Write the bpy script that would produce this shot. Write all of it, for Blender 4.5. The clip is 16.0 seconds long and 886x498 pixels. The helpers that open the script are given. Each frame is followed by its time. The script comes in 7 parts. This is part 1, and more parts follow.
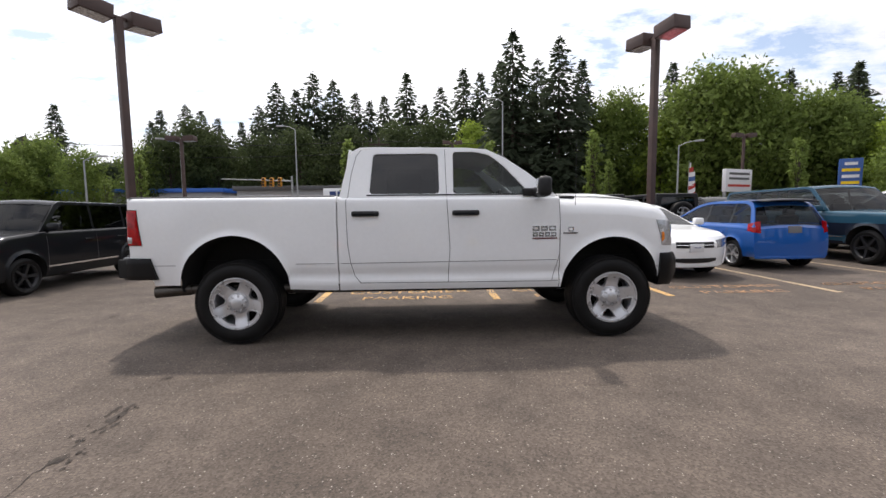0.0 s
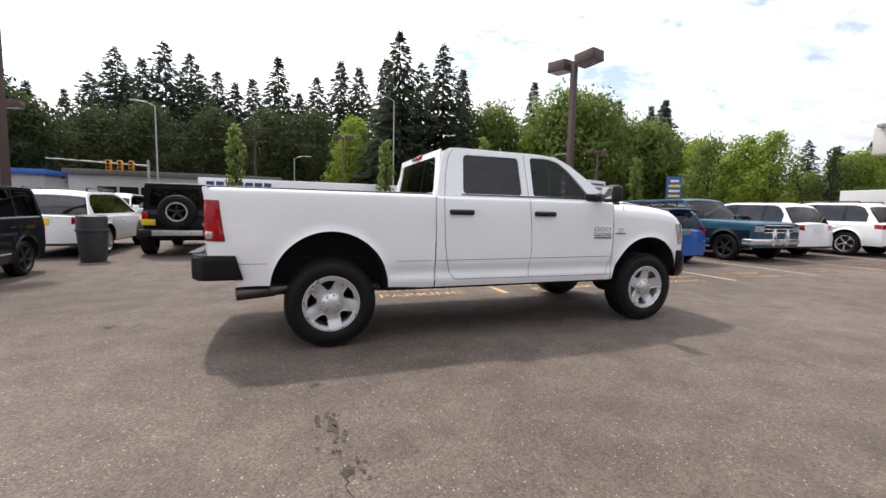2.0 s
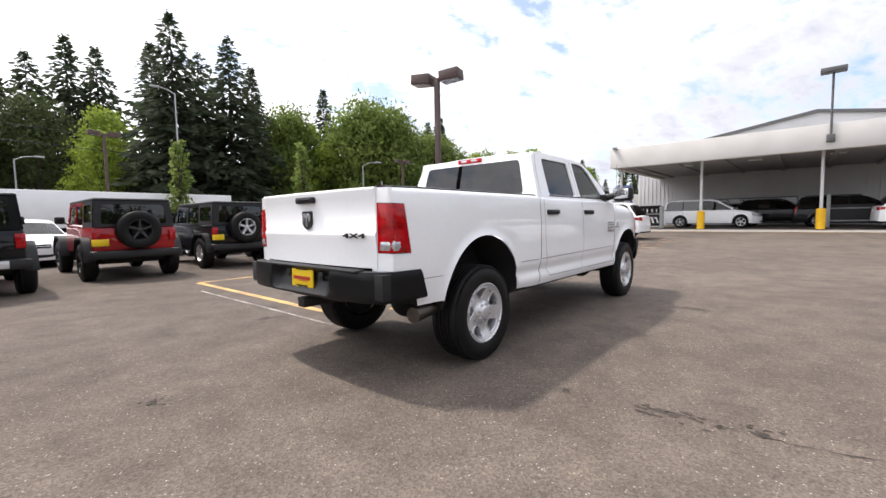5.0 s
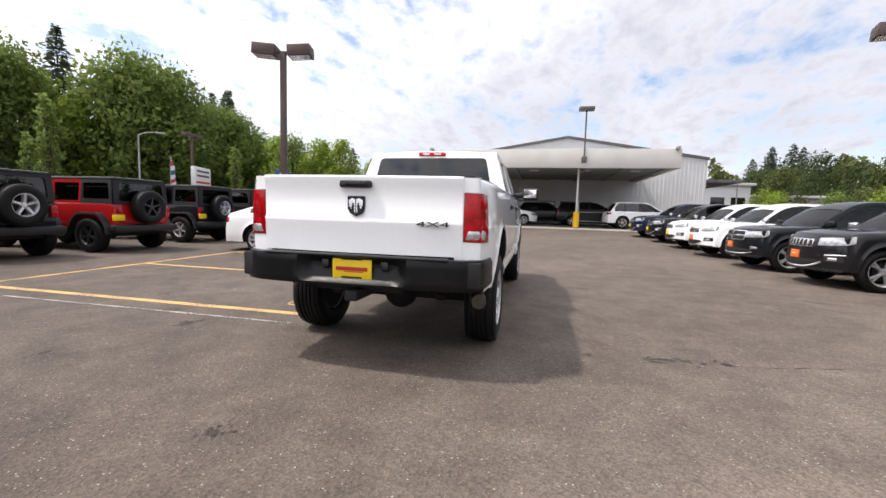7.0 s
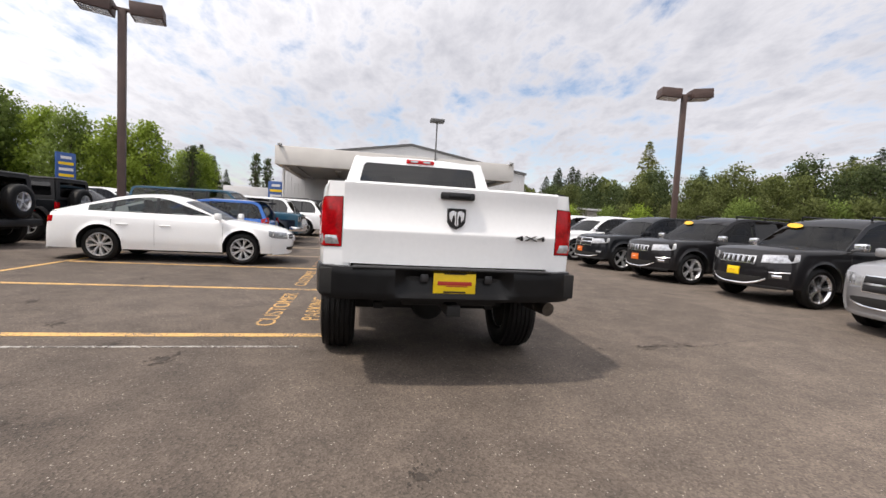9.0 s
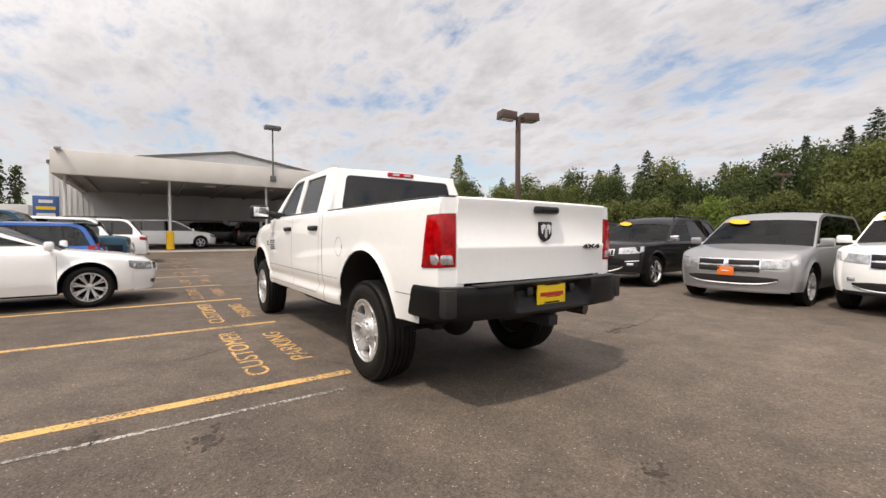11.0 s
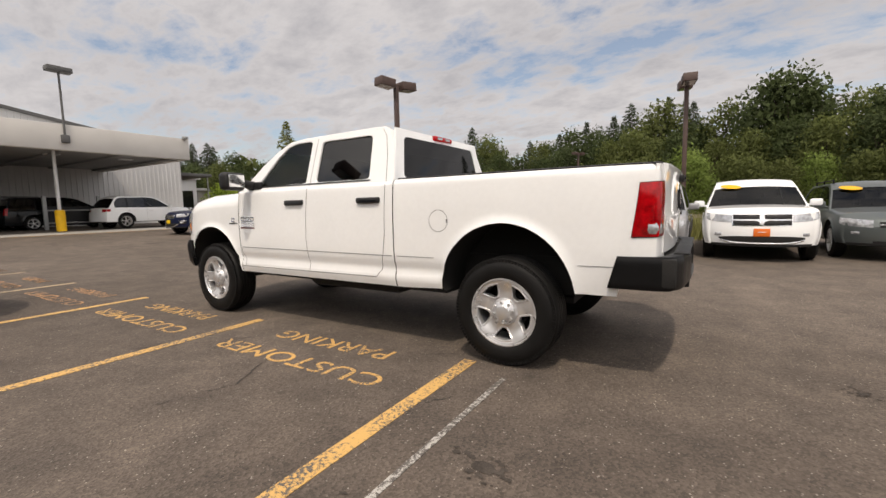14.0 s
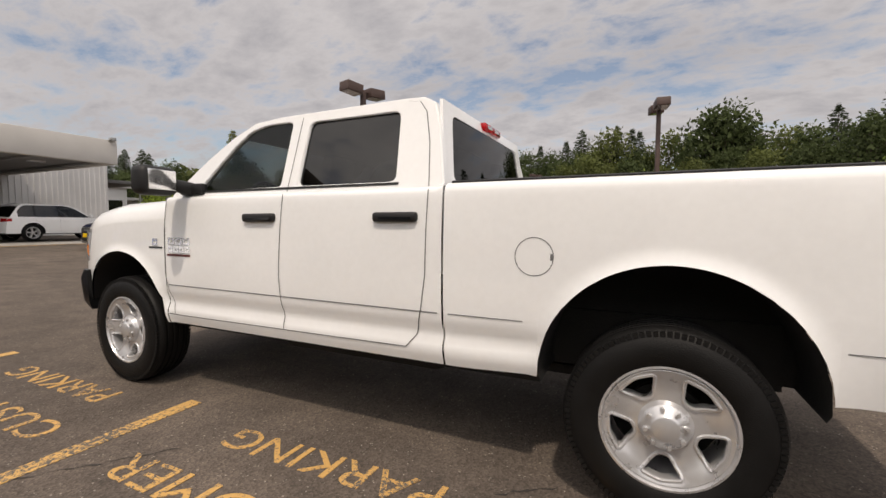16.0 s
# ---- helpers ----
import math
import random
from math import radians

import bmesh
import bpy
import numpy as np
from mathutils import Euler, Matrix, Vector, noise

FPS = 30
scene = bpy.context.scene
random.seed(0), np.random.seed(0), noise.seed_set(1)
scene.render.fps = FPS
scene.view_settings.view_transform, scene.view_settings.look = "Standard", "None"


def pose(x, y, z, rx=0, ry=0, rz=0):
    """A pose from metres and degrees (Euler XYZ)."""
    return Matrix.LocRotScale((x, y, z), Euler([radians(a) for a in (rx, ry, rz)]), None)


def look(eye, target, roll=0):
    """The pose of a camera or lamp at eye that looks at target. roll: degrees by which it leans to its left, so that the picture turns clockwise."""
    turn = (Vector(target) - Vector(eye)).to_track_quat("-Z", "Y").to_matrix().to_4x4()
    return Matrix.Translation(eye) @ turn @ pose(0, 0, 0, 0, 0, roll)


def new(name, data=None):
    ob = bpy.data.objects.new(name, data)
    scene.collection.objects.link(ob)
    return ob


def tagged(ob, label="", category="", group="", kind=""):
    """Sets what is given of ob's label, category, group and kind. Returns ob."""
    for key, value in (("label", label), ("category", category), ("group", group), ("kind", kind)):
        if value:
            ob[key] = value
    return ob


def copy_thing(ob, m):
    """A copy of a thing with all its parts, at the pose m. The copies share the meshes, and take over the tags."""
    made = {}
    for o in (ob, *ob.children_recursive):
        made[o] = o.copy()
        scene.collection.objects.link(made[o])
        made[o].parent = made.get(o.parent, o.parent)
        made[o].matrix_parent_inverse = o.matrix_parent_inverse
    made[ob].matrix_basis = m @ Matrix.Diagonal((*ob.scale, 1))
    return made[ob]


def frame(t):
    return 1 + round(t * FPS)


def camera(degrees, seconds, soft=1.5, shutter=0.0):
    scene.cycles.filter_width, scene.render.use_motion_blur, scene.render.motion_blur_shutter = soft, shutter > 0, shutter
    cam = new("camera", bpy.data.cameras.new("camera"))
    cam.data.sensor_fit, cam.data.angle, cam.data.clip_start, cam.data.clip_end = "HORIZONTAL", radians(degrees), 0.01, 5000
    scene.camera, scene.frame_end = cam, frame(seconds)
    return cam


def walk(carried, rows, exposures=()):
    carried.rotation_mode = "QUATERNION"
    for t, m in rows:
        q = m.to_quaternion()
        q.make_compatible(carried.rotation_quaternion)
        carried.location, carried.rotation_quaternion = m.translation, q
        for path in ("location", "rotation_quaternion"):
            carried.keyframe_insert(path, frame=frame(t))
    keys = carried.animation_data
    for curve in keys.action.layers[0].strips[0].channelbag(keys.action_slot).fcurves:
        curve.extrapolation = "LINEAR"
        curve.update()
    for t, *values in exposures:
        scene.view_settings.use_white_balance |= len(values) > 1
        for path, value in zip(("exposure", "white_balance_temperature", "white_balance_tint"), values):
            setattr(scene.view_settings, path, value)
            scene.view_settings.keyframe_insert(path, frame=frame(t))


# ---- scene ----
cam = camera(92.9, 16.0, soft=1.5)
PATH = [
    (0, (0.094, 0.04, 1.317), (0.17, 2.03, 1.138), -0.6),
    (0.5, (-0.483, 0.0, 1.313), (-0.224, 1.974, 1.122), 0.5),
    (1, (-1.029, 0.044, 1.315), (-0.655, 1.996, 1.088), 0.5),
    (1.5, (-1.586, 0.121, 1.323), (-1.034, 2.033, 1.124), 1.5),
    (2, (-2.181, 0.246, 1.319), (-1.491, 2.114, 1.134), 1.3),
    (2.5, (-2.667, 0.497, 1.309), (-1.811, 2.299, 1.16), 1.8),
    (3, (-3.169, 0.728, 1.304), (-2.168, 2.452, 1.144), 1.8),
    (3.5, (-3.631, 1.038, 1.311), (-2.505, 2.684, 1.159), 3.1),
    (4, (-4.073, 1.328, 1.303), (-2.782, 2.841, 1.091), 2.3),
    (4.2, (-4.23, 1.484, 1.29), (-2.878, 2.946, 1.098), 1.3),
    (6.3, (-5.518, 3.234, 1.217), (-3.738, 4.131, 1.048), 1.7),
    (6.5, (-5.607, 3.416, 1.226), (-3.767, 4.179, 1.047), 2.6),
    (7, (-5.828, 3.881, 1.23), (-3.885, 4.321, 1.051), 1.6),
    (7.5, (-5.97, 4.375, 1.237), (-3.986, 4.582, 1.083), 1.5),
    (8, (-6.017, 4.884, 1.238), (-4.023, 4.883, 1.083), 0.1),
    (8.5, (-5.983, 5.38, 1.236), (-3.993, 5.242, 1.088), 1.7),
    (9, (-5.891, 5.874, 1.234), (-3.932, 5.494, 1.099), 3.2),
    (9.5, (-5.777, 6.322, 1.23), (-3.898, 5.663, 1.038), 3.2),
    (9.7, (-5.676, 6.495, 1.232), (-3.83, 5.745, 1.061), 2.3),
    (11.8, (-4.59, 8.271, 1.214), (-3.121, 6.919, 1.098), -0.2),
    (12, (-4.438, 8.389, 1.234), (-3.023, 6.983, 1.087), -0.4),
    (12.5, (-4.104, 8.703, 1.227), (-2.834, 7.164, 1.095), -0.1),
    (13, (-3.77, 8.892, 1.215), (-2.575, 7.296, 1.053), -1.3),
    (13.5, (-3.414, 9.025, 1.23), (-2.258, 7.401, 1.07), -1.0),
    (14, (-3.068, 9.08, 1.23), (-2.025, 7.386, 1.029), -1.2),
    (14.5, (-2.715, 8.958, 1.245), (-1.781, 7.2, 1.053), 0.1),
    (15, (-2.332, 8.79, 1.247), (-1.541, 6.962, 1.061), -1.2),
    (15.5, (-1.999, 8.487, 1.249), (-1.228, 6.646, 1.121), -1.4),
    (16, (-1.684, 8.107, 1.261), (-0.84, 6.297, 1.144), 0.2),
]
walk(cam, [(t, look(eye, target, roll)) for t, eye, target, roll in PATH],
     [(0, 0.34, 6720, 13), (2, 0.65, 6720, 13), (4, 0.84, 6700, 13), (7, 0.64, 6720, 13), (9.5, 0.42, 7050, 13), (12, 0.33, 7500, 13), (13.5, 0.1, 7500, 13), (15, 0.09, 7450, 13), (16, -0.1, 7500, 14)])

# ---- world, sun ----
SUN_DIR = Vector((-0.2, 0.54, 1.0)).normalized()
world = bpy.data.worlds.new("sky")
scene.world = world
world.use_nodes = True
wt = world.node_tree
wt.nodes.clear()


def wnode(kind, **values):
    n = wt.nodes.new(kind)
    for k, v in values.items():
        n.inputs[k].default_value = v
    return n


sky = wt.nodes.new("ShaderNodeTexSky")
sky.sky_type, sky.sun_disc = "NISHITA", False
sky.sun_elevation, sky.sun_rotation = math.asin(SUN_DIR.z), math.atan2(SUN_DIR.x, SUN_DIR.y)
sky.dust_density, sky.air_density = 1.5, 1.0
sky_dim = wnode("ShaderNodeVectorMath")
sky_dim.operation = "SCALE"
sky_dim.inputs["Scale"].default_value = 0.115
wt.links.new(sky.outputs[0], sky_dim.inputs[0])
coord = wt.nodes.new("ShaderNodeTexCoord")
split = wt.nodes.new("ShaderNodeSeparateXYZ")
wt.links.new(coord.outputs["Generated"], split.inputs[0])
lift = wnode("ShaderNodeMath")
lift.operation = "MAXIMUM"
lift.inputs[1].default_value = 0.0
wt.links.new(split.outputs["Z"], lift.inputs[0])
lift2 = wnode("ShaderNodeMath")
lift2.operation = "ADD"
lift2.inputs[1].default_value = 0.22
wt.links.new(lift.outputs[0], lift2.inputs[0])
flat = wnode("ShaderNodeVectorMath")
flat.operation = "DIVIDE"
both = wt.nodes.new("ShaderNodeCombineXYZ")
for i in range(3):
    wt.links.new(lift2.outputs[0], both.inputs[i])
wt.links.new(coord.outputs["Generated"], flat.inputs[0])
wt.links.new(both.outputs[0], flat.inputs[1])
stretch = wnode("ShaderNodeMapping")
stretch.inputs["Scale"].default_value = (1.0, 1.5, 0.0)
stretch.inputs["Location"].default_value = (3.1, 0.7, 0.0)
stretch.inputs["Rotation"].default_value = (0, 0, 0.5)
wt.links.new(flat.outputs[0], stretch.inputs[0])
puffs = wnode("ShaderNodeTexNoise", Scale=4.2, Detail=10.0, Roughness=0.62, Distortion=0.15)
banks = wnode("ShaderNodeTexNoise", Scale=0.75, Detail=3.0, Roughness=0.5)
wt.links.new(stretch.outputs[0], puffs.inputs["Vector"])
wt.links.new(stretch.outputs[0], banks.inputs["Vector"])
mixn = wnode("ShaderNodeMath")
mixn.operation = "MULTIPLY_ADD"
mixn.inputs[1].default_value = 0.75
wt.links.new(banks.outputs["Fac"], mixn.inputs[0])
wt.links.new(puffs.outputs["Fac"], mixn.inputs[2])
cover = wt.nodes.new("ShaderNodeValToRGB")
cover.color_ramp.elements[0].position, cover.color_ramp.elements[1].position = 0.69, 0.89
cover.color_ramp.elements[0].color, cover.color_ramp.elements[1].color = (0.1, 0.1, 0.1, 1), (1, 1, 1, 1)
wt.links.new(mixn.outputs[0], cover.inputs[0])
# clouds are brighter towards the sun
toward = wnode("ShaderNodeVectorMath")
toward.operation = "DOT_PRODUCT"
toward.inputs[1].default_value = SUN_DIR
wt.links.new(coord.outputs["Generated"], toward.inputs[0])
shine = wt.nodes.new("ShaderNodeValToRGB")
shine.color_ramp.elements[0].position, shine.color_ramp.elements[1].position = 0.1, 0.85
shine.color_ramp.elements[0].color, shine.color_ramp.elements[1].color = (0.48, 0.5, 0.55, 1), (1.28, 1.3, 1.34, 1)
wt.links.new(toward.outputs["Value"], shine.inputs[0])
shade = wt.nodes.new("ShaderNodeValToRGB")
shade.color_ramp.elements[0].position, shade.color_ramp.elements[1].position = 0.35, 0.7
shade.color_ramp.elements[0].color, shade.color_ramp.elements[1].color = (1.1, 1.1, 1.1, 1), (0.74, 0.755, 0.79, 1)
wt.links.new(puffs.outputs["Fac"], shade.inputs[0])
cloud = wnode("ShaderNodeVectorMath")
cloud.operation = "MULTIPLY"
wt.links.new(shine.outputs[0], cloud.inputs[0])
wt.links.new(shade.outputs[0], cloud.inputs[1])
blend = wt.nodes.new("ShaderNodeMix")
blend.data_type = "RGBA"
wt.links.new(cover.outputs[0], blend.inputs["Factor"])
wt.links.new(sky_dim.outputs[0], blend.inputs["A"])
wt.links.new(cloud.outputs[0], blend.inputs["B"])
back = wnode("ShaderNodeBackground", Strength=1.18)
wt.links.new(blend.outputs["Result"], back.inputs[0])
wout = wt.nodes.new("ShaderNodeOutputWorld")
wt.links.new(back.outputs[0], wout.inputs[0])

sun_data = bpy.data.lights.new("sun", "SUN")
sun_data.energy, sun_data.angle, sun_data.color = 2.1, radians(2.5), (1.0, 0.95, 0.88)
sun = new("sun", sun_data)
sun.matrix_world = look(SUN_DIR * 60, (0, 0, 0))


# ---- materials ----
def shader(name):
    m = bpy.data.materials.new(name)
    m.use_nodes = True
    return m, m.node_tree, m.node_tree.nodes["Principled BSDF"]


def mat(name, col, rough=0.5, metal=0.0, var=0.12, scale=6.0, fine=120.0, bump=0.0, coat=0.0, spec=0.5, rvar=0.1):
    """Colour with two scales of variation, and fine relief."""
    m, t, b = shader(name)
    tc = t.nodes.new("ShaderNodeTexCoord")
    n1, n2 = t.nodes.new("ShaderNodeTexNoise"), t.nodes.new("ShaderNodeTexNoise")
    n1.inputs["Scale"].default_value, n2.inputs["Scale"].default_value = scale, fine
    n1.inputs["Detail"].default_value = 5
    add = t.nodes.new("ShaderNodeMath")
    add.operation = "MULTIPLY_ADD"
    add.inputs[1].default_value = 0.5
    for n in (n1, n2):
        t.links.new(tc.outputs["Object"], n.inputs["Vector"])
    t.links.new(n2.outputs["Fac"], add.inputs[0])
    t.links.new(n1.outputs["Fac"], add.inputs[2])
    ramp = t.nodes.new("ShaderNodeValToRGB")
    ramp.color_ramp.elements[0].position, ramp.color_ramp.elements[1].position = 0.5, 1.0
    ramp.color_ramp.elements[0].color = (*[c * (1 - var) for c in col], 1)
    ramp.color_ramp.elements[1].color = (*[min(1, c * (1 + var)) for c in col], 1)
    t.links.new(add.outputs[0], ramp.inputs[0])
    t.links.new(ramp.outputs[0], b.inputs["Base Color"])
    rr = t.nodes.new("ShaderNodeMapRange")
    rr.inputs["To Min"].default_value, rr.inputs["To Max"].default_value = max(0.02, rough - rvar), min(1, rough + rvar)
    t.links.new(n1.outputs["Fac"], rr.inputs["Value"])
    t.links.new(rr.outputs[0], b.inputs["Roughness"])
    b.inputs["Metallic"].default_value, b.inputs["Coat Weight"].default_value = metal, coat
    b.inputs["Coat Roughness"].default_value = 0.04
    b.inputs["Specular IOR Level"].default_value = spec
    if bump:
        bn = t.nodes.new("ShaderNodeBump")
        bn.inputs["Strength"].default_value, bn.inputs["Distance"].default_value = bump, 0.01
        t.links.new(n2.outputs["Fac"], bn.inputs["Height"])
        t.links.new(bn.outputs[0], b.inputs["Normal"])
    return m


def paint(name, col, metal=0.0):
    return mat("paint_" + name, col, 0.45, metal, 0.03, 1.3, 30, 0.0, 1.0 if max(col) > 0.2 else 0.6, spec=0.05, rvar=0.04)


def glass(name, tint, face=0.03, graze=0.55):
    """A thin pane: it lets tinted light through and mirrors by its angle."""
    m = bpy.data.materials.new(name)
    m.use_nodes = True
    t = m.node_tree
    t.nodes.clear()
    tr, gl, fr = t.nodes.new("ShaderNodeBsdfTransparent"), t.nodes.new("ShaderNodeBsdfGlossy"), t.nodes.new("ShaderNodeLayerWeight")
    mx, out = t.nodes.new("ShaderNodeMixShader"), t.nodes.new("ShaderNodeOutputMaterial")
    tr.inputs[0].default_value = (*tint, 1)
    gl.inputs["Roughness"].default_value, gl.inputs[0].default_value = 0.015, (1, 1, 1, 1)
    fr.inputs["Blend"].default_value = 0.5
    steep, base = t.nodes.new("ShaderNodeMath"), t.nodes.new("ShaderNodeMath")
    steep.operation, base.operation = "POWER", "MULTIPLY_ADD"
    steep.inputs[1].default_value, base.inputs[1].default_value, base.inputs[2].default_value = 5.0, graze, face
    t.links.new(fr.outputs["Facing"], steep.inputs[0])
    t.links.new(steep.outputs[0], base.inputs[0])
    t.links.new(base.outputs[0], mx.inputs[0])
    t.links.new(tr.outputs[0], mx.inputs[1])
    t.links.new(gl.outputs[0], mx.inputs[2])
    t.links.new(mx.outputs[0], out.inputs[0])
    return m


def leafy(name, col):
    m, t, b = shader(name)
    oi, ge = t.nodes.new("ShaderNodeObjectInfo"), t.nodes.new("ShaderNodeNewGeometry")
    add = t.nodes.new("ShaderNodeMath")
    add.operation = "MULTIPLY_ADD"
    add.inputs[1].default_value = 0.45
    t.links.new(oi.outputs["Random"], add.inputs[0])
    t.links.new(ge.outputs["Random Per Island"], add.inputs[2])
    ramp = t.nodes.new("ShaderNodeValToRGB")
    ramp.color_ramp.elements[0].color = (*[c * 0.72 for c in col], 1)
    ramp.color_ramp.elements[1].color = (*[c * 1.35 for c in col], 1)
    t.links.new(add.outputs[0], ramp.inputs[0])
    t.links.new(ramp.outputs[0], b.inputs["Base Color"])
    b.inputs["Roughness"].default_value = 0.75
    b.inputs["Specular IOR Level"].default_value = 0.2
    tl, mx = t.nodes.new("ShaderNodeBsdfTranslucent"), t.nodes.new("ShaderNodeMixShader")
    t.links.new(ramp.outputs[0], tl.inputs[0])
    mx.inputs[0].default_value = 0.45
    t.links.new(b.outputs[0], mx.inputs[1])
    t.links.new(tl.outputs[0], mx.inputs[2])
    t.links.new(mx.outputs[0], t.nodes["Material Output"].inputs[0])
    return m


def asphalt():
    m, t, b = shader("asphalt")
    tc = t.nodes.new("ShaderNodeTexCoord")

    def noise_at(scale, detail=4, rough=0.55, kind="ShaderNodeTexNoise"):
        n = t.nodes.new(kind)
        n.inputs["Scale"].default_value = scale
        if kind == "ShaderNodeTexNoise":
            n.inputs["Detail"].default_value, n.inputs["Roughness"].default_value = detail, rough
        t.links.new(tc.outputs["Object"], n.inputs["Vector"])
        return n

    def ramp(src, p0, p1, c0, c1):
        r = t.nodes.new("ShaderNodeValToRGB")
        r.color_ramp.elements[0].position, r.color_ramp.elements[1].position = p0, p1
        r.color_ramp.elements[0].color, r.color_ramp.elements[1].color = (*c0, 1), (*c1, 1)
        t.links.new(src, r.inputs[0])
        return r

    def mix(a, bb, fac, mode="MIX"):
        x = t.nodes.new("ShaderNodeMix")
        x.data_type, x.blend_type = "RGBA", mode
        x.inputs["Factor"].default_value = 1.0
        t.links.new(a, x.inputs["A"])
        t.links.new(bb, x.inputs["B"])
        if fac is not None:
            t.links.new(fac, x.inputs["Factor"])
        return x.outputs["Result"]

    broad = ramp(noise_at(0.22, 5, 0.6).outputs["Fac"], 0.33, 0.7, (0.091, 0.074, 0.062), (0.15, 0.124, 0.106))
    mid = ramp(noise_at(2.3, 6, 0.65).outputs["Fac"], 0.3, 0.75, (0.7, 0.7, 0.7), (1.28, 1.26, 1.23))
    col = mix(broad.outputs[0], mid.outputs[0], None, "MULTIPLY")
    cells = noise_at(85, kind="ShaderNodeTexVoronoi")
    stones = ramp(cells.outputs["Color"], 0.05, 0.95, (0.64, 0.64, 0.64), (1.4, 1.38, 1.35))
    col = mix(col, stones.outputs[0], None, "MULTIPLY")
    pale = noise_at(42, kind="ShaderNodeTexVoronoi")
    chips = ramp(pale.outputs["Distance"], 0.13, 0.24, (0.27, 0.25, 0.22), (0, 0, 0))
    few = ramp(noise_at(19, 2).outputs["Fac"], 0.53, 0.6, (0, 0, 0), (1, 1, 1))
    chip = mix(chips.outputs[0], few.outputs[0], None, "MULTIPLY")
    col = mix(col, chip, None, "ADD")
    # the stalls are darker than the lane, partly lens falloff put into the colour
    sep, wob, edge = t.nodes.new("ShaderNodeSeparateXYZ"), t.nodes.new("ShaderNodeMath"), t.nodes.new("ShaderNodeMapRange")
    t.links.new(tc.outputs["Object"], sep.inputs[0])
    wob.operation = "MULTIPLY_ADD"
    wob.inputs[1].default_value = 1.2
    t.links.new(noise_at(0.6, 4).outputs["Fac"], wob.inputs[0])
    t.links.new(sep.outputs["Y"], wob.inputs[2])
    edge.inputs["From Min"].default_value, edge.inputs["From Max"].default_value = 6.4, 7.6
    t.links.new(wob.outputs[0], edge.inputs["Value"])
    laid = ramp(edge.outputs[0], 0.0, 1.0, (1, 1, 1), (0.88, 0.88, 0.89))
    col = mix(col, laid.outputs[0], None, "MULTIPLY")
    oil = ramp(noise_at(0.9, 3, 0.5).outputs["Fac"], 0.69, 0.75, (1, 1, 1), (0.62, 0.61, 0.6))
    col = mix(col, oil.outputs[0], None, "MULTIPLY")
    t.links.new(col, b.inputs["Base Color"])
    b.inputs["Roughness"].default_value = 0.86
    b.inputs["Specular IOR Level"].default_value = 0.3
    bn = t.nodes.new("ShaderNodeBump")
    bn.inputs["Strength"].default_value, bn.inputs["Distance"].default_value = 0.55, 0.006
    t.links.new(cells.outputs["Distance"], bn.inputs["Height"])
    t.links.new(bn.outputs[0], b.inputs["Normal"])
    return m


def worn_paint(name, col, wear):
    """Road paint that the traffic has rubbed through to the asphalt."""
    m, t, b = shader(name)
    tc, n1, n2 = t.nodes.new("ShaderNodeTexCoord"), t.nodes.new("ShaderNodeTexNoise"), t.nodes.new("ShaderNodeTexNoise")
    n1.inputs["Scale"].default_value, n1.inputs["Detail"].default_value, n1.inputs["Roughness"].default_value = 40, 8, 0.75
    n2.inputs["Scale"].default_value = 2.1
    add = t.nodes.new("ShaderNodeMath")
    add.operation = "MULTIPLY_ADD"
    add.inputs[1].default_value = 0.35
    for n in (n1, n2):
        t.links.new(tc.outputs["Object"], n.inputs["Vector"])
    t.links.new(n2.outputs["Fac"], add.inputs[0])
    t.links.new(n1.outputs["Fac"], add.inputs[2])
    r = t.nodes.new("ShaderNodeValToRGB")
    r.color_ramp.elements[0].position, r.color_ramp.elements[1].position = wear, wear + 0.05
    r.color_ramp.elements[0].color, r.color_ramp.elements[1].color = (*col, 1), (0.1, 0.088, 0.079, 1)
    t.links.new(add.outputs[0], r.inputs[0])
    t.links.new(r.outputs[0], b.inputs["Base Color"])
    b.inputs["Roughness"].default_value = 0.75
    return m


ASPHALT = asphalt()
YELLOW_LINE = worn_paint("yellow_road_paint", (0.6, 0.36, 0.12), 0.7)
STENCIL = worn_paint("stencil_paint", (0.58, 0.34, 0.11), 0.695)
RED_STENCIL = worn_paint("red_stencil_paint", (0.47, 0.25, 0.11), 0.665)
FADED_LINE = worn_paint("faded_white_paint", (0.42, 0.4, 0.37), 0.63)
PALE_LINE = worn_paint("pale_worn_paint", (0.44, 0.33, 0.2), 0.68)
WHITE = paint("white", (0.87, 0.88, 0.885))
BLACK = paint("black", (0.008, 0.009, 0.011))
NAVY = paint("navy", (0.008, 0.012, 0.035))
BLUE = paint("bright_blue", (0.007, 0.095, 0.38), 0.15)
TEAL = paint("teal", (0.02, 0.075, 0.12), 0.2)
DARKBLUE = paint("dark_two_tone", (0.012, 0.016, 0.026), 0.2)
RED = paint("red", (0.36, 0.008, 0.01))
GREY = paint("graphite", (0.012, 0.0115, 0.013), 0.2)
SILVER = paint("silver", (0.33, 0.33, 0.34), 0.6)
GREYGREEN = paint("grey_green", (0.11, 0.125, 0.125), 0.5)
TYRE = mat("tyre_rubber", (0.008, 0.0078, 0.0078), 0.52, 0, 0.25, 9, 200, 0.2, spec=0.2)
ALLOY = mat("alloy", (0.62, 0.62, 0.63), 0.3, 0.6, 0.08, 12, 300)
CHROME = mat("chrome", (0.82, 0.82, 0.83), 0.14, 0.88, 0.03, 10, 100, rvar=0.04)
DARKALLOY = mat("dark_alloy", (0.05, 0.05, 0.052), 0.4, 0.7, 0.1)
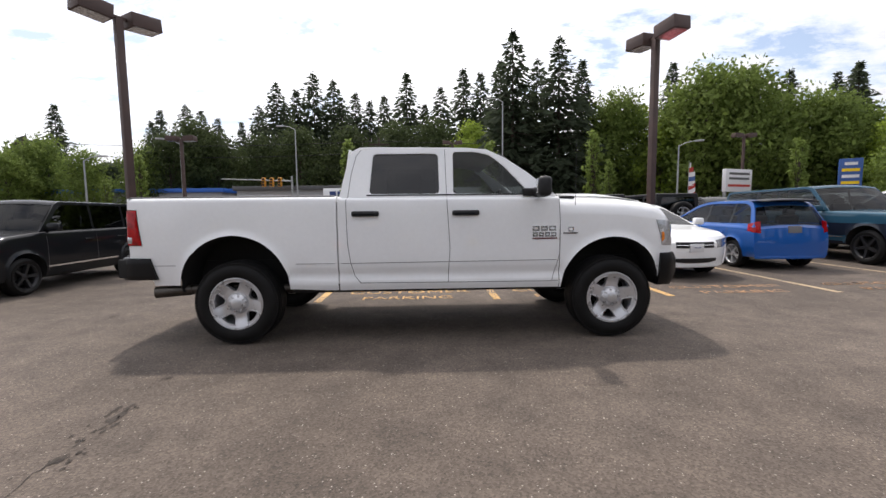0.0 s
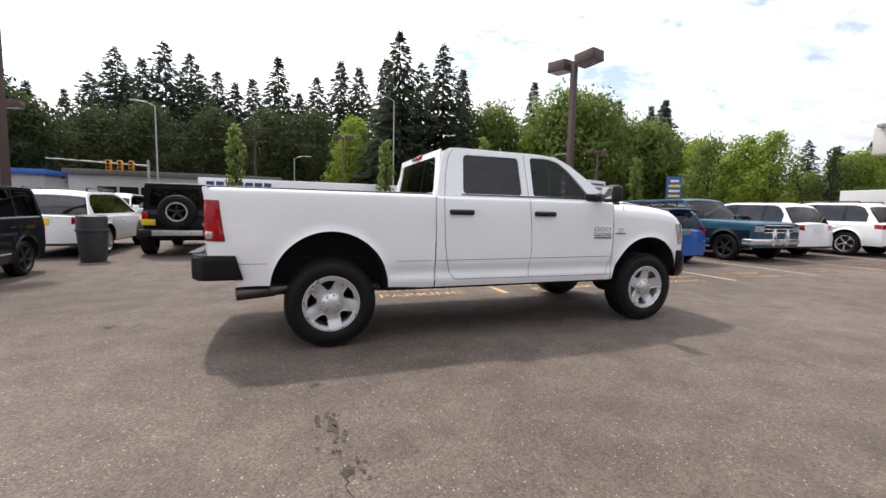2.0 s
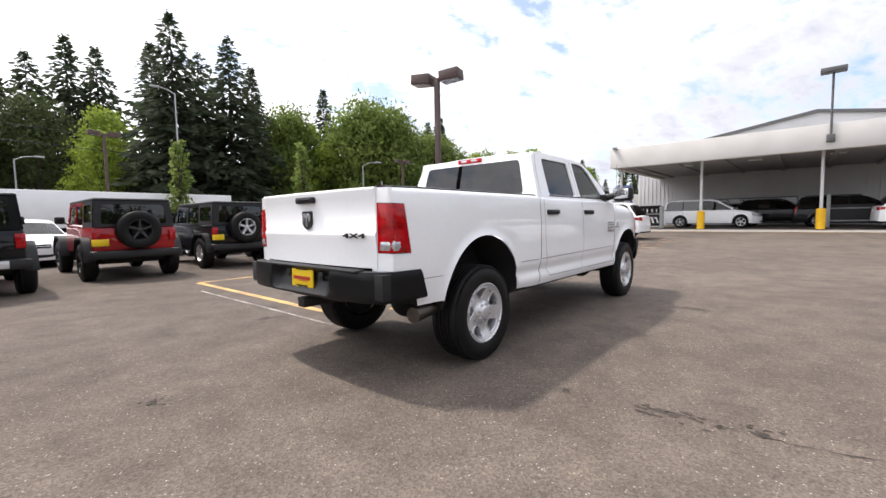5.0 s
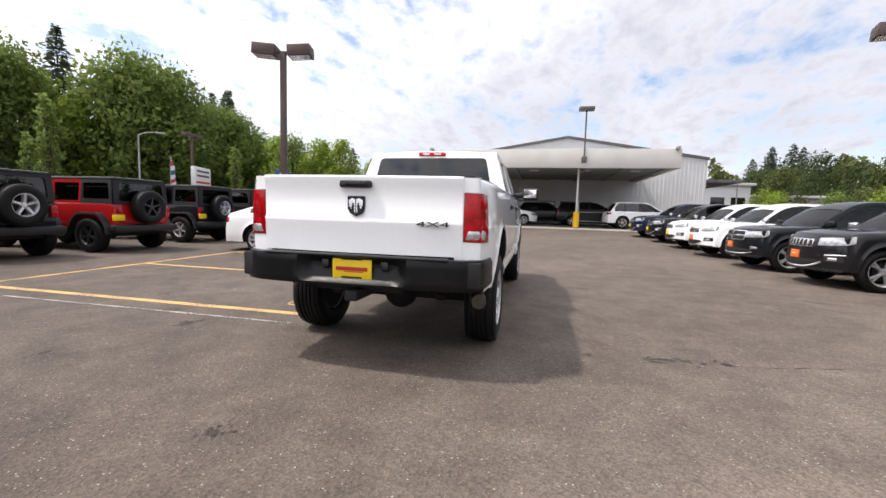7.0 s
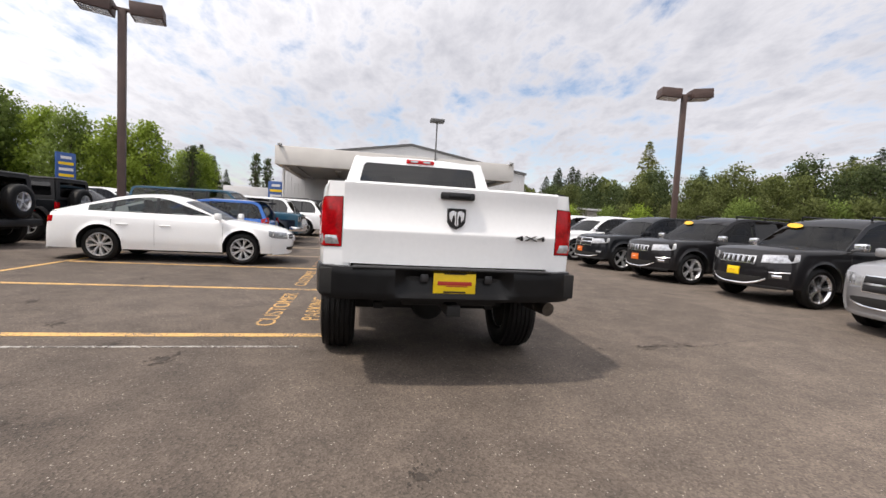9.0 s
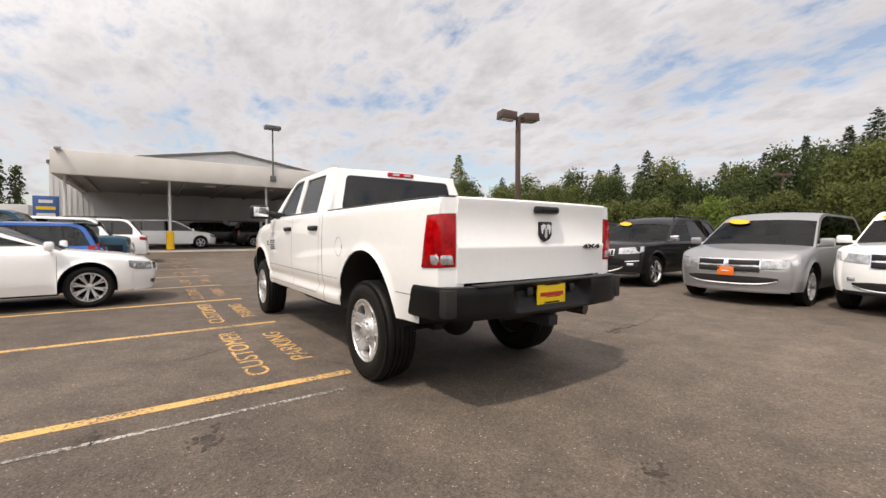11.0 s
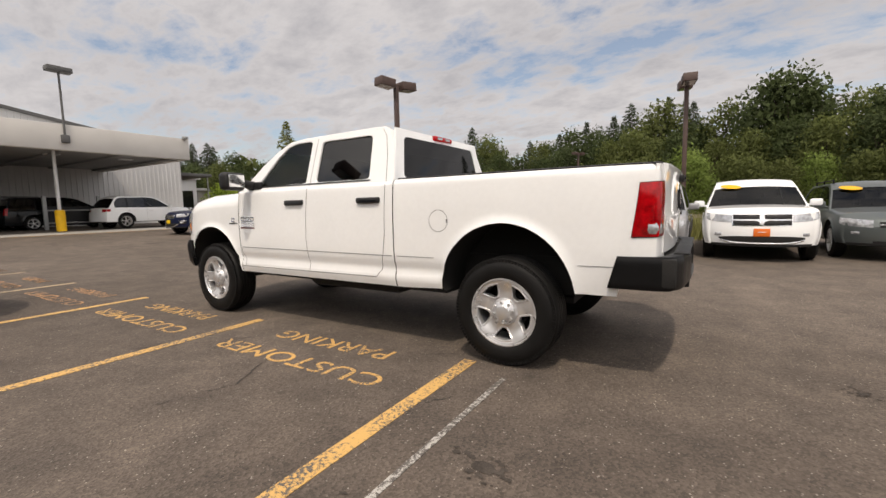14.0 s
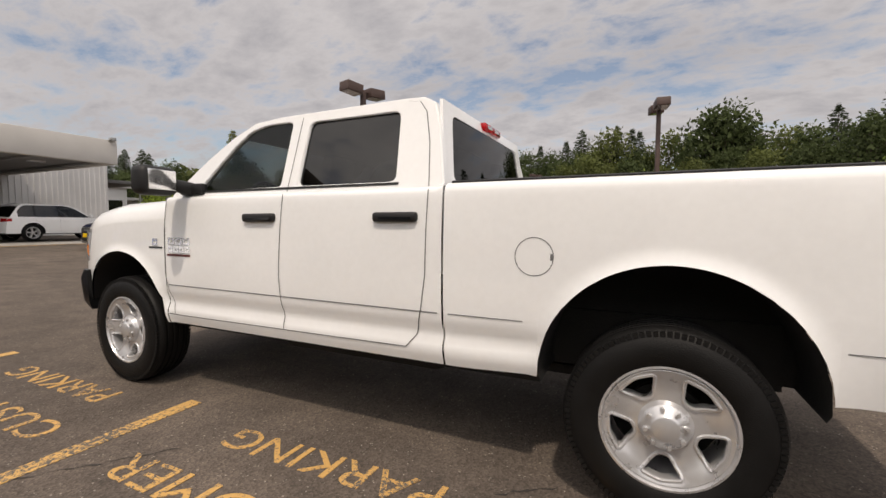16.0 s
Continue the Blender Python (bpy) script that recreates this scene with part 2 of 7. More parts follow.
PLASTIC = mat("black_plastic", (0.014, 0.014, 0.015), 0.5, 0, 0.15, 14, 350, 0.1, spec=0.35)
BUMPER = mat("black_bumper_paint", (0.007, 0.007, 0.0075), 0.34, 0, 0.15, 14, 350, 0.06, spec=0.2)
UNDER = mat("underbody_black", (0.011, 0.0105, 0.01), 0.85, 0, 0.3, 12, 90, 0.2)
STEEL = mat("exhaust_steel", (0.1, 0.09, 0.08), 0.4, 0.9, 0.2, 15, 90)
CABIN = mat("cabin_grey", (0.03, 0.03, 0.032), 0.85, 0, 0.15, 9, 150, 0.1)
REDLENS = mat("red_lens", (0.36, 0.002, 0.005), 0.14, 0, 0.5, 14, 60, 0.05, 0.35, 0.3, 0.05)
CLEARLENS = mat("clear_lens", (0.5, 0.51, 0.53), 0.12, 0.5, 0.45, 16, 50, 0.15, 1.0, rvar=0.05)
AMBER = mat("amber_lens", (0.7, 0.2, 0.02), 0.15, 0, 0.2, 30, 90, 0.2, 1.0, rvar=0.05)
PANE = glass("tinted_pane", (0.36, 0.39, 0.38))
CARPANE = glass("car_pane", (0.13, 0.14, 0.14))
DARKPANE = glass("privacy_pane", (0.035, 0.036, 0.04), 0.06, 0.7)
GAP = mat("panel_gap", (0.1, 0.1, 0.102), 0.8, 0, 0.1)
YPLATE = mat("yellow_plate", (0.85, 0.58, 0.01), 0.45, 0, 0.06, 20)
BANNER = mat("banner_amber", (0.8, 0.42, 0.01), 0.4, 0, 0.08, 20)
OPLATE = mat("orange_plate", (0.75, 0.16, 0.02), 0.45, 0, 0.06, 20)
RPRINT = mat("red_print", (0.45, 0.03, 0.02), 0.5, 0, 0.05)
WPRINT = mat("white_print", (0.72, 0.72, 0.73), 0.5, 0, 0.05)
BPRINT = mat("blue_print", (0.03, 0.06, 0.2), 0.5, 0, 0.05)
POLE = mat("brown_pole_paint", (0.075, 0.045, 0.038), 0.6, 0, 0.2, 3, 60, 0.1)
GALV = mat("galvanised", (0.36, 0.37, 0.37), 0.5, 0.4, 0.12, 6, 90)
WALLPAINT = mat("white_metal_siding", (0.6, 0.6, 0.6), 0.55, 0, 0.08, 0.6, 40, 0.1)
FASCIA = mat("pale_stucco", (0.62, 0.6, 0.57), 0.85, 0, 0.09, 0.7, 60, 0.2)
DARKTRIM = mat("dark_roof_trim", (0.1, 0.1, 0.1), 0.6, 0, 0.15, 3)
YBOLLARD = mat("yellow_sleeve", (0.75, 0.43, 0.01), 0.5, 0, 0.1, 6)
CONCRETE = mat("concrete", (0.36, 0.34, 0.31), 0.88, 0, 0.15, 2.5, 70, 0.3)
BARK = mat("bark", (0.06, 0.045, 0.034), 0.9, 0, 0.3, 4, 40, 0.5)
FIR = leafy("fir_needles", (0.055, 0.072, 0.042))
PALE_FIR = leafy("cedar_needles", (0.15, 0.16, 0.05))
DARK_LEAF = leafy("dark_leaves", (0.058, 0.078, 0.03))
OAK = leafy("broad_leaves", (0.145, 0.198, 0.048))
PALE_LEAF = leafy("spring_leaves", (0.2, 0.27, 0.04))
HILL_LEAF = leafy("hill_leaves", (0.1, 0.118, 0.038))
GRASS = mat("dry_grass", (0.2, 0.2, 0.06), 0.9, 0, 0.4, 3, 50, 0.4)
BLUEROOF = mat("blue_roof_band", (0.03, 0.13, 0.48), 0.5, 0, 0.1)
GREYWALL = mat("pale_wall", (0.42, 0.42, 0.42), 0.8, 0, 0.1, 0.6)
BIN = mat("bin_plastic", (0.035, 0.037, 0.042), 0.55, 0, 0.15, 6, 120, 0.1)
SIGNAL = mat("signal_yellow", (0.65, 0.28, 0.02), 0.5, 0, 0.1)
SIGNBLUE = mat("sign_blue", (0.03, 0.09, 0.28), 0.45, 0, 0.08)


# ---- mesh tools ----
def sharp(bm, angle=38):
    bm.normal_update()
    for f in bm.faces:
        f.smooth = True
    for e in bm.edges:
        e.smooth = len(e.link_faces) == 2 and e.calc_face_angle(0) < radians(angle)


def part(name, bm, material, parent=None, label="", angle=38):
    """Links a bmesh as one mesh object, under a thing or a part where one is given."""
    sharp(bm, angle)
    me = bpy.data.meshes.new(name)
    bm.to_mesh(me)
    bm.free()
    me.materials.append(material)
    ob = new(name, me)
    ob.parent = parent
    return tagged(ob, label)


def thing(name, m, label, category, group="", kind=""):
    ob = new(name)
    ob.matrix_world = m
    return tagged(ob, label, category, group, kind)


def shared(name, ob, m, parent):
    """One more object on the mesh of ob."""
    o = new(name, ob.data)
    o.parent = parent
    o.matrix_basis = m
    return o


def box(bm, lo, hi, bevel=0.0, m=None, seg=2):
    c = [(a + b) / 2 for a, b in zip(lo, hi)]
    s = [max(1e-4, b - a) for a, b in zip(lo, hi)]
    made = bmesh.ops.create_cube(bm, size=1.0, matrix=Matrix.LocRotScale(c, None, s))["verts"]
    if bevel:
        made = bmesh.ops.bevel(bm, geom=list({e for v in made for e in v.link_edges}), offset=bevel, segments=seg, affect="EDGES", profile=0.5)["verts"]
        made = list({v for f in {f for v in made for f in v.link_faces} for v in f.verts})
    if m is not None:
        bmesh.ops.transform(bm, matrix=m, verts=made)
    return made


def rod(bm, a, b, r0, r1=None, seg=12):
    a, b = Vector(a), Vector(b)
    d = b - a
    m = Matrix.Translation((a + b) / 2) @ d.to_track_quat("Z", "Y").to_matrix().to_4x4()
    return bmesh.ops.create_cone(bm, cap_ends=True, segments=seg, radius1=r0, radius2=r0 if r1 is None else r1, depth=d.length, matrix=m)["verts"]


def strip(bm, rings, close=False, caps=False):
    """Joins rows of points into a skin of quads."""
    vs = [[bm.verts.new(p) for p in r] for r in rings]
    n = len(rings[0])
    for a, b in zip(vs, vs[1:]):
        for i in range(n if close else n - 1):
            j = (i + 1) % n
            try:
                bm.faces.new((a[i], a[j], b[j], b[i]))
            except ValueError:
                pass
    if caps:
        bm.faces.new(vs[0][::-1])
        bm.faces.new(vs[-1])
    return vs


def lathe(bm, profile, seg=36, m=None):
    """Turns (radius, y) points round the y axis."""
    rings = []
    for k in range(seg + 1):
        a = 2 * math.pi * k / seg
        ring = [Vector((r * math.cos(a), y, r * math.sin(a))) for r, y in profile]
        rings.append([m @ p for p in ring] if m is not None else ring)
    strip(bm, rings)
    bmesh.ops.remove_doubles(bm, verts=bm.verts, dist=1e-5)


def plate(bm, outer, holes, put, thick):
    """A flat panel in (u, v) with holes, laid into space by put(u, v), and given thickness by put's normal side."""
    edges = []
    for loop in [outer, *holes]:
        vs = [bm.verts.new((u, v, 0)) for u, v in loop]
        edges += [bm.edges.new((vs[i], vs[(i + 1) % len(vs)])) for i in range(len(vs))]
    faces = [f for f in bmesh.ops.triangle_fill(bm, use_beauty=True, edges=edges)["geom"] if isinstance(f, bmesh.types.BMFace)]
    ext = bmesh.ops.extrude_face_region(bm, geom=faces)
    top = [v for v in ext["geom"] if isinstance(v, bmesh.types.BMVert)]
    tops = set(top)
    for v in bm.verts:
        u, w = v.co.x, v.co.y
        v.co = put(u, w, thick if v in tops else 0.0)
    bmesh.ops.recalc_face_normals(bm, faces=bm.faces)


def rounded(poly, r=0.04, n=3):
    """A polygon with its corners rounded."""
    out = []
    for i, p in enumerate(poly):
        p, a, b = Vector(p), Vector(poly[i - 1]), Vector(poly[(i + 1) % len(poly)])
        da, db = (a - p), (b - p)
        ra, rb = min(r, da.length * 0.45), min(r, db.length * 0.45)
        s, e = p + da.normalized() * ra, p + db.normalized() * rb
        for k in range(n + 1):
            t = k / n
            out.append(tuple(s * (1 - t) ** 2 + p * 2 * t * (1 - t) + e * t ** 2))
    return out


def lerp_table(table, x):
    xs, ys = zip(*table)
    return float(np.interp(x, xs, ys))


def words(text, size, m, material, name, parent=None, thick=0.002, label=""):
    """Built-in lettering as a mesh."""
    cu = bpy.data.curves.new(name, "FONT")
    cu.body, cu.size, cu.extrude, cu.align_x = text, size, thick, "CENTER"
    tmp = new(name, cu)
    me = bpy.data.meshes.new_from_object(tmp.evaluated_get(bpy.context.evaluated_depsgraph_get()))
    bpy.data.objects.remove(tmp)
    me.materials.clear()
    me.materials.append(material)
    ob = new(name, me)
    ob.parent = parent
    ob.matrix_basis = m
    return tagged(ob, label)


# ---- car bodies ----
CAP = [math.sin(math.pi / 2 * k / 12) for k in range(12, -13, -1)]


class Body:
    """A car's outer skin: x ahead, y to its left, z up, wheels on z = 0."""

    def __init__(self, x0, x1, hw, wheels, arch, sill, top, nose=0.0, tail=0.0, bow=(0.14, 0.1), narrow=(0.07, 0.05), reach=0.8, tuck=0.05, shoulder=0.07, flare=0.0, archz=None, fold=None, tail_cut=None):
        self.x0, self.x1, self.hw, self.wheels, self.arch, self.sill, self.top = x0, x1, hw, wheels, arch, sill, top
        self.nose, self.tail, self.bow, self.narrow, self.reach, self.tuck, self.shoulder, self.flare = nose, tail, bow, narrow, reach, tuck, shoulder, flare
        self.archz, self.fold, self.tail_cut = archz or {}, fold, tail_cut

    def ztop(self, x):
        return lerp_table(self.top, x)

    def zlow(self, x):
        z = self.sill if not callable(self.sill) else self.sill(x)
        if self.tail_cut and x < self.tail_cut[0]:
            z = max(z, self.tail_cut[1])
        for w in self.wheels:
            d = abs(x - w)
            if d < self.arch:
                z = max(z, self.archz.get(w, self.arch * 0.93 - 0.12) + math.sqrt(self.arch ** 2 - d ** 2))
        return z

    def side(self, x, z):
        """Half width at x and z."""
        zt, s = self.ztop(x), self.sill if not callable(self.sill) else self.sill(x)
        f = (z - s) / max(0.2, zt - s)
        y = self.hw - self.tuck * (0.9 * max(0, 0.42 - f) ** 2 / 0.18 + 0.5 * max(0, f - 0.6) ** 2 / 0.16)
        if self.fold:
            q = (z - self.fold) / 0.045
            on = max(0.0, min(1.0, (x + 1.5) / 0.3)) * max(0.0, min(1.0, (1.75 - x) / 0.3))
            y -= on * 0.02 * math.exp(-q * q) - on * 0.012 * math.exp(-((z - self.fold + 0.09) / 0.05) ** 2)
        if self.flare:
            for w in self.wheels:
                d = math.hypot(x - w, z - self.archz.get(w, self.arch * 0.93 - 0.12)) - self.arch
                if d < 0.085:
                    y += self.flare * (1 - max(0, d) / 0.085) ** 2
        return y

    def bend(self, p):
        x, y, z = p
        for end, sign, bow, nar, lean in ((self.x1, 1, self.bow[0], self.narrow[0], self.nose), (self.x0, -1, self.bow[1], self.narrow[1], self.tail)):
            d = (x - end) * sign + self.reach
            if d > 0:
                s = (d / self.reach) ** 2.2
                k = abs(y) / self.hw
                x -= sign * s * (bow * k ** 2.6 + (lean(z) if callable(lean) else lean * z))
                y *= 1 - nar * s
        return Vector((x, y, z))

    def stations(self, a, b, step=0.07):
        xs = set(np.round(np.linspace(a, b, max(2, int((b - a) / step) + 1)), 4))
        for w in self.wheels:
            for k in range(25):
                x = w + self.arch * math.cos(math.pi * k / 24)
                if a < x < b:
                    xs.add(round(x, 4))
            for d in (-0.012, 0.012):
                x = w + (self.arch + 0.003) * (1 if d > 0 else -1)
                if a < x < b:
                    xs.add(round(x, 4))
        for x, _ in self.top:
            if a < x < b:
                xs.add(round(x, 4))
        return sorted(xs)

    def skin(self, bm, a, b, cap0=False, cap1=False, rows=9, lid=True, crown=0.03, left=None):
        """The painted shell from x = a to x = b."""
        rings = []
        for x in self.stations(a, b):
            zl, zt, r = self.zlow(x), self.ztop(x), self.shoulder
            half = []
            for k in range(rows):
                z = zl + (max(zl + 0.02, zt - r) - zl) * k / (rows - 1)
                half.append((self.side(x, z), z))
            ys, zs = half[-1]
            rr = min(r, zt - zs) if zt > zs else 0.01
            for k in range(1, 5):
                q = k / 4 * math.pi / 2
                half.append((ys - r * 1.3 * (1 - math.cos(q)), zs + rr * math.sin(q)))
            if lid:
                ye, ze = half[-1]
                for f in (0.72, 0.4, 0.0):
                    half.append((ye * f, ze + crown * (1 - f * f)))
            ring = [(x, -y, z) for y, z in half]
            rings.append((ring, [(x, y, z) for y, z in half]))
        if lid:
            full = [r + l[::-1][1:] for r, l in rings]
            strip(bm, [[self.bend(p) for p in r] for r in full])
        else:
            if left is not True:
                strip(bm, [[self.bend(p) for p in r] for r, _ in rings])
            if left is not False:
                strip(bm, [[self.bend(p) for p in l[::-1]] for _, l in rings])
        n = rows + 4
        for on, (r, l) in ((cap0, rings[0]), (cap1, rings[-1])):
            if on:
                grid = []
                for i in range(n):
                    y, z = r[i][1], r[i][2]
                    grid.append([self.bend((r[i][0], y * f, z + (crown * (1 - f * f) if i == n - 1 and lid else 0))) for f in CAP])
                strip(bm, grid)
        bmesh.ops.remove_doubles(bm, verts=bm.verts, dist=0.0004)
        bmesh.ops.recalc_face_normals(bm, faces=bm.faces)

    def around(self, u, z, off, front=True, left=True):
        """A point of the outside, u metres round from the middle of the front or rear."""
        sgn, end = (1, self.x1) if front else (-1, self.x0)
        lr = 1 if left else -1
        h = self.side(end - sgn * 0.1, z)
        if u <= h:
            p, n = Vector((end, u, z)), Vector((sgn, 0.25 * (u / h) ** 3, 0))
        else:
            p, n = Vector((end - sgn * (u - h), self.side(end - sgn * (u - h), z), z)), Vector((0.0, 1, 0))
        q = self.bend(p) + n.normalized() * off
        return Vector((q.x, q.y * lr, q.z))

    def band(self, bm, u0, u1, z0, z1, off=0.01, front=True, left=True, nu=8, nz=4, deep=0.03):
        """A raised patch round the corner; z0 and z1 may follow u."""
        f0 = z0 if callable(z0) else (lambda s: z0)
        f1 = z1 if callable(z1) else (lambda s: z1)
        outer, inner = [], []
        for i in range(nu + 1):
            s = i / nu
            row, low = [], []
            for k in range(nz + 1):
                z = f0(s) + (f1(s) - f0(s)) * k / nz
                u = u0 + ((u1(k / nz) if callable(u1) else u1) - u0) * s
                ch = left if u >= 0 else not left
                edge = min(i, nu - i, k, nz - k) == 0
                row.append(self.around(abs(u), z, off * (0.55 if edge else 1.0), front, ch))
                low.append(self.around(abs(u), z, -deep, front, ch))
            outer.append(row)
            inner.append(low)
        vo = strip(bm, outer)
        vi = strip(bm, inner)
        rim = [(0, k) for k in range(nz)] + [(i, nz) for i in range(nu)] + [(nu, nz - k) for k in range(nz)] + [(nu - i, 0) for i in range(nu)]
        for p, q in zip(rim, rim[1:] + rim[:1]):
            bm.faces.new((vo[p[0]][p[1]], vo[q[0]][q[1]], vi[q[0]][q[1]], vi[p[0]][p[1]]))
        bmesh.ops.recalc_face_normals(bm, faces=bm.faces)

    def seam(self, bm, pts, left, width=0.0055, off=0.003):
        """A dark joint along (x, z) points of the side."""
        lr = 1 if left else -1
        rows, fine = [], [pts[0]]
        for a, b in zip(pts, pts[1:]):
            n = max(1, int(math.hypot(b[0] - a[0], b[1] - a[1]) / 0.03))
            fine += [(a[0] + (b[0] - a[0]) * k / n, a[1] + (b[1] - a[1]) * k / n) for k in range(1, n + 1)]
        pts = fine
        for i, (x, z) in enumerate(pts):
            a, b = Vector(pts[max(0, i - 1)]), Vector(pts[min(len(pts) - 1, i + 1)])
            d = (b - a).normalized()
            n = Vector((-d.y, d.x)) * width / 2
            row = []
            for s in (1, -1):
                q = self.bend((x + n.x * s, self.side(x + n.x * s, z + n.y * s) + off, z + n.y * s))
                row.append(Vector((q.x, q.y * lr, q.z)))
            rows.append(row)
        strip(bm, rows)


def wheel_meshes(r, w, rim_r, spokes, style, rim_mat, key):
    """Tyre and rim of one kind, once; later wheels share the meshes."""
    got = WHEELS.get(key)
    if got:
        return got
    bm = bmesh.new()
    h = w / 2
    prof = [(rim_r * 0.94, -h * 0.8), (rim_r, -h * 0.92), (rim_r + 0.012, -h), (rim_r + (r - rim_r) * 0.5, -h * 1.06), (r - 0.05, -h * 0.98), (r - 0.018, -h * 0.86), (r, -h * 0.68)]
    tread = []
    for k in range(5 if style == "truck" else 2):
        y = -h * 0.6 + k * h * (0.3 if style == "truck" else 0.9)
        tread += [(r, y - h * 0.1), (r, y + h * 0.08), (r - 0.011, y + h * 0.1), (r - 0.011, y + h * 0.18)]
    prof += tread[:-2] + [(a, -b) for a, b in prof[::-1]]
    lathe(bm, prof, 56 if style == "truck" else 30)
    # shoulder lugs
    for k in range(96 if style == "truck" else 0):
        a = 2 * math.pi * k / 96
        for s in (-1, 1):
            m = Matrix.Rotation(a, 4, "Y")
            box(bm, (r - 0.036, s * h * 0.86 - 0.012, -0.009), (r - 0.014, s * h * 0.86 + 0.012, 0.009), 0, m)
    sharp(bm)
    tyre = bpy.data.meshes.new("tyre")
    bm.to_mesh(tyre)
    bm.free()
    tyre.materials.append(TYRE)
    bm = bmesh.new()
    lathe(bm, [(rim_r * 0.9, -h * 0.8), (rim_r * 0.9, h * 0.3), (rim_r * 0.93, h * 0.55), (rim_r * 0.97, h * 0.85), (rim_r * 1.015, h * 0.93), (rim_r * 1.02, h * 0.98), (rim_r * 0.985, h * 0.99), (rim_r * 0.95, h * 0.88), (rim_r * 0.9, h * 0.7)], 56 if style == "truck" else 28)
    hub = rim_r * (0.43 if style == "truck" else 0.27)
    if style == "truck":
        # a dished disc with five windows
        circle = [(rim_r * 0.955 * math.cos(2 * math.pi * k / 60), rim_r * 0.955 * math.sin(2 * math.pi * k / 60)) for k in range(60)]
        wins = []
        for k in range(5):
            a = 2 * math.pi * k / 5 + math.pi / 2
            q = [(0.5, -0.17), (0.5, 0.17), (0.66, 0.27), (0.85, 0.36), (0.87, 0.0), (0.85, -0.36), (0.66, -0.27)]
            wins.append(rounded([(rim_r * rr * math.cos(a + d), rim_r * rr * math.sin(a + d)) for rr, d in q], 0.02, 3))
        b2 = bmesh.new()

        def dish(u, v, d):
            rr = math.hypot(u, v) / rim_r
            y = h * (0.66 + 0.24 * max(0, rr - 0.62) ** 1.3 / 0.2 - 0.1 * max(0, 0.6 - rr))
            return Vector((u, y - 0.055 + d, v))

        plate(b2, circle, wins, dish, 0.055)
        lips = []
        for wn in wins:
            mu, mv = (sum(q[i] for q in wn) / len(wn) for i in (0, 1))
            lips.append([dish(mu + (u - mu) * 1.1, mv + (v - mv) * 1.1, 0.056) for u, v in wn])
        rim_edges = [e for e in b2.edges if e.calc_face_angle(0) > 1.0 and min(v.co.y for v in e.verts) > h * 0.3]
        bmesh.ops.bevel(b2, geom=rim_edges, offset=0.007, segments=3, affect="EDGES", profile=0.5)
        me = bpy.data.meshes.new("tmp")
        b2.to_mesh(me)
        b2.free()
        bm.from_mesh(me)
        bpy.data.meshes.remove(me)
        for lip in lips:
            for p, q in zip(lip, lip[1:] + lip[:1]):
                rod(bm, p, q + (q - p) * 0.15, 0.008, 0.008, 6)
    for k in range(spokes if style != "truck" else 0):
        a0 = 2 * math.pi * k / spokes + math.pi / 2
        twin = (0,) if style != "twin" else (-0.13, 0.13)
        for da in twin:
            rows = []
            for j in range(7):
                f = j / 6
                rad = hub * 0.8 + (rim_r * 0.95 - hub * 0.8) * f
                wid = rim_r * (0.2 - 0.04 * f) * (0.72 if style == "twin" else 1.3)
                yy = h * (0.72 + 0.16 * f)
                a = a0 + da * f
                c, s = math.cos(a), math.sin(a)
                prof2 = ((-1, -0.055), (-0.98, -0.006), (-0.8, 0.012), (0.8, 0.012), (0.98, -0.006), (1, -0.055))
                rows.append([(rad * c - t * wid / 2 * s, yy + d, rad * s + t * wid / 2 * c) for t, d in prof2])
            strip(bm, rows, caps=False)
    lathe(bm, [(0.0, h * 0.8), (hub * 0.55, h * 0.8), (hub * 0.9, h * 0.72), (hub, h * 0.6), (hub, h * 0.3)], 32)
    bmesh.ops.recalc_face_normals(bm, faces=bm.faces)
    sharp(bm)
    rim = bpy.data.meshes.new("rim")
    bm.to_mesh(rim)
    bm.free()
    rim.materials.append(rim_mat)
    bm = bmesh.new()
    lathe(bm, [(0, -h * 0.2), (rim_r * 0.6, -h * 0.2), (rim_r * 0.6, h * 0.1), (0, h * 0.1)], 24)
    lathe(bm, [(0, -h * 0.7), (rim_r * 0.9, -h * 0.7)], 24)
    sharp(bm)
    disc = bpy.data.meshes.new("brake_disc")
    bm.to_mesh(disc)
    bm.free()
    disc.materials.append(UNDER)
    cap = None
    if style == "truck":
        bm = bmesh.new()
        lathe(bm, [(0, h * 1.02), (0.05, h * 1.02), (0.056, h * 0.99), (0.062, h * 0.93), (0.09, h * 0.86), (0.1, h * 0.76), (0.1, h * 0.5)], 32)
        for k in range(8):
            a = math.pi * (k + 0.5) / 4
            rod(bm, (0.079 * math.cos(a), h * 0.8, 0.079 * math.sin(a)), (0.079 * math.cos(a), h * 0.985, 0.079 * math.sin(a)), 0.0125, 0.009, 10)
        sharp(bm)
        cap = bpy.data.meshes.new("hub_cap")
        bm.to_mesh(cap)
        bm.free()
        cap.materials.append(ALLOY)
    WHEELS[key] = (tyre, rim, disc, cap)
    return WHEELS[key]


WHEELS = {}


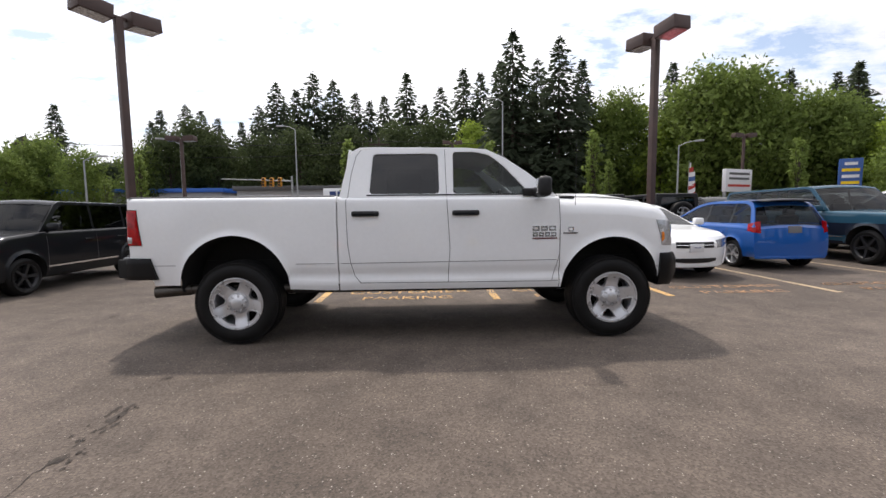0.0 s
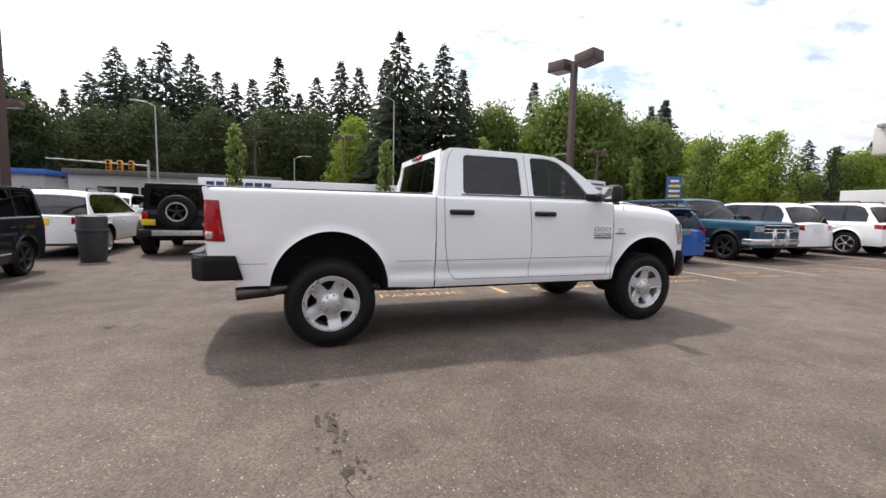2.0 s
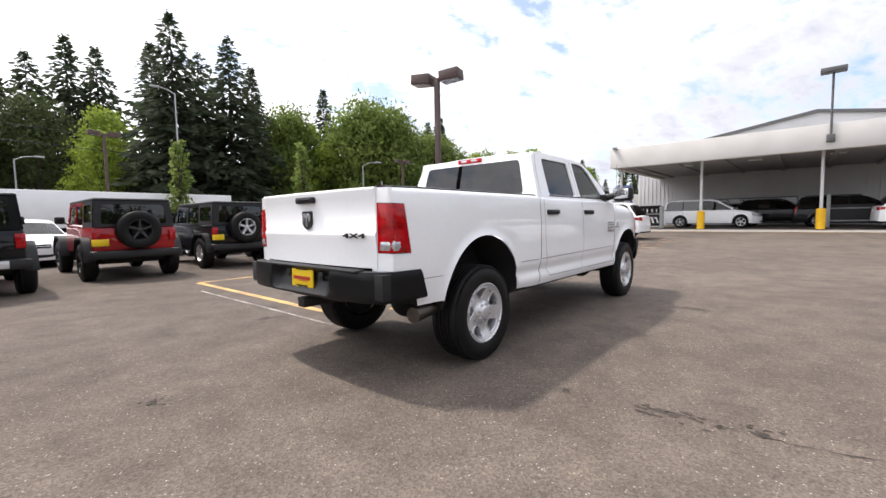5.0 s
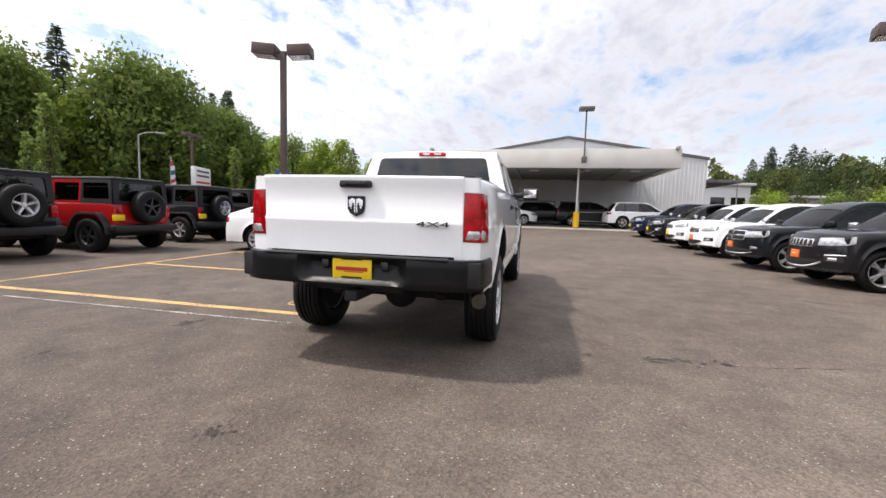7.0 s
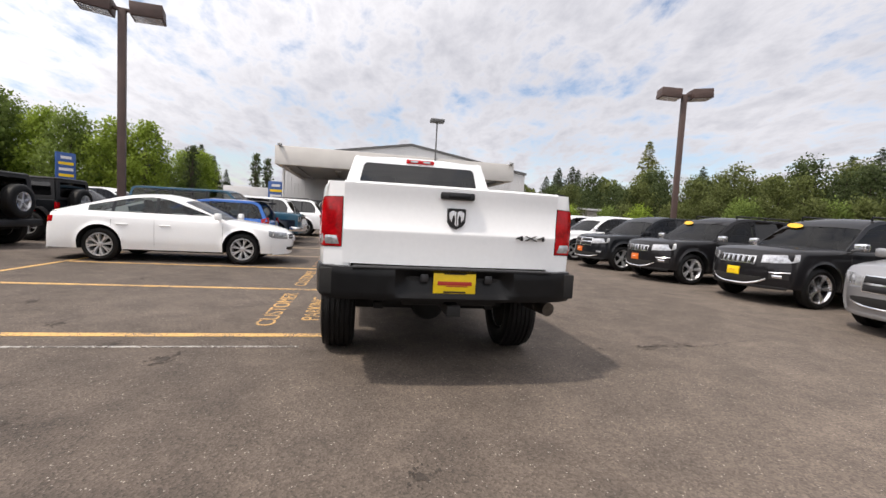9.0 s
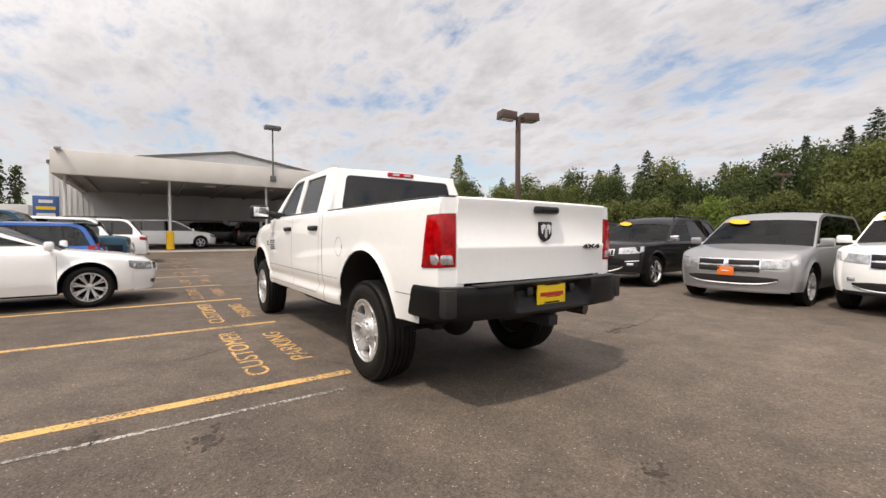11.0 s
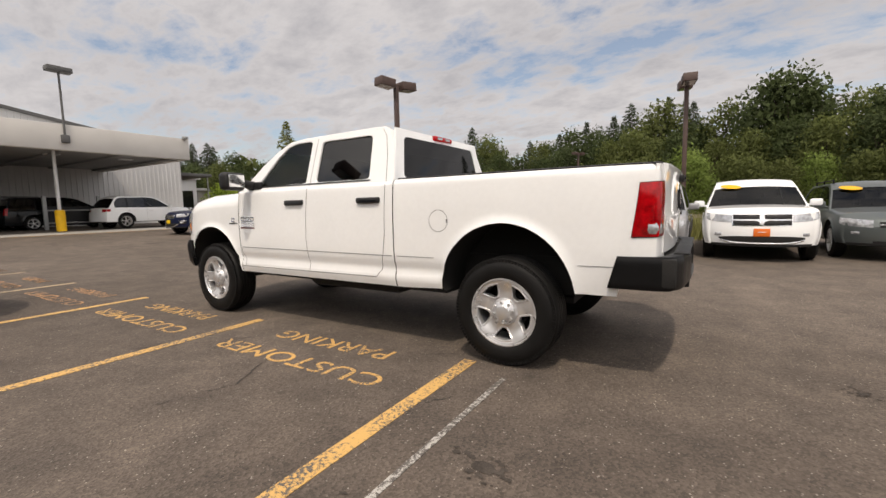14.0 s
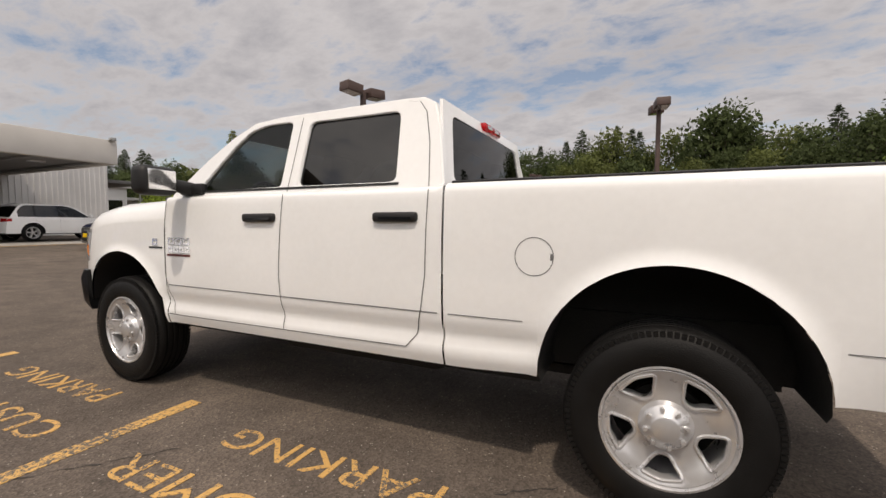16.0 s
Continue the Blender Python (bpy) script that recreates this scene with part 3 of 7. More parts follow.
def put_wheels(root, xs, track, r, w, rim_r, spokes, style, rim_mat, key, label=""):
    tyre, rim, disc, cap = wheel_meshes(r, w, rim_r, spokes, style, rim_mat, key)
    for i, x in enumerate(xs):
        for s in (1, -1):
            o = new("wheel", tyre)
            o.parent = root
            o.matrix_basis = Matrix.Translation((x, s * track, r)) @ Matrix.Rotation(0 if s > 0 else math.pi, 4, "Z") @ Matrix.Rotation(0.37 * (i + 1) + s * 0.21, 4, "Y")
            for nm, me in (("rim", rim), ("brake_disc", disc), ("hub_cap", cap)):
                if me:
                    c = new(nm, me)
                    c.parent = o
                    if nm == "rim" and label:
                        tagged(c, label)


def under_tray(body, root, r, width=0.3, back=0.28):
    """Floor pan, wheel wells and axles, all dark."""
    bm = bmesh.new()
    s = body.sill if not callable(body.sill) else body.sill(0)
    a, b = body.x0 + back, body.x1 - 0.3
    cuts = sorted(body.wheels)
    segs = [(a, cuts[0] - body.arch), (cuts[0] + body.arch, cuts[1] - body.arch), (cuts[1] + body.arch, b)]
    for p, q in segs:
        if q > p + 0.03:
            y = body.hw - (0.09 if p > cuts[0] and q < cuts[1] else 0.34)
            box(bm, (p, -y, s - 0.03), (q, y, s + 0.3))
    box(bm, (a, -body.hw + width + 0.1, s - 0.02), (b, body.hw - width - 0.1, s + 0.28))
    part("floor_pan", bm, UNDER, root)
    for w in body.wheels:
        zc = body.archz.get(w, body.arch * 0.93 - 0.12)
        for sg in (1, -1):
            bm = bmesh.new()
            rings = []
            for k in range(17):
                t = math.pi * (k - 1) / 14
                x, z = w + body.arch * 1.0 * math.cos(t), max(s, zc + body.arch * 1.0 * math.sin(t))
                rings.append([body.bend((x, sg * yy, z)) for yy in (body.side(x, z) - 0.012, body.hw - width - 0.12)])
            inner = [[p[1] for p in rings], [(p[1].x, p[1].y, s) for p in rings]]
            strip(bm, rings)
            strip(bm, inner)
            bmesh.ops.remove_doubles(bm, verts=bm.verts, dist=0.0005)
            part("wheel_well", bm, UNDER, root)
        bm = bmesh.new()
        rod(bm, (w, -body.hw + 0.2, r), (w, body.hw - 0.2, r), 0.06)
        part("axle", bm, UNDER, root)


def pane_grid(bm, base, roof, bulge, n=8, thick=0.006):
    """A bowed windscreen between a base line (x, half width, z) and a roof line; bulge points ahead or back."""
    rows = []
    for k in range(5):
        f = k / 4
        row = []
        for i in range(n + 1):
            s = i / n * 2 - 1
            x = base[0] + (roof[0] - base[0]) * f + bulge * (1 - s * s) + (0.035 * math.sin(math.pi * f) * (1 if bulge > 0 else -1))
            y = (base[1] + (roof[1] - base[1]) * f) * s
            z = base[2] + (roof[2] - base[2]) * f + (0.03 * (1 - s * s) if k == 4 else 0)
            row.append(Vector((x, y, z)))
        rows.append(row)
    strip(bm, rows)
    bmesh.ops.recalc_face_normals(bm, faces=bm.faces)


def cabin(root, body, pts, pillars, lean, material, front_glass, rear_glass, screen, roof_z, roof_mat=None, soft=0.32, soft_rear=None, clip=None):
    """Roof, window frames, panes and seats. pts: rear base, rear roof, front roof, windscreen base as (x, z)."""
    r0, r1, f1, f0 = (Vector(p) for p in pts)
    yb = body.side(0, body.ztop(0) - 0.05) - 0.035
    zb = min(r0.y, f0.y)

    def yy(z):
        return yb - lean * (z - zb)

    def bend_corner(a, p, c, rad, n=7):
        ra, rc = min(rad, (a - p).length * 0.6), min(rad * 1.4, (c - p).length * 0.45)
        s, e = p + (a - p).normalized() * ra, p + (c - p).normalized() * rc
        return [s * (1 - t) ** 2 + p * 2 * t * (1 - t) + e * t ** 2 for t in (k / n for k in range(n + 1))]

    arc_f, arc_r = bend_corner(f0, f1, r1, soft), bend_corner(r0, r1, f1, soft_rear or soft)[::-1]
    line = arc_f + arc_r

    def inset(d):
        lo = max(r0.y, f0.y) + 0.02
        base_r = r0 + (r1 - r0) * ((lo - r0.y) / (r1.y - r0.y))
        base_f = f0 + (f1 - f0) * ((lo - f0.y) / (f1.y - f0.y))
        mid = (r0 + f0 + r1 + f1) / 4
        top = [Vector((p.x + (0.9 * d if p.x < mid.x else -0.9 * d), p.y - d * 0.8)) for p in line]
        loop = [Vector((base_r.x + d * 1.7, lo)), Vector((base_f.x - d * 1.7, lo))] + top
        return loop

    win = inset(0.065)
    if clip:
        # the rear pillar ends the side glass
        kept = []
        for k, p in enumerate(win):
            q = win[k - 1]
            if (p.x >= clip) != (q.x >= clip):
                kept.append(q + (p - q) * ((clip - q.x) / (p.x - q.x)))
            if p.x >= clip:
                kept.append(p)
        win = kept
    for s in (1, -1):
        def put(u, v, d, s=s):
            return Vector((u, s * (yy(v) - 0.025 + d), v))
        bm = bmesh.new()
        plate(bm, [tuple(r0 - Vector((0, 0.02))), tuple(f0 - Vector((0, 0.02)))] + [tuple(p) for p in line], [[tuple(p) for p in win]], put, 0.03)
        part("window_frame", bm, material, root)
        # panes, cut at the pillars
        cuts = [-9, *pillars, 9]
        for i, (a, c) in enumerate(zip(cuts, cuts[1:])):
            poly = [Vector(p) for p in win]
            for lim, sg in ((a + 0.025, 1), (c - 0.025, -1)):
                out = []
                for k, p in enumerate(poly):
                    q = poly[k - 1]
                    ip, iq = (p.x - lim) * sg >= 0, (q.x - lim) * sg >= 0
                    if ip != iq:
                        t = (lim - q.x) / (p.x - q.x)
                        out.append(q + (p - q) * t)
                    if ip:
                        out.append(p)
                poly = out
            if len(poly) > 2 and max(p.x for p in poly) - min(p.x for p in poly) > 0.08:
                bm = bmesh.new()
                bm.faces.new([bm.verts.new(put(p.x, p.y, 0.016)) for p in poly])
                part("side_window", bm, front_glass if i == len(cuts) - 2 else rear_glass, root)
        hi = min(r1.y, f1.y) - 0.02
        for x in pillars:
            bm = bmesh.new()
            strip(bm, [[put(x - 0.032, z, 0.021), put(x + 0.032, z, 0.021)] for z in (max(r0.y, f0.y), (hi + zb) / 2, hi - 0.01)])
            part("pillar", bm, BLACK, root)
    rings = []
    for p in line:
        yt = yy(p.y)
        rise_c = 0.045
        rings.append([(p.x, yt * q, p.y + rise_c * (1 - abs(q) ** 2.2) - (0.0 if abs(q) < 0.99 else 0.012)) for q in (-1, -0.97, -0.85, -0.6, -0.3, 0, 0.3, 0.6, 0.85, 0.97, 1)])
    bm = bmesh.new()
    strip(bm, rings)
    bmesh.ops.recalc_face_normals(bm, faces=bm.faces)
    part("roof", bm, roof_mat or material, root)
    a, c = arc_f[0], arc_r[-1]
    bm = bmesh.new()
    pane_grid(bm, (f0.x - 0.02, yy(f0.y) - 0.02, f0.y - 0.02), (a.x, yy(a.y) - 0.02, a.y), 0.09)
    part("windscreen", bm, screen, root)
    bm = bmesh.new()
    pane_grid(bm, (r0.x + 0.02, yy(r0.y) - 0.04, r0.y), (c.x, yy(c.y) - 0.04, c.y), -0.04)
    part("rear_window", bm, rear_glass, root)
    bm = bmesh.new()
    zz = zb + 0.02
    box(bm, (r0.x + 0.1, -yb + 0.05, zz - 0.08), (f0.x - 0.08, yb - 0.05, zz - 0.005))
    span = f1.x - r1.x
    for x in ((f1.x - 0.45, f1.x - 1.35) if span > 1.3 else (f1.x - 0.45,)):
        for s in (-1, 1):
            m = Matrix.Translation((x, s * yb * 0.45, zz)) @ Matrix.Rotation(radians(-14), 4, "Y")
            box(bm, (-0.07, -0.23, -0.1), (0.07, 0.23, 0.2), 0.04, m)
            box(bm, (-0.05, -0.13, 0.2), (0.05, 0.13, 0.36), 0.04, m)
    rod(bm, (f1.x + 0.05, yb * 0.45, zz + 0.02), (f1.x + 0.09, yb * 0.45, zz + 0.04), 0.17, 0.17, 20)
    part("seats", bm, CABIN, root)


def handle(bm, x, y, z, s, length=0.2):
    box(bm, (x - length / 2, y - 0.004, z - 0.02), (x + length / 2, y + 0.028, z + 0.02), 0.012)


CARS = {
    # length, half width, height, wheelbase, front overhang, wheel radius, arch, sill, deck line, greenhouse, pillars, lean
    "suv": (4.82, 0.97, 1.76, 2.92, 0.9, 0.375, 0.44, 0.34, [(-2.41, 1.02), (-2.2, 1.08), (0.75, 1.1), (1.0, 1.1), (1.9, 1.05), (2.26, 0.98), (2.41, 0.84)],
            ((-2.2, 1.06), (-1.75, 1.66), (0.18, 1.695), (1.02, 1.07)), (-1.28, -0.38), 0.33),
    "van": (5.15, 1.0, 1.75, 3.08, 0.93, 0.345, 0.41, 0.27, [(-2.57, 1.0), (-2.4, 1.05), (1.1, 1.04), (1.4, 1.04), (2.2, 0.92), (2.45, 0.8), (2.57, 0.62)],
            ((-2.42, 1.02), (-2.2, 1.66), (0.35, 1.68), (1.42, 1.02)), (-1.3, -0.2), 0.28),
    "sedan": (4.88, 0.935, 1.48, 2.74, 0.96, 0.345, 0.405, 0.26, [(-2.44, 0.86), (-2.3, 0.98), (-1.75, 1.02), (0.7, 0.98), (1.05, 0.97), (1.9, 0.87), (2.28, 0.78), (2.44, 0.66)],
              ((-2.12, 1.02), (-0.75, 1.42), (-0.05, 1.44), (1.2, 0.95)), (-1.05, -0.25), 0.45),
    "hatch": (3.95, 0.845, 1.53, 2.45, 0.8, 0.3, 0.355, 0.27, [(-1.97, 0.86), (-1.9, 0.92), (-1.6, 0.95), (0.7, 0.97), (1.0, 0.96), (1.6, 0.82), (1.88, 0.7), (1.97, 0.55)],
              ((-1.86, 0.92), (-1.58, 1.45), (0.05, 1.46), (1.15, 0.95)), (-1.1, -0.3), 0.36),
    "boxcar": (3.95, 0.845, 1.62, 2.5, 0.72, 0.31, 0.37, 0.27, [(-1.97, 1.0), (-1.9, 1.05), (0.9, 1.04), (1.5, 0.98), (1.85, 0.9), (1.97, 0.75)],
               ((-1.93, 1.03), (-1.83, 1.54), (0.45, 1.56), (0.95, 1.02)), (-1.15, -0.28), 0.16),
    "wagon": (4.8, 0.91, 1.66, 2.74, 0.95, 0.35, 0.42, 0.33, [(-2.4, 0.95), (-2.25, 1.02), (0.9, 1.02), (1.1, 1.01), (2.0, 0.92), (2.28, 0.82), (2.4, 0.65)],
              ((-2.28, 1.02), (-1.85, 1.55), (0.15, 1.59), (1.15, 1.0)), (-1.25, -0.35), 0.34),
    "old_suv": (5.55, 1.0, 1.87, 3.29, 0.85, 0.38, 0.46, 0.42, [(-2.77, 1.14), (0.85, 1.17), (1.05, 1.17), (2.5, 1.13), (2.7, 1.1), (2.77, 1.06)],
                ((-2.72, 1.14), (-2.6, 1.77), (0.35, 1.79), (1.02, 1.15)), (-1.35, -0.3), 0.2),
}


def car(style, name, m, material, label, category="car", group="", plate=None, face="plain", rims=None, dark=True, spokes=5, ticket=False, lower=None, rails=False, roof_mat=None, tail_plate=False):
    L, hw, H, wb, fo, r, arch, sill, top, gh, pillars, lean = CARS[style]
    root = thing(name, m, label, category, group)
    x0, x1 = -L / 2, L / 2
    wf = x1 - fo
    wr = wf - wb
    boxy = style in ("old_suv", "boxcar")
    b = Body(x0, x1, hw, (wr, wf), arch, sill, top, nose=(lambda z: 0.3 * max(0, z - 0.6) ** 1.4 + 0.35 * max(0, 0.5 - z) ** 1.5) if not boxy else 0.0, tail=(lambda z: 0.12 * max(0, z - 0.6)) if not boxy else 0.0,
             bow=(0.06, 0.05) if boxy else (0.36, 0.22 if style == "sedan" else 0.1), narrow=(0.03, 0.02) if boxy else (0.13, 0.08 if style == "sedan" else 0.045), shoulder=0.09 if not boxy else 0.05, flare=0.025)
    b.archz = {wr: r + 0.02, wf: r + 0.02}
    bm = bmesh.new()
    b.skin(bm, x0, x1, True, True)
    part("body", bm, material, root)
    if lower:
        for s in (True, False):
            bm = bmesh.new()
            rows = []
            for x in b.stations(x0 + 0.1, x1 - 0.1):
                zl = b.zlow(x)
                if zl > 0.86:
                    zl = 0.86
                rows.append([b.bend((x, b.side(x, z) + 0.004, z)) for z in (zl, (zl + 0.9) / 2, 0.9)])
            strip(bm, [[Vector((p.x, p.y * (1 if s else -1), p.z)) for p in q] for q in rows])
            bmesh.ops.recalc_face_normals(bm, faces=bm.faces)
            part("lower_panel", bm, lower, root)
    under_tray(b, root, r, 0.24)
    put_wheels(root, (wr, wf), hw - 0.125, r, 0.22, r * 0.69, spokes, "twin" if spokes >= 5 and rims is not DARKALLOY and not boxy else "plain", rims or ALLOY, (style, (rims or ALLOY).name, spokes))
    cabin(root, b, gh, pillars, lean, material, DARKPANE if style == "boxcar" else PANE if not dark else CARPANE, DARKPANE if dark else PANE, CARPANE, H - 0.03, roof_mat, 0.1 if boxy else 0.34, 0.1 if boxy else 0.34 if style == "sedan" else 0.16, {"sedan": -1.5, "suv": -1.9, "wagon": -1.98}.get(style))
    # door joints, mirrors and handles
    doors = [pillars[0] if len(pillars) > 1 else -1.0, pillars[-1], gh[3][0] - 0.12]
    belt = min(gh[0][1], gh[3][1]) - 0.07
    for s in (True, False):
        for i, x in enumerate(doors):
            bm = bmesh.new()
            zlo = max(sill + 0.1, b.zlow(x) + 0.02)
            b.seam(bm, [(x, zlo), (x, belt)], s)
            part("door_joint", bm, GAP, root)
        sg = 1 if s else -1
        for x in (doors[0] + 0.2, doors[1] + 0.2):
            bm = bmesh.new()
            y = b.side(x, belt - 0.09)
            box(bm, (x - 0.11, sg * y - 0.02, belt - 0.11), (x + 0.11, sg * y + 0.02, belt - 0.075), 0.014)
            part("door_handle", bm, CHROME if face == "slots" else material, root)
        bm = bmesh.new()
        xm, ym, zm = gh[3][0] - 0.2, b.side(0, belt) + 0.1, gh[3][1] + 0.09
        box(bm, (xm - 0.05, sg * ym - 0.11, zm - 0.07), (xm + 0.07, sg * ym + 0.1, zm + 0.075), 0.035)
        rod(bm, (xm, sg * (ym - 0.18), zm - 0.07), (xm, sg * (ym - 0.06), zm - 0.03), 0.025)
        part("side_mirror", bm, CHROME if face == "slots" else material, root)
    for s in (True, False):
        bm = bmesh.new()
        b.seam(bm, [(x, sill + 0.16) for x in np.linspace(wr + arch + 0.05, wf - arch - 0.05, 10)], s, 0.03, 0.006)
        part("sill_moulding", bm, material if not boxy else CHROME, root)
    zh = lerp_table(top, x1 - 0.25)
    # lamps
    for left in (True, False):
        bm = bmesh.new()
        if face == "old":
            b.band(bm, hw * 0.62, hw * 0.96, 0.86, 1.02, 0.012, True, left)
        else:
            b.band(bm, hw * 0.56, hw * 1.0 + 0.26, lambda s: zh - 0.21 + 0.07 * s * s, lambda s: zh - 0.07 + 0.05 * s, 0.008, True, left, 12, 4)
        part("headlight", bm, CLEARLENS, root)
        bm = bmesh.new()
        zt = lerp_table(top, x0 + 0.1)
        if style == "hatch":
            b.band(bm, hw * 0.84, hw + 0.2, lambda s: zt - 0.15 + 0.05 * s, lambda s: zt + 0.1 - 0.06 * s, 0.01, False, left)
        elif style == "van":
            b.band(bm, hw * 0.86, hw + 0.12, zt - 0.25, zt + 0.1, 0.008, False, left)
        elif boxy:
            b.band(bm, hw * 0.86, hw + 0.02, zt - 0.32, zt - 0.03, 0.008, False, left)
        else:
            b.band(bm, hw * 0.62, hw + 0.22, lambda s: zt - 0.2 + 0.04 * s, lambda s: zt - 0.04, 0.008, False, left)
        part("tail_light", bm, REDLENS, root)
        if face in ("slots", "cross", "plain") and style not in ("sedan", "van", "hatch", "boxcar"):
            bm = bmesh.new()
            b.band(bm, hw * 0.77, hw * 0.9, 0.52, 0.575, 0.02, True, left, 5, 3)
            part("fog_light", bm, CHROME if face == "slots" else CLEARLENS, root)
    # grille and bumpers
    if face == "slots":
        for i in range(7):
            y = (i - 3) * 0.128
            bm = bmesh.new()
            b.band(bm, y - 0.057, y + 0.057, zh - 0.25, zh - 0.1, 0.014, True, True, 4, 3)
            part("grille_ring", bm, CHROME, root)
            bm = bmesh.new()
            b.band(bm, y - 0.04, y + 0.04, zh - 0.235, zh - 0.115, 0.02, True, True, 4, 3)
            part("grille_slot", bm, UNDER, root)
        bm = bmesh.new()
        b.band(bm, -hw * 0.6, hw * 0.6, lambda q: 0.37 + 0.1 * abs(2 * q - 1) ** 3, 0.52, 0.01, True, True, 14, 3)
        part("air_intake", bm, UNDER, root)
        bm = bmesh.new()
        b.band(bm, -hw * 0.68, hw * 0.68, lambda q: 0.34 + 0.13 * abs(2 * q - 1) ** 3, lambda q: 0.375 + 0.13 * abs(2 * q - 1) ** 3, 0.022, True, True, 18, 2)
        part("chrome_strip", bm, CHROME, root)
        for left in (True, False):
            bm = bmesh.new()
            b.band(bm, hw * 0.72, hw * 1.0, lambda q: 0.6 + 0.02 * q, lambda q: 0.625 + 0.02 * q, 0.018, True, left, 6, 2)
            part("fog_light_trim", bm, CHROME, root)
            bm = bmesh.new()
            b.band(bm, hw * 0.72, hw * 0.98, 0.5, 0.6, 0.01, True, left, 6, 3)
            part("fog_light_pocket", bm, UNDER, root)
    elif face == "cross":
        bm = bmesh.new()
        b.band(bm, -hw * 0.57, hw * 0.57, zh - 0.28, zh - 0.04, 0.012, True, True, 12, 4)
        part("grille_surround", bm, CHROME, root)
        for s in (-1, 1):
            for z0, z1 in ((zh - 0.265, zh - 0.172), (zh - 0.15, zh - 0.058)):
                bm = bmesh.new()
                b.band(bm, s * 0.04, s * hw * 0.55, z0, z1, 0.02, True, True, 6, 3)
                part("grille_mesh", bm, PLASTIC, root)
        bm = bmesh.new()
        b.band(bm, -hw * 0.82, hw * 0.82, lambda q: 0.39 + 0.07 * abs(2 * q - 1) ** 4, lambda q: 0.52 - 0.03 * abs(2 * q - 1) ** 4, 0.01, True, True, 16, 3)
        part("air_intake", bm, UNDER, root)
        bm = bmesh.new()
        b.band(bm, -hw * 0.8, hw * 0.8, lambda q: 0.365 + 0.06 * abs(2 * q - 1) ** 4, lambda q: 0.392 + 0.06 * abs(2 * q - 1) ** 4, 0.02, True, True, 16, 2)
        part("chrome_strip", bm, CHROME, root)
    elif face == "old":
        bm = bmesh.new()
        b.band(bm, -hw * 0.6, hw * 0.6, 0.82, 1.05, 0.012, True, True, 10, 4)
        part("grille", bm, PLASTIC, root)
        for k in range(3):
            bm = bmesh.new()
            b.band(bm, -hw * 0.6, hw * 0.6, 0.83 + k * 0.1, 0.85 + k * 0.1, 0.022, True, True, 10, 2)
            part("grille_bar", bm, CHROME, root)
        for fr in (True, False):
            for left in (True, False):
                bm = bmesh.new()
                b.band(bm, 0, hw + 0.3, 0.5, 0.66, 0.05, fr, left, 14, 4, 0.04)
                part("bumper", bm, CHROME, root)
        for s in (-1, 1):
            bm = bmesh.new()
            b.band(bm, s * 0.28 - 0.04, s * 0.28 + 0.04, 0.46, 0.95, 0.11, True, True, 3, 4)
            part("bumper_guard", bm, CHROME, root)
    else:
        bm = bmesh.new()
        b.band(bm, -hw * 0.45, hw * 0.45, zh - 0.21, zh - 0.1, 0.01, True, True, 12, 3)
        part("grille", bm, PLASTIC, root)
        bm = bmesh.new()
        b.band(bm, -hw * 0.45, hw * 0.45, zh - 0.165, zh - 0.15, 0.016, True, True, 12, 2)
        part("grille_bar", bm, CHROME, root)
        bm = bmesh.new()
        b.band(bm, -hw * 0.55, hw * 0.55, lambda q: 0.31 + 0.04 * abs(2 * q - 1) ** 3, 0.4, 0.008, True, True, 14, 3)
        part("air_intake", bm, PLASTIC, root)
    for fr in (True, False):
        for left in (True, False):
            if face != "old":
                bm = bmesh.new()
                b.band(bm, 0, hw * 0.97, sill - 0.03, sill + 0.025, 0.012, fr, left, 12, 3)
                part("bumper_skirt", bm, PLASTIC if style in ("suv", "wagon") else material, root)
    if plate:
        bm = bmesh.new()
        b.band(bm, -0.15, 0.15, 0.52, 0.67, 0.035, True, True, 4, 2, 0.0)
        pl = part("licence_plate", bm, plate, root)
        bm = bmesh.new()
        b.band(bm, -0.11, 0.11, 0.585, 0.615, 0.04, True, True, 4, 2, 0.0)
        part("plate_bar", bm, RPRINT if plate is YPLATE else WPRINT if plate is OPLATE else BPRINT, pl)
    if tail_plate:
        bm = bmesh.new()
        b.band(bm, -0.15, 0.15, 0.78, 0.92, 0.02, False, True, 4, 2, 0.0)
        part("licence_plate", bm, tail_plate, root)
    if ticket:
        bm = bmesh.new()
        (xa, za), (xb, zb) = gh[3], gh[2]
        p = [Vector((xa + (xb - xa) * f + 0.1 - 0.12 * abs(s) ** 2, s * hw, za + (zb - za) * f + 0.045)) for f, s in [(0.69 + 0.075 * math.sin(a) - 0.03 * math.cos(a), -0.46 + 0.21 * math.cos(a)) for a in [k * math.pi / 8 for k in range(16)]]]
        bm.faces.new([bm.verts.new(q) for q in p])
        ext = bmesh.ops.extrude_face_region(bm, geom=bm.faces[:])
        bmesh.ops.translate(bm, vec=(0, 0, 0.004), verts=[v for v in ext["geom"] if isinstance(v, bmesh.types.BMVert)])
        part("price_banner", bm, BANNER, root)
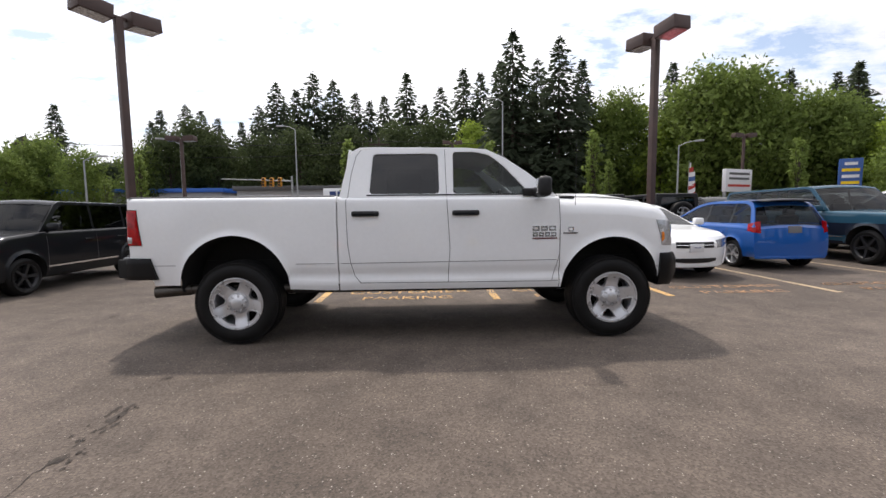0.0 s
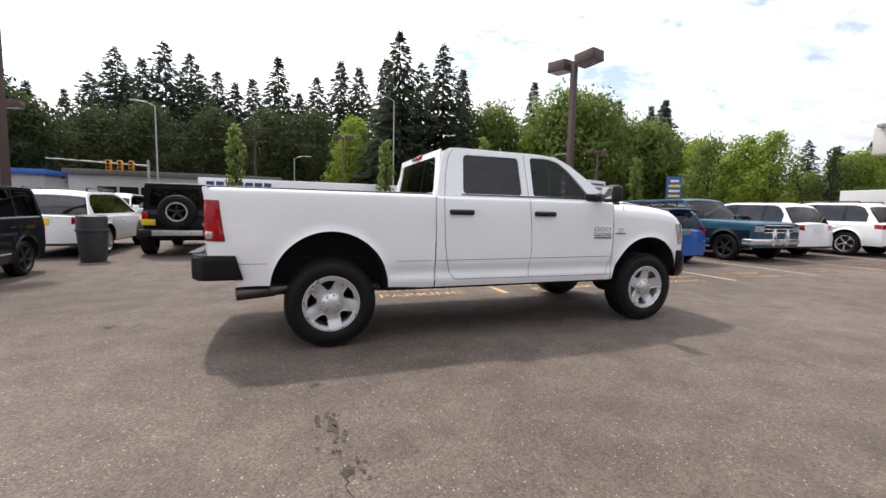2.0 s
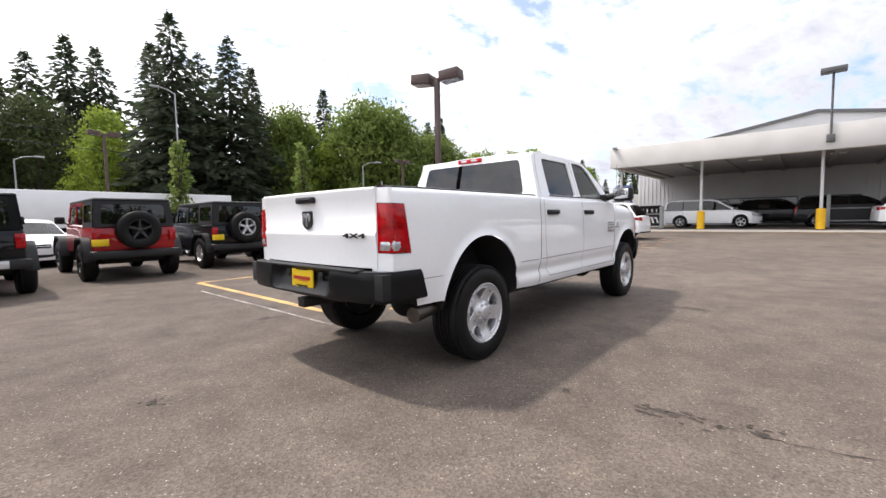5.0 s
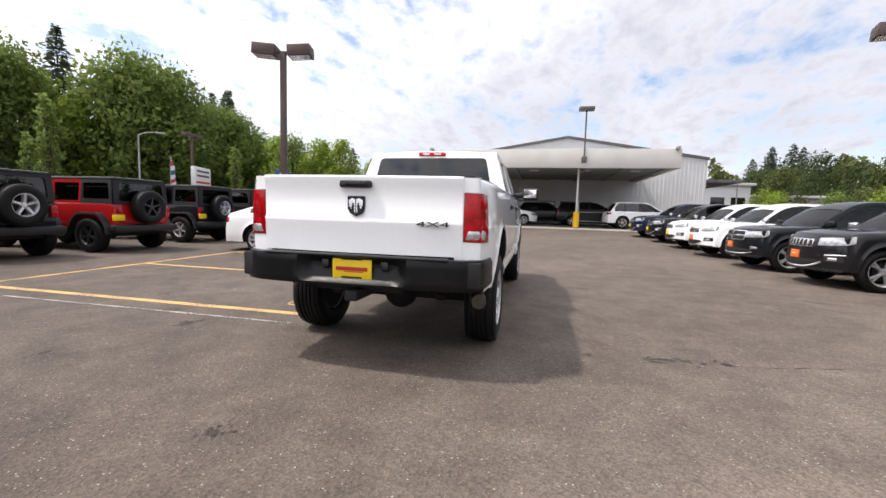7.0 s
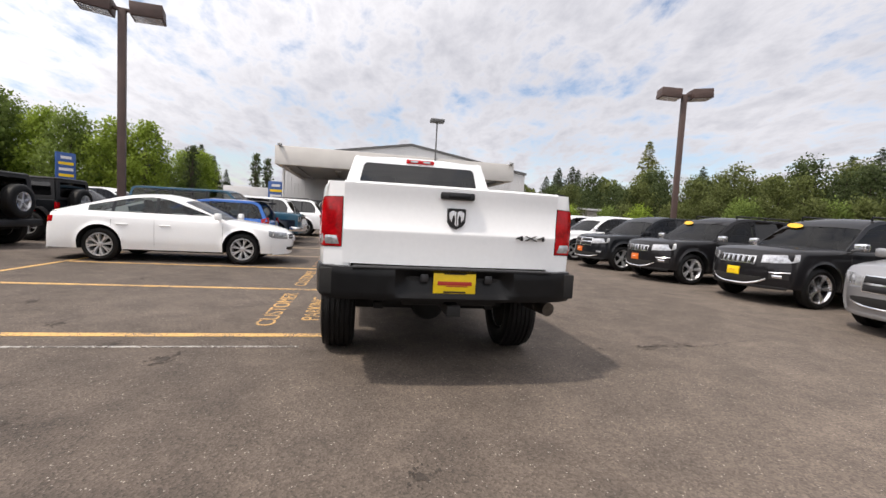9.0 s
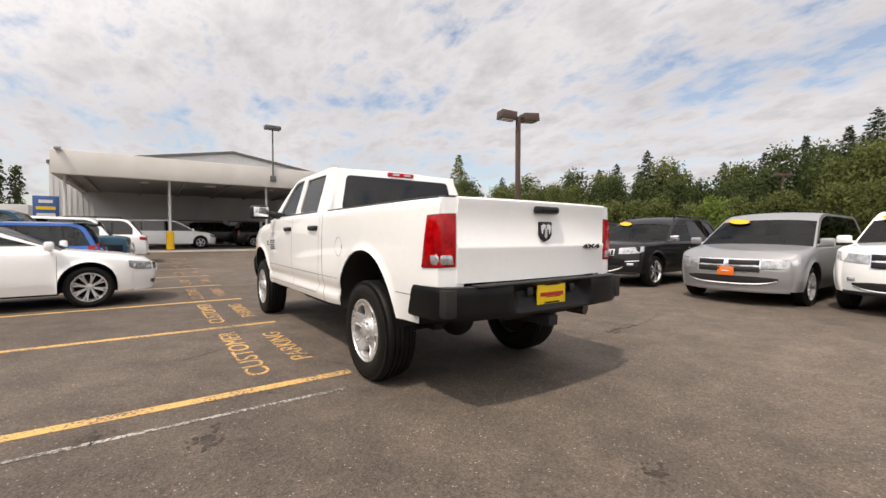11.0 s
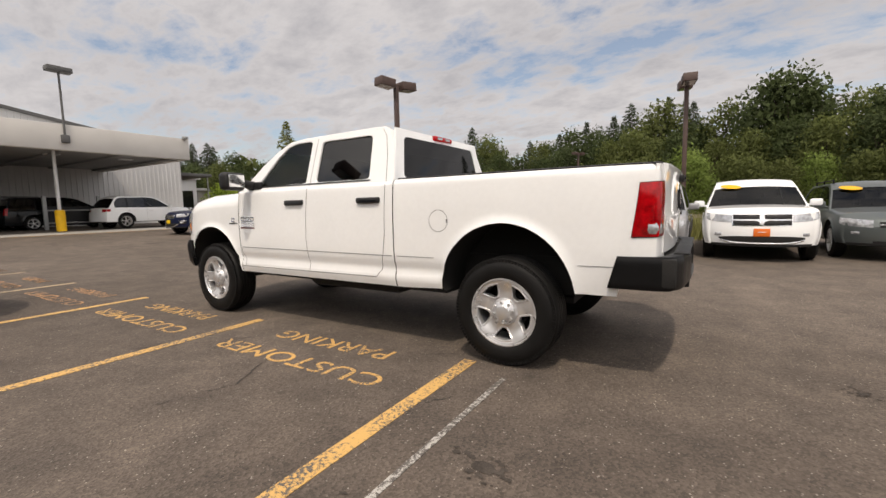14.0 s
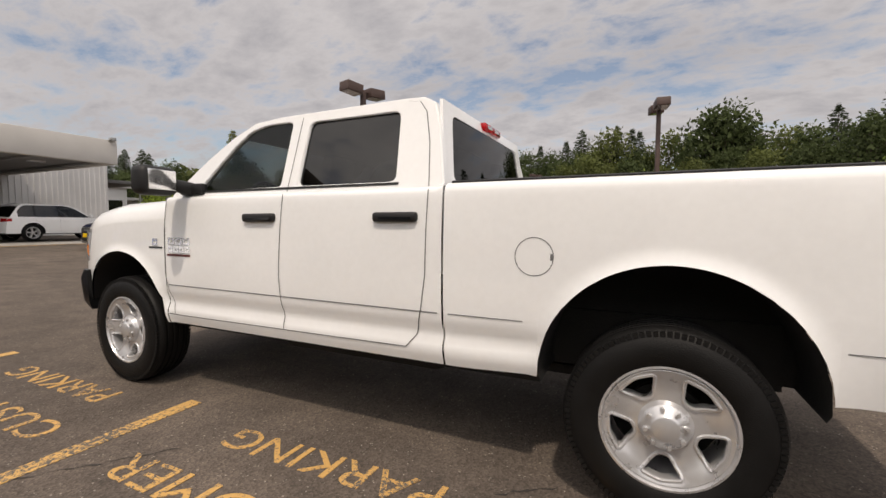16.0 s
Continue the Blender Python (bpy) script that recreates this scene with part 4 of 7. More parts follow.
    if style == "hatch":
        bm = bmesh.new()
        yr = b.side(0, 0.9) - lean * 0.55
        strip(bm, [[(x, yr * q, z - 0.03 * abs(q) ** 3) for q in (-1, -0.6, 0, 0.6, 1)] for x, z in ((-1.42, 1.49), (-1.62, 1.5), (-1.82, 1.47), (-1.83, 1.455), (-1.6, 1.44))], close=False)
        bmesh.ops.recalc_face_normals(bm, faces=bm.faces)
        part("roof_spoiler", bm, PLASTIC, root, "black roof spoiler")
    if rails:
        for s in (-1, 1):
            bm = bmesh.new()
            yr = (b.side(0, 1.0) - lean * (H - 1.1)) * 0.88 * s
            rod(bm, (gh[1][0] + 0.2, yr, H - 0.015), (gh[2][0] - 0.1, yr, H - 0.015), 0.016)
            for x in (gh[1][0] + 0.2, (gh[1][0] + gh[2][0]) / 2, gh[2][0] - 0.1):
                rod(bm, (x, yr, H - 0.09), (x, yr, H - 0.012), 0.018)
            part("roof_rail", bm, GREY, root)
    return root


def jeep(name, m, material, label, top_mat, rim_mat, spare_ring, group="off-roaders parked in a row", bumper_mat=None):
    """A boxy off-road car with a hard top and a spare wheel on its tailgate."""
    root = thing(name, m, label, "off-road car", group)
    r, wb = 0.42, 2.95
    wr, wf = -1.45, 1.5
    bm = bmesh.new()
    box(bm, (-2.05, -0.78, 0.56), (1.0, 0.78, 1.2), 0.05)
    part("tub", bm, material, root)
    bm = bmesh.new()
    rings = []
    for x, w, z in ((0.98, 0.72, 1.2), (1.4, 0.68, 1.18), (1.9, 0.62, 1.13), (2.02, 0.6, 1.08)):
        rings.append([(x, -w, 0.62), (x, -w, z - 0.06), (x, -w + 0.07, z), (x, 0, z + 0.02), (x, w - 0.07, z), (x, w, z - 0.06), (x, w, 0.62)])
    strip(bm, rings, close=True, caps=True)
    bmesh.ops.recalc_face_normals(bm, faces=bm.faces)
    part("bonnet", bm, material, root)
    bm = bmesh.new()
    for i in range(7):
        box(bm, (2.01, (i - 3) * 0.1 - 0.03, 0.75), (2.03, (i - 3) * 0.1 + 0.03, 1.02), 0.01)
    part("grille", bm, PLASTIC, root)
    for s in (-1, 1):
        for w in (wr, wf):
            bm = bmesh.new()
            rings = []
            for k in range(13):
                t = math.pi * k / 12
                rad = 0.55
                x, z = w + rad * 1.02 * math.cos(t), 0.5 + min(0.47, rad * math.sin(t))
                rings.append([(x, s * 0.74, z), (x, s * 0.93, z), (x, s * 0.94, z - 0.05), (x, s * 0.74, z - 0.05)])
            strip(bm, rings, close=True, caps=True)
            bmesh.ops.recalc_face_normals(bm, faces=bm.faces)
            part("fender_flare", bm, PLASTIC, root)
        bm = bmesh.new()
        rod(bm, (2.02, s * 0.45, 0.9), (2.05, s * 0.45, 0.9), 0.09, 0.085, 20)
        part("headlight", bm, CLEARLENS, root)
        bm = bmesh.new()
        box(bm, (-2.09, s * 0.72 - 0.07, 0.86), (-2.03, s * 0.72 + 0.07, 1.12), 0.015)
        part("tail_light", bm, REDLENS, root)
        bm = bmesh.new()
        box(bm, (0.72, s * 0.92 - 0.1, 1.28), (0.8, s * 0.92 + 0.1, 1.46), 0.03)
        rod(bm, (0.76, s * 0.74, 1.25), (0.76, s * 0.86, 1.33), 0.02)
        part("side_mirror", bm, PLASTIC, root)
        # side glass frames
        def put(u, v, d, s=s):
            return Vector((u, s * (0.76 - 0.08 * (v - 1.2) - 0.02 + d), v))
        holes = [rounded(q, 0.05) for q in ([(-1.95, 1.3), (-1.15, 1.3), (-1.15, 1.68), (-1.9, 1.68)], [(-1.02, 1.25), (-0.25, 1.25), (-0.25, 1.68), (-1.02, 1.68)], [(-0.13, 1.25), (0.68, 1.25), (0.5, 1.68), (-0.13, 1.68)])]
        bm = bmesh.new()
        plate(bm, [(-2.04, 1.19), (-1.08, 1.19), (-1.08, 1.76), (-2.0, 1.76)], holes[:1], put, 0.03)
        part("hard_top_side", bm, top_mat, root)
        bm = bmesh.new()
        plate(bm, [(-1.08, 1.19), (0.92, 1.19), (0.62, 1.76), (-1.08, 1.76)], holes[1:], put, 0.028)
        part("door_frame", bm, material, root)
        for i, h in enumerate(holes):
            bm = bmesh.new()
            bm.faces.new([bm.verts.new(put(u, v, 0.01)) for u, v in h])
            part("side_window", bm, DARKPANE if i < 2 else PANE, root)
    bm = bmesh.new()
    box(bm, (-2.03, -0.73, 1.74), (0.62, 0.73, 1.83), 0.05)
    part("hard_top", bm, top_mat, root)
    bm = bmesh.new()
    plate(bm, [(-0.74, 1.19), (0.74, 1.19), (0.71, 1.76), (-0.71, 1.76)], [rounded([(-0.62, 1.26), (0.62, 1.26), (0.58, 1.7), (-0.58, 1.7)], 0.06)], lambda u, v, d: Vector((-2.05 + 0.06 * (v - 1.2) - d, u, v)), 0.03)
    part("tailgate_frame", bm, top_mat, root)
    bm = bmesh.new()
    bm.faces.new([bm.verts.new((-2.055 + 0.06 * (v - 1.2), u, v)) for u, v in ((-0.62, 1.26), (0.62, 1.26), (0.58, 1.7), (-0.58, 1.7))])
    part("rear_window", bm, DARKPANE, root)
    bm = bmesh.new()
    bm.faces.new([bm.verts.new(p) for p in ((0.93, -0.7, 1.2), (0.93, 0.7, 1.2), (0.62, 0.66, 1.75), (0.62, -0.66, 1.75))])
    part("windscreen", bm, PANE, root)
    for x, nm in ((-2.12, "rear_bumper"), (2.12, "front_bumper")):
        bm = bmesh.new()
        box(bm, (x - 0.12, -0.85, 0.5), (x + 0.1, 0.85, 0.68), 0.04)
        part(nm, bm, PLASTIC, root)
    if bumper_mat:
        bm = bmesh.new()
        box(bm, (-2.26, -0.55, 0.53), (-2.235, 0.55, 0.66), 0.008)
        part("bumper_plate", bm, bumper_mat, root, "bare metal plate")
    bm = bmesh.new()
    box(bm, (-1.9, -0.6, 0.42), (1.9, 0.6, 0.62))
    for w in (wr, wf):
        rod(bm, (w, -0.7, r), (w, 0.7, r), 0.07)
        box(bm, (w - 0.5, -0.72, 0.55), (w + 0.5, 0.72, 0.92))
    part("underbody", bm, UNDER, root)
    key = ("jeep", rim_mat.name)
    put_wheels(root, (wr, wf), 0.79, r, 0.27, 0.23, 5, "plain", rim_mat, key)
    tyre, rim, disc, _ = WHEELS[key]
    sp = new("spare_wheel", tyre)
    sp.parent = root
    sp.matrix_basis = Matrix.Translation((-2.24, -0.02, 1.12)) @ Matrix.Rotation(math.pi / 2, 4, "Z")
    for nm, me in (("rim", rim), ("hub_plate", disc)):
        c = new(nm, me)
        c.parent = sp
    if spare_ring:
        bm = bmesh.new()
        lathe(bm, [(0.2, 0.12), (0.21, 0.15), (0.235, 0.152), (0.245, 0.12)], 32)
        part("beadlock_ring", bm, ALLOY, sp, "pale metal ring")
    bm = bmesh.new()
    box(bm, (-2.1, 0.5, 0.78), (-2.075, 0.8, 0.93), 0.006)
    part("licence_plate", bm, YPLATE, root)
    bm = bmesh.new()
    for x in (-1.6, -0.55, 0.35):
        for s in (-1, 1):
            box(bm, (x - 0.08, s * 0.36 - 0.2, 1.2), (x + 0.08, s * 0.36 + 0.2, 1.5), 0.04)
    rod(bm, (-0.6, -0.62, 1.68), (-0.6, 0.62, 1.68), 0.03)
    part("seats", bm, CABIN, root)
    return root


# ---- the pickup ----
def pickup():
    root = thing("pickup_truck", pose(0, 5.21, 0), "white four-door crew cab pickup truck with black bumpers on asphalt", "pickup truck")
    WR, WF, HW = -1.805, 1.985, 0.985
    sill = lambda x: 0.535 if x > -0.79 else 0.535 + 0.075 * min(1, max(0, -x - 0.9) / 1.4)
    top = [(-2.9, 1.475), (-0.79, 1.475), (-0.74, 1.455), (1.4, 1.455), (1.5, 1.45), (2.1, 1.425), (2.45, 1.38), (2.63, 1.325), (2.73, 1.25)]
    b = Body(-2.9, 2.73, HW, (WR, WF), 0.535, sill, top, nose=lambda z: 0.1 * max(0, z - 0.95) ** 1.3, tail=0.0, bow=(0.11, 0.07), narrow=(0.075, 0.06), reach=0.62, tuck=0.045, shoulder=0.075, flare=0.02, fold=0.695, tail_cut=(-2.65, 0.84))
    b.archz = {WR: 0.565, WF: 0.51}

    def skin_part(name, a, c, lid, shoulder, cap1=False, label="", crown=0.03, left=None):
        b.shoulder = shoulder
        bm = bmesh.new()
        b.skin(bm, a, c, False, cap1, 26, lid, crown, left)
        return part(name, bm, WHITE, root, label)

    for left in (True, False):
        skin_part("bed_side", -2.9, -0.793, False, 0.05, label="smooth white cargo bed side", left=left)
        skin_part("cab_lower_side", -0.782, 1.43, False, 0.035, left=left)
        # white filler added behind the cab-bed gap so that it reads light
        bm = bmesh.new()
        y = (HW - 0.075) * (1 if left else -1)
        box(bm, (-0.81, y - 0.02, 0.6), (-0.77, y + 0.02, 1.42))
        part("cab_seal", bm, WHITE, root)
        bm = bmesh.new()
        b.band(bm, HW * 0.8, HW + 0.004, 0.84, 1.47, 0.0015, False, left, 6, 8, 0.05)
        part("bed_corner", bm, WHITE, root)
    skin_part("front_end", 1.436, 2.73, True, 0.16, True, crown=0.05)
    # power dome of the bonnet
    bm = bmesh.new()
    rows = []
    for x in np.linspace(1.5, 2.55, 12):
        f = (x - 1.5) / 1.05
        w = 0.5 + 0.06 * f
        z = b.ztop(x) + 0.045
        rows.append([b.bend((x, w * s, z + 0.035 * math.sin(math.pi * min(1, 0.12 + f * 0.8)) * (1 - abs(s) ** 3) - 0.012 * abs(s) ** 6)) for s in np.linspace(-1, 1, 11)])
    strip(bm, rows)
    bmesh.ops.recalc_face_normals(bm, faces=bm.faces)
    part("bonnet_dome", bm, WHITE, root)
    under_tray(b, root, 0.42, 0.3, 0.62)
    # bed: rails, inner walls, floor, front wall
    for s in (1, -1):
        bm = bmesh.new()
        y = HW - 0.09
        strip(bm, [[b.bend((x, s * (y + dy), z)) for dy, z in ((-0.075, 1.455), (-0.075, 1.479), (-0.06, 1.484), (0.02, 1.484), (0.036, 1.478), (0.036, 1.455))] for x in np.linspace(-2.89, -0.815, 30)], close=True, caps=True)
        bmesh.ops.recalc_face_normals(bm, faces=bm.faces)
        part("bed_rail_cap", bm, PLASTIC, root, "black plastic rail cap")
        bm = bmesh.new()
        box(bm, (-2.84, s * 0.8 - 0.02, 1.12), (-0.82, s * 0.8 + 0.02, 1.465))
        part("bed_inner_wall", bm, WHITE, root)
        bm = bmesh.new()
        rings = []
        for k in range(13):
            t = math.pi * k / 12
            rings.append([(WR + 0.5 * math.cos(t), s * yy, 0.93 + 0.24 * math.sin(t)) for yy in (0.8, 0.56)])
        strip(bm, rings)
        strip(bm, [[r[1] for r in rings], [(r[1][0], r[1][1], 0.93) for r in rings]])
        part("wheel_box", bm, WHITE, root)
    bm = bmesh.new()
    box(bm, (-2.84, -0.56, 0.9), (-0.82, 0.56, 0.94))
    for xa, xb in ((-2.84, WR - 0.54), (WR + 0.54, -0.82)):
        for s in (-1, 1):
            box(bm, (xa, s * 0.69 - 0.13, 0.9), (xb, s * 0.69 + 0.13, 0.94))
            box(bm, (xa, s * 0.8 - 0.02, 0.93), (xb, s * 0.8 + 0.02, 1.13))
    for k in range(13):
        box(bm, (-2.82, -0.51 + k * 0.085 - 0.025, 0.94), (-0.84, -0.51 + k * 0.085 + 0.025, 0.952), 0.004, seg=1)
    part("bed_floor", bm, WHITE, root)
    bm = bmesh.new()
    box(bm, (-0.86, -0.86, 0.6), (-0.81, 0.86, 1.46), 0.01)
    part("bed_front_wall", bm, WHITE, root)
    # tailgate with a spoiler lip and a stamped crease
    bm = bmesh.new()
    prof = [(0.9, 0.0), (1.1, 0.004), (1.13, 0.011), (1.15, 0.01), (1.165, 0.0), (1.34, 0.002), (1.41, 0.008), (1.445, 0.016), (1.465, 0.017), (1.477, 0.006), (1.478, -0.05), (0.9, -0.05)]
    rings = []
    for y in np.linspace(-0.795, 0.795, 15):
        k = abs(y) / 0.985
        rings.append([(-2.9 + 0.07 * k ** 2.6 - d + (0 if d > -0.04 else 0.03), y, z) for z, d in prof])
    strip(bm, rings, close=True, caps=True)
    bmesh.ops.recalc_face_normals(bm, faces=bm.faces)
    gate = part("tailgate", bm, WHITE, root)
    bm = bmesh.new()
    box(bm, (-2.945, -0.125, 1.385), (-2.9, 0.125, 1.437), 0.014)
    hd = part("tailgate_handle", bm, PLASTIC, gate, "black handle bezel")
    bm = bmesh.new()
    box(bm, (-2.954, -0.09, 1.398), (-2.94, 0.07, 1.425), 0.006)
    part("latch", bm, BLACK, hd)
    # emblem: a plain shield
    bm = bmesh.new()
    sh = [(-0.068, 0.08), (-0.06, 0.088), (0.06, 0.088), (0.068, 0.08), (0.066, -0.03), (0.045, -0.065), (0.0, -0.09), (-0.045, -0.065), (-0.066, -0.03)]
    plate(bm, sh, [], lambda u, v, d: Vector((-2.902 - d, u, 1.25 + v * 0.84)), 0.014)
    em = part("emblem", bm, PLASTIC, gate, "dark shield badge with chrome shapes")
    bm = bmesh.new()
    for s in (-1, 1):
        plate_pts = [(0.004, 0.06), (0.03, 0.07), (0.056, 0.05), (0.054, 0.005), (0.036, -0.03), (0.03, 0.01), (0.022, 0.035), (0.012, 0.01), (0.014, -0.05), (0.002, -0.066)]
        b2 = bmesh.new()
        plate(b2, [(u * s, v) for u, v in plate_pts], [], lambda u, v, d: Vector((-2.915 - d, u, 1.25 + v * 0.84)), 0.006)
        me = bpy.data.meshes.new("tmp")
        b2.to_mesh(me)
        b2.free()
        bm.from_mesh(me)
        bpy.data.meshes.remove(me)
    part("emblem_shape", bm, CHROME, em)
    words("4X4", 0.085, Matrix.Translation((-2.9, -0.585, 1.115)) @ Matrix.Rotation(math.radians(-90 + 3), 4, "Z") @ Matrix.Rotation(math.pi / 2, 4, "X") @ Matrix.Diagonal((1.7, 0.62, 1, 1)), PLASTIC, "badge_letters", gate, 0.006, "dark metal badge reading 4X4")
    # tail lights wrap the corner
    for s in (True, False):
        bm = bmesh.new()
        b.band(bm, HW * 0.864, lambda v: HW + 0.183 - 0.06 * v, lambda q: 1.011 - 0.005 * q, lambda q: 1.366 - 0.01 * q, 0.006, False, s, 12, 6, 0.04)
        tl = part("tail_light", bm, PLASTIC, root, "red tail light in a black surround")
        bm = bmesh.new()
        b.band(bm, HW * 0.868, lambda v: HW + 0.178 - 0.06 * v, lambda q: 1.016 - 0.005 * q, lambda q: 1.361 - 0.01 * q, 0.016, False, s, 12, 6, 0.0)
        part("lens", bm, REDLENS, tl, "deep red lens")
        bm = bmesh.new()
        b.band(bm, HW * 0.885, HW + 0.075, 1.03, 1.105, 0.02, False, s, 8, 3, 0.0)
        part("reverse_lamp", bm, CLEARLENS, tl, "clear lens")
        for z in (1.13, 1.245):
            bm = bmesh.new()
            b.band(bm, HW * 0.88, HW + 0.1, z, z + 0.006, 0.0185, False, s, 6, 1, 0.0)
            part("lens_rib", bm, RPRINT, tl)
    # rear bumper, wrapping, with a dished middle
    bm = bmesh.new()
    rings = []
    for i in range(41):
        u = -1.3 + 2.6 * i / 40
        turn = max(0.0, min(1.0, (abs(u) - 0.8) / 0.22))
        q = b.around(abs(u), 0.8, 0.05 - 0.024 * turn, False, u > 0)
        f = max(0, min(1, (0.44 - abs(u)) / 0.06))
        lowz = 0.665 + 0.02 * max(0, abs(u) - 0.9)
        topz = 0.885
        nx = Vector((turn - 1, turn if u > 0 else -turn, 0)).normalized()
        q.x -= 0.03 * max(0.0, min(1.0, (0.98 - abs(u)) / 0.12))
        ring = [q - nx * 0.09 + Vector((0, 0, lowz - q.z)), q - nx * 0.012 + Vector((0, 0, lowz - q.z)), q + Vector((0, 0, lowz + 0.02 - q.z)), q - nx * (0.05 * f) + Vector((0, 0, 0.72 - q.z)), q - nx * (0.085 * f) + Vector((0, 0, 0.82 - q.z)),
                q - nx * (0.05 * f) + Vector((0, 0, topz - 0.03 - q.z)), q - nx * 0.012 + Vector((0, 0, topz - q.z)), q - nx * 0.09 + Vector((0, 0, topz - q.z))]
        if abs(u) > 1.1:
            k = (abs(u) - 1.1) / 0.2
            for p in ring:
                p.x += 0.06 * k * (0.885 - p.z) / 0.22
        rings.append(ring)
    strip(bm, rings, close=True, caps=True)
    bmesh.ops.recalc_face_normals(bm, faces=bm.faces)
    bump = part("rear_bumper", bm, BUMPER, root, "black painted steel bumper")
    bump.location.x = -0.045
    # hidden box added to stop light leaking between bumper and bed
    bm = bmesh.new()
    box(bm, (-2.9, -0.94, 0.69), (-2.66, 0.94, 0.872), 0.01)
    part("bumper_bracket", bm, UNDER, bump)
    bm = bmesh.new()
    box(bm, (-2.965, -0.72, 0.88), (-2.87, 0.72, 0.894), 0.005)
    part("step_pad", bm, PLASTIC, bump)
    bm = bmesh.new()
    box(bm, (-2.936, -0.155, 0.715), (-2.922, 0.155, 0.875), 0.004)
    lp = part("licence_plate", bm, YPLATE, bump, "yellow dealer plate with red marks")
    bm = bmesh.new()
    for y0, y1, z0, z1 in ((-0.125, 0.125, 0.775, 0.803), (-0.09, 0.06, 0.765, 0.771)):
        box(bm, (-2.94, y0, z0), (-2.9365, y1, z1), 0.001)
    part("plate_mark", bm, RPRINT, lp)
    for z in (0.727, 0.86):
        bm = bmesh.new()
        box(bm, (-2.94, -0.08, z - 0.006), (-2.9365, 0.08, z + 0.006))
        part("plate_bar", bm, PLASTIC, lp)
    bm = bmesh.new()
    box(bm, (-3.0, -0.05, 0.55), (-2.6, 0.05, 0.63), 0.01)
    box(bm, (-2.85, -0.36, 0.6), (-2.75, 0.36, 0.66), 0.02)
    part("tow_hitch", bm, UNDER, root)
    for y in (-0.25, 0.22):
        bm = bmesh.new()
        box(bm, (-2.93, y - 0.03, 0.79), (-2.91, y + 0.03, 0.85), 0.01)
        part("tow_socket", bm, DARKALLOY, bump)
    bm = bmesh.new()
    rod(bm, (-1.3, -0.7, 0.52), (-2.0, -0.78, 0.56), 0.045)
    rod(bm, (-2.0, -0.78, 0.56), (-2.5, -0.86, 0.54), 0.05)
    rod(bm, (-2.3, -0.83, 0.55), (-2.62, -0.9, 0.535), 0.058, 0.058, 20)
    part("exhaust_pipe", bm, STEEL, root)
    # chassis
    bm = bmesh.new()
    for s in (-1, 1):
        box(bm, (-2.7, s * 0.45 - 0.05, 0.6), (2.3, s * 0.45 + 0.05, 0.72))
        box(bm, (WR - 0.42, s * 0.5 - 0.04, 0.44), (WR + 0.6, s * 0.5 + 0.04, 0.49))
    for w in (WR, WF):
        rod(bm, (w, -0.72, 0.42), (w, 0.72, 0.42), 0.055)
        bmesh.ops.create_uvsphere(bm, u_segments=16, v_segments=10, radius=0.17, matrix=Matrix.Translation((w, 0.0 if w < 0 else -0.25, 0.42)))
    rod(bm, (WR, 0, 0.44), (0.4, 0, 0.5), 0.05)
    box(bm, (0.2, -0.28, 0.42), (1.2, 0.28, 0.6), 0.05)
    box(bm, (-0.7, 0.5, 0.42), (0.5, 0.8, 0.62), 0.06)
    for k in (-1, 1):
        rod(bm, (WR + 0.25, k * 0.6, 0.42), (WR + 0.12, k * 0.5, 0.85), 0.03)
    part("chassis", bm, UNDER, root)
    put_wheels(root, (WR, WF), 0.845, 0.42, 0.275, 0.258, 5, "truck", ALLOY, "pickup", "silver five-spoke rim")
    # front: bumper, grille, lamps
    for s in (True, False):
        bm = bmesh.new()
        b.band(bm, 0, HW + 0.2, lambda q: 0.5 + 0.04 * q, lambda q: 0.87, 0.06, True, s, 16, 5, 0.05)
        part("front_bumper", bm, BUMPER, root, "black front bumper")
        bm = bmesh.new()
        b.band(bm, HW * 0.63, lambda v: HW + 0.17 + 0.08 * v, lambda q: 0.93 + 0.02 * q, lambda q: 1.18 + 0.03 * q, 0.012, True, s, 12, 6)
        hl = part("headlight", bm, CLEARLENS, root)
        bm = bmesh.new()
        b.band(bm, HW + 0.13, HW + 0.18, 0.99, 1.1, 0.016, True, s, 4, 3, 0.0)
        part("turn_signal", bm, AMBER, hl, "amber lens")
    bm = bmesh.new()
    b.band(bm, -HW * 0.6, HW * 0.6, 0.9, 1.22, 0.02, True, True, 12, 5)
    gr = part("grille", bm, CHROME, root)
    for s in (-1, 1):
        for z0, z1 in ((0.93, 1.04), (1.07, 1.18)):
            bm = bmesh.new()
            b.band(bm, s * 0.05, s * HW * 0.55, z0, z1, 0.03, True, True, 8, 3)
            part("grille_mesh", bm, PLASTIC, gr)
    # cab above the belt
    lean = 0.30
    ZB = 1.455
    YB = HW - 0.055

    def yy(z):
        return YB - lean * (z - ZB)

    rear_win = rounded([(-0.475, 1.492), (0.225, 1.492), (0.218, 1.9), (-0.44, 1.9)], 0.045, 4)
    front_win = rounded([(0.365, 1.492), (1.14, 1.486), (1.04, 1.6), (0.87, 1.785), (0.74, 1.885), (0.6, 1.918), (0.37, 1.918)], 0.035, 4)
    outer = [(-0.78, 1.42), (1.43, 1.42), (1.40, 1.475), (1.12, 1.71), (0.9, 1.86), (0.72, 1.945), (0.5, 1.965), (-0.45, 1.975), (-0.58, 1.97), (-0.655, 1.93), (-0.7, 1.8)]
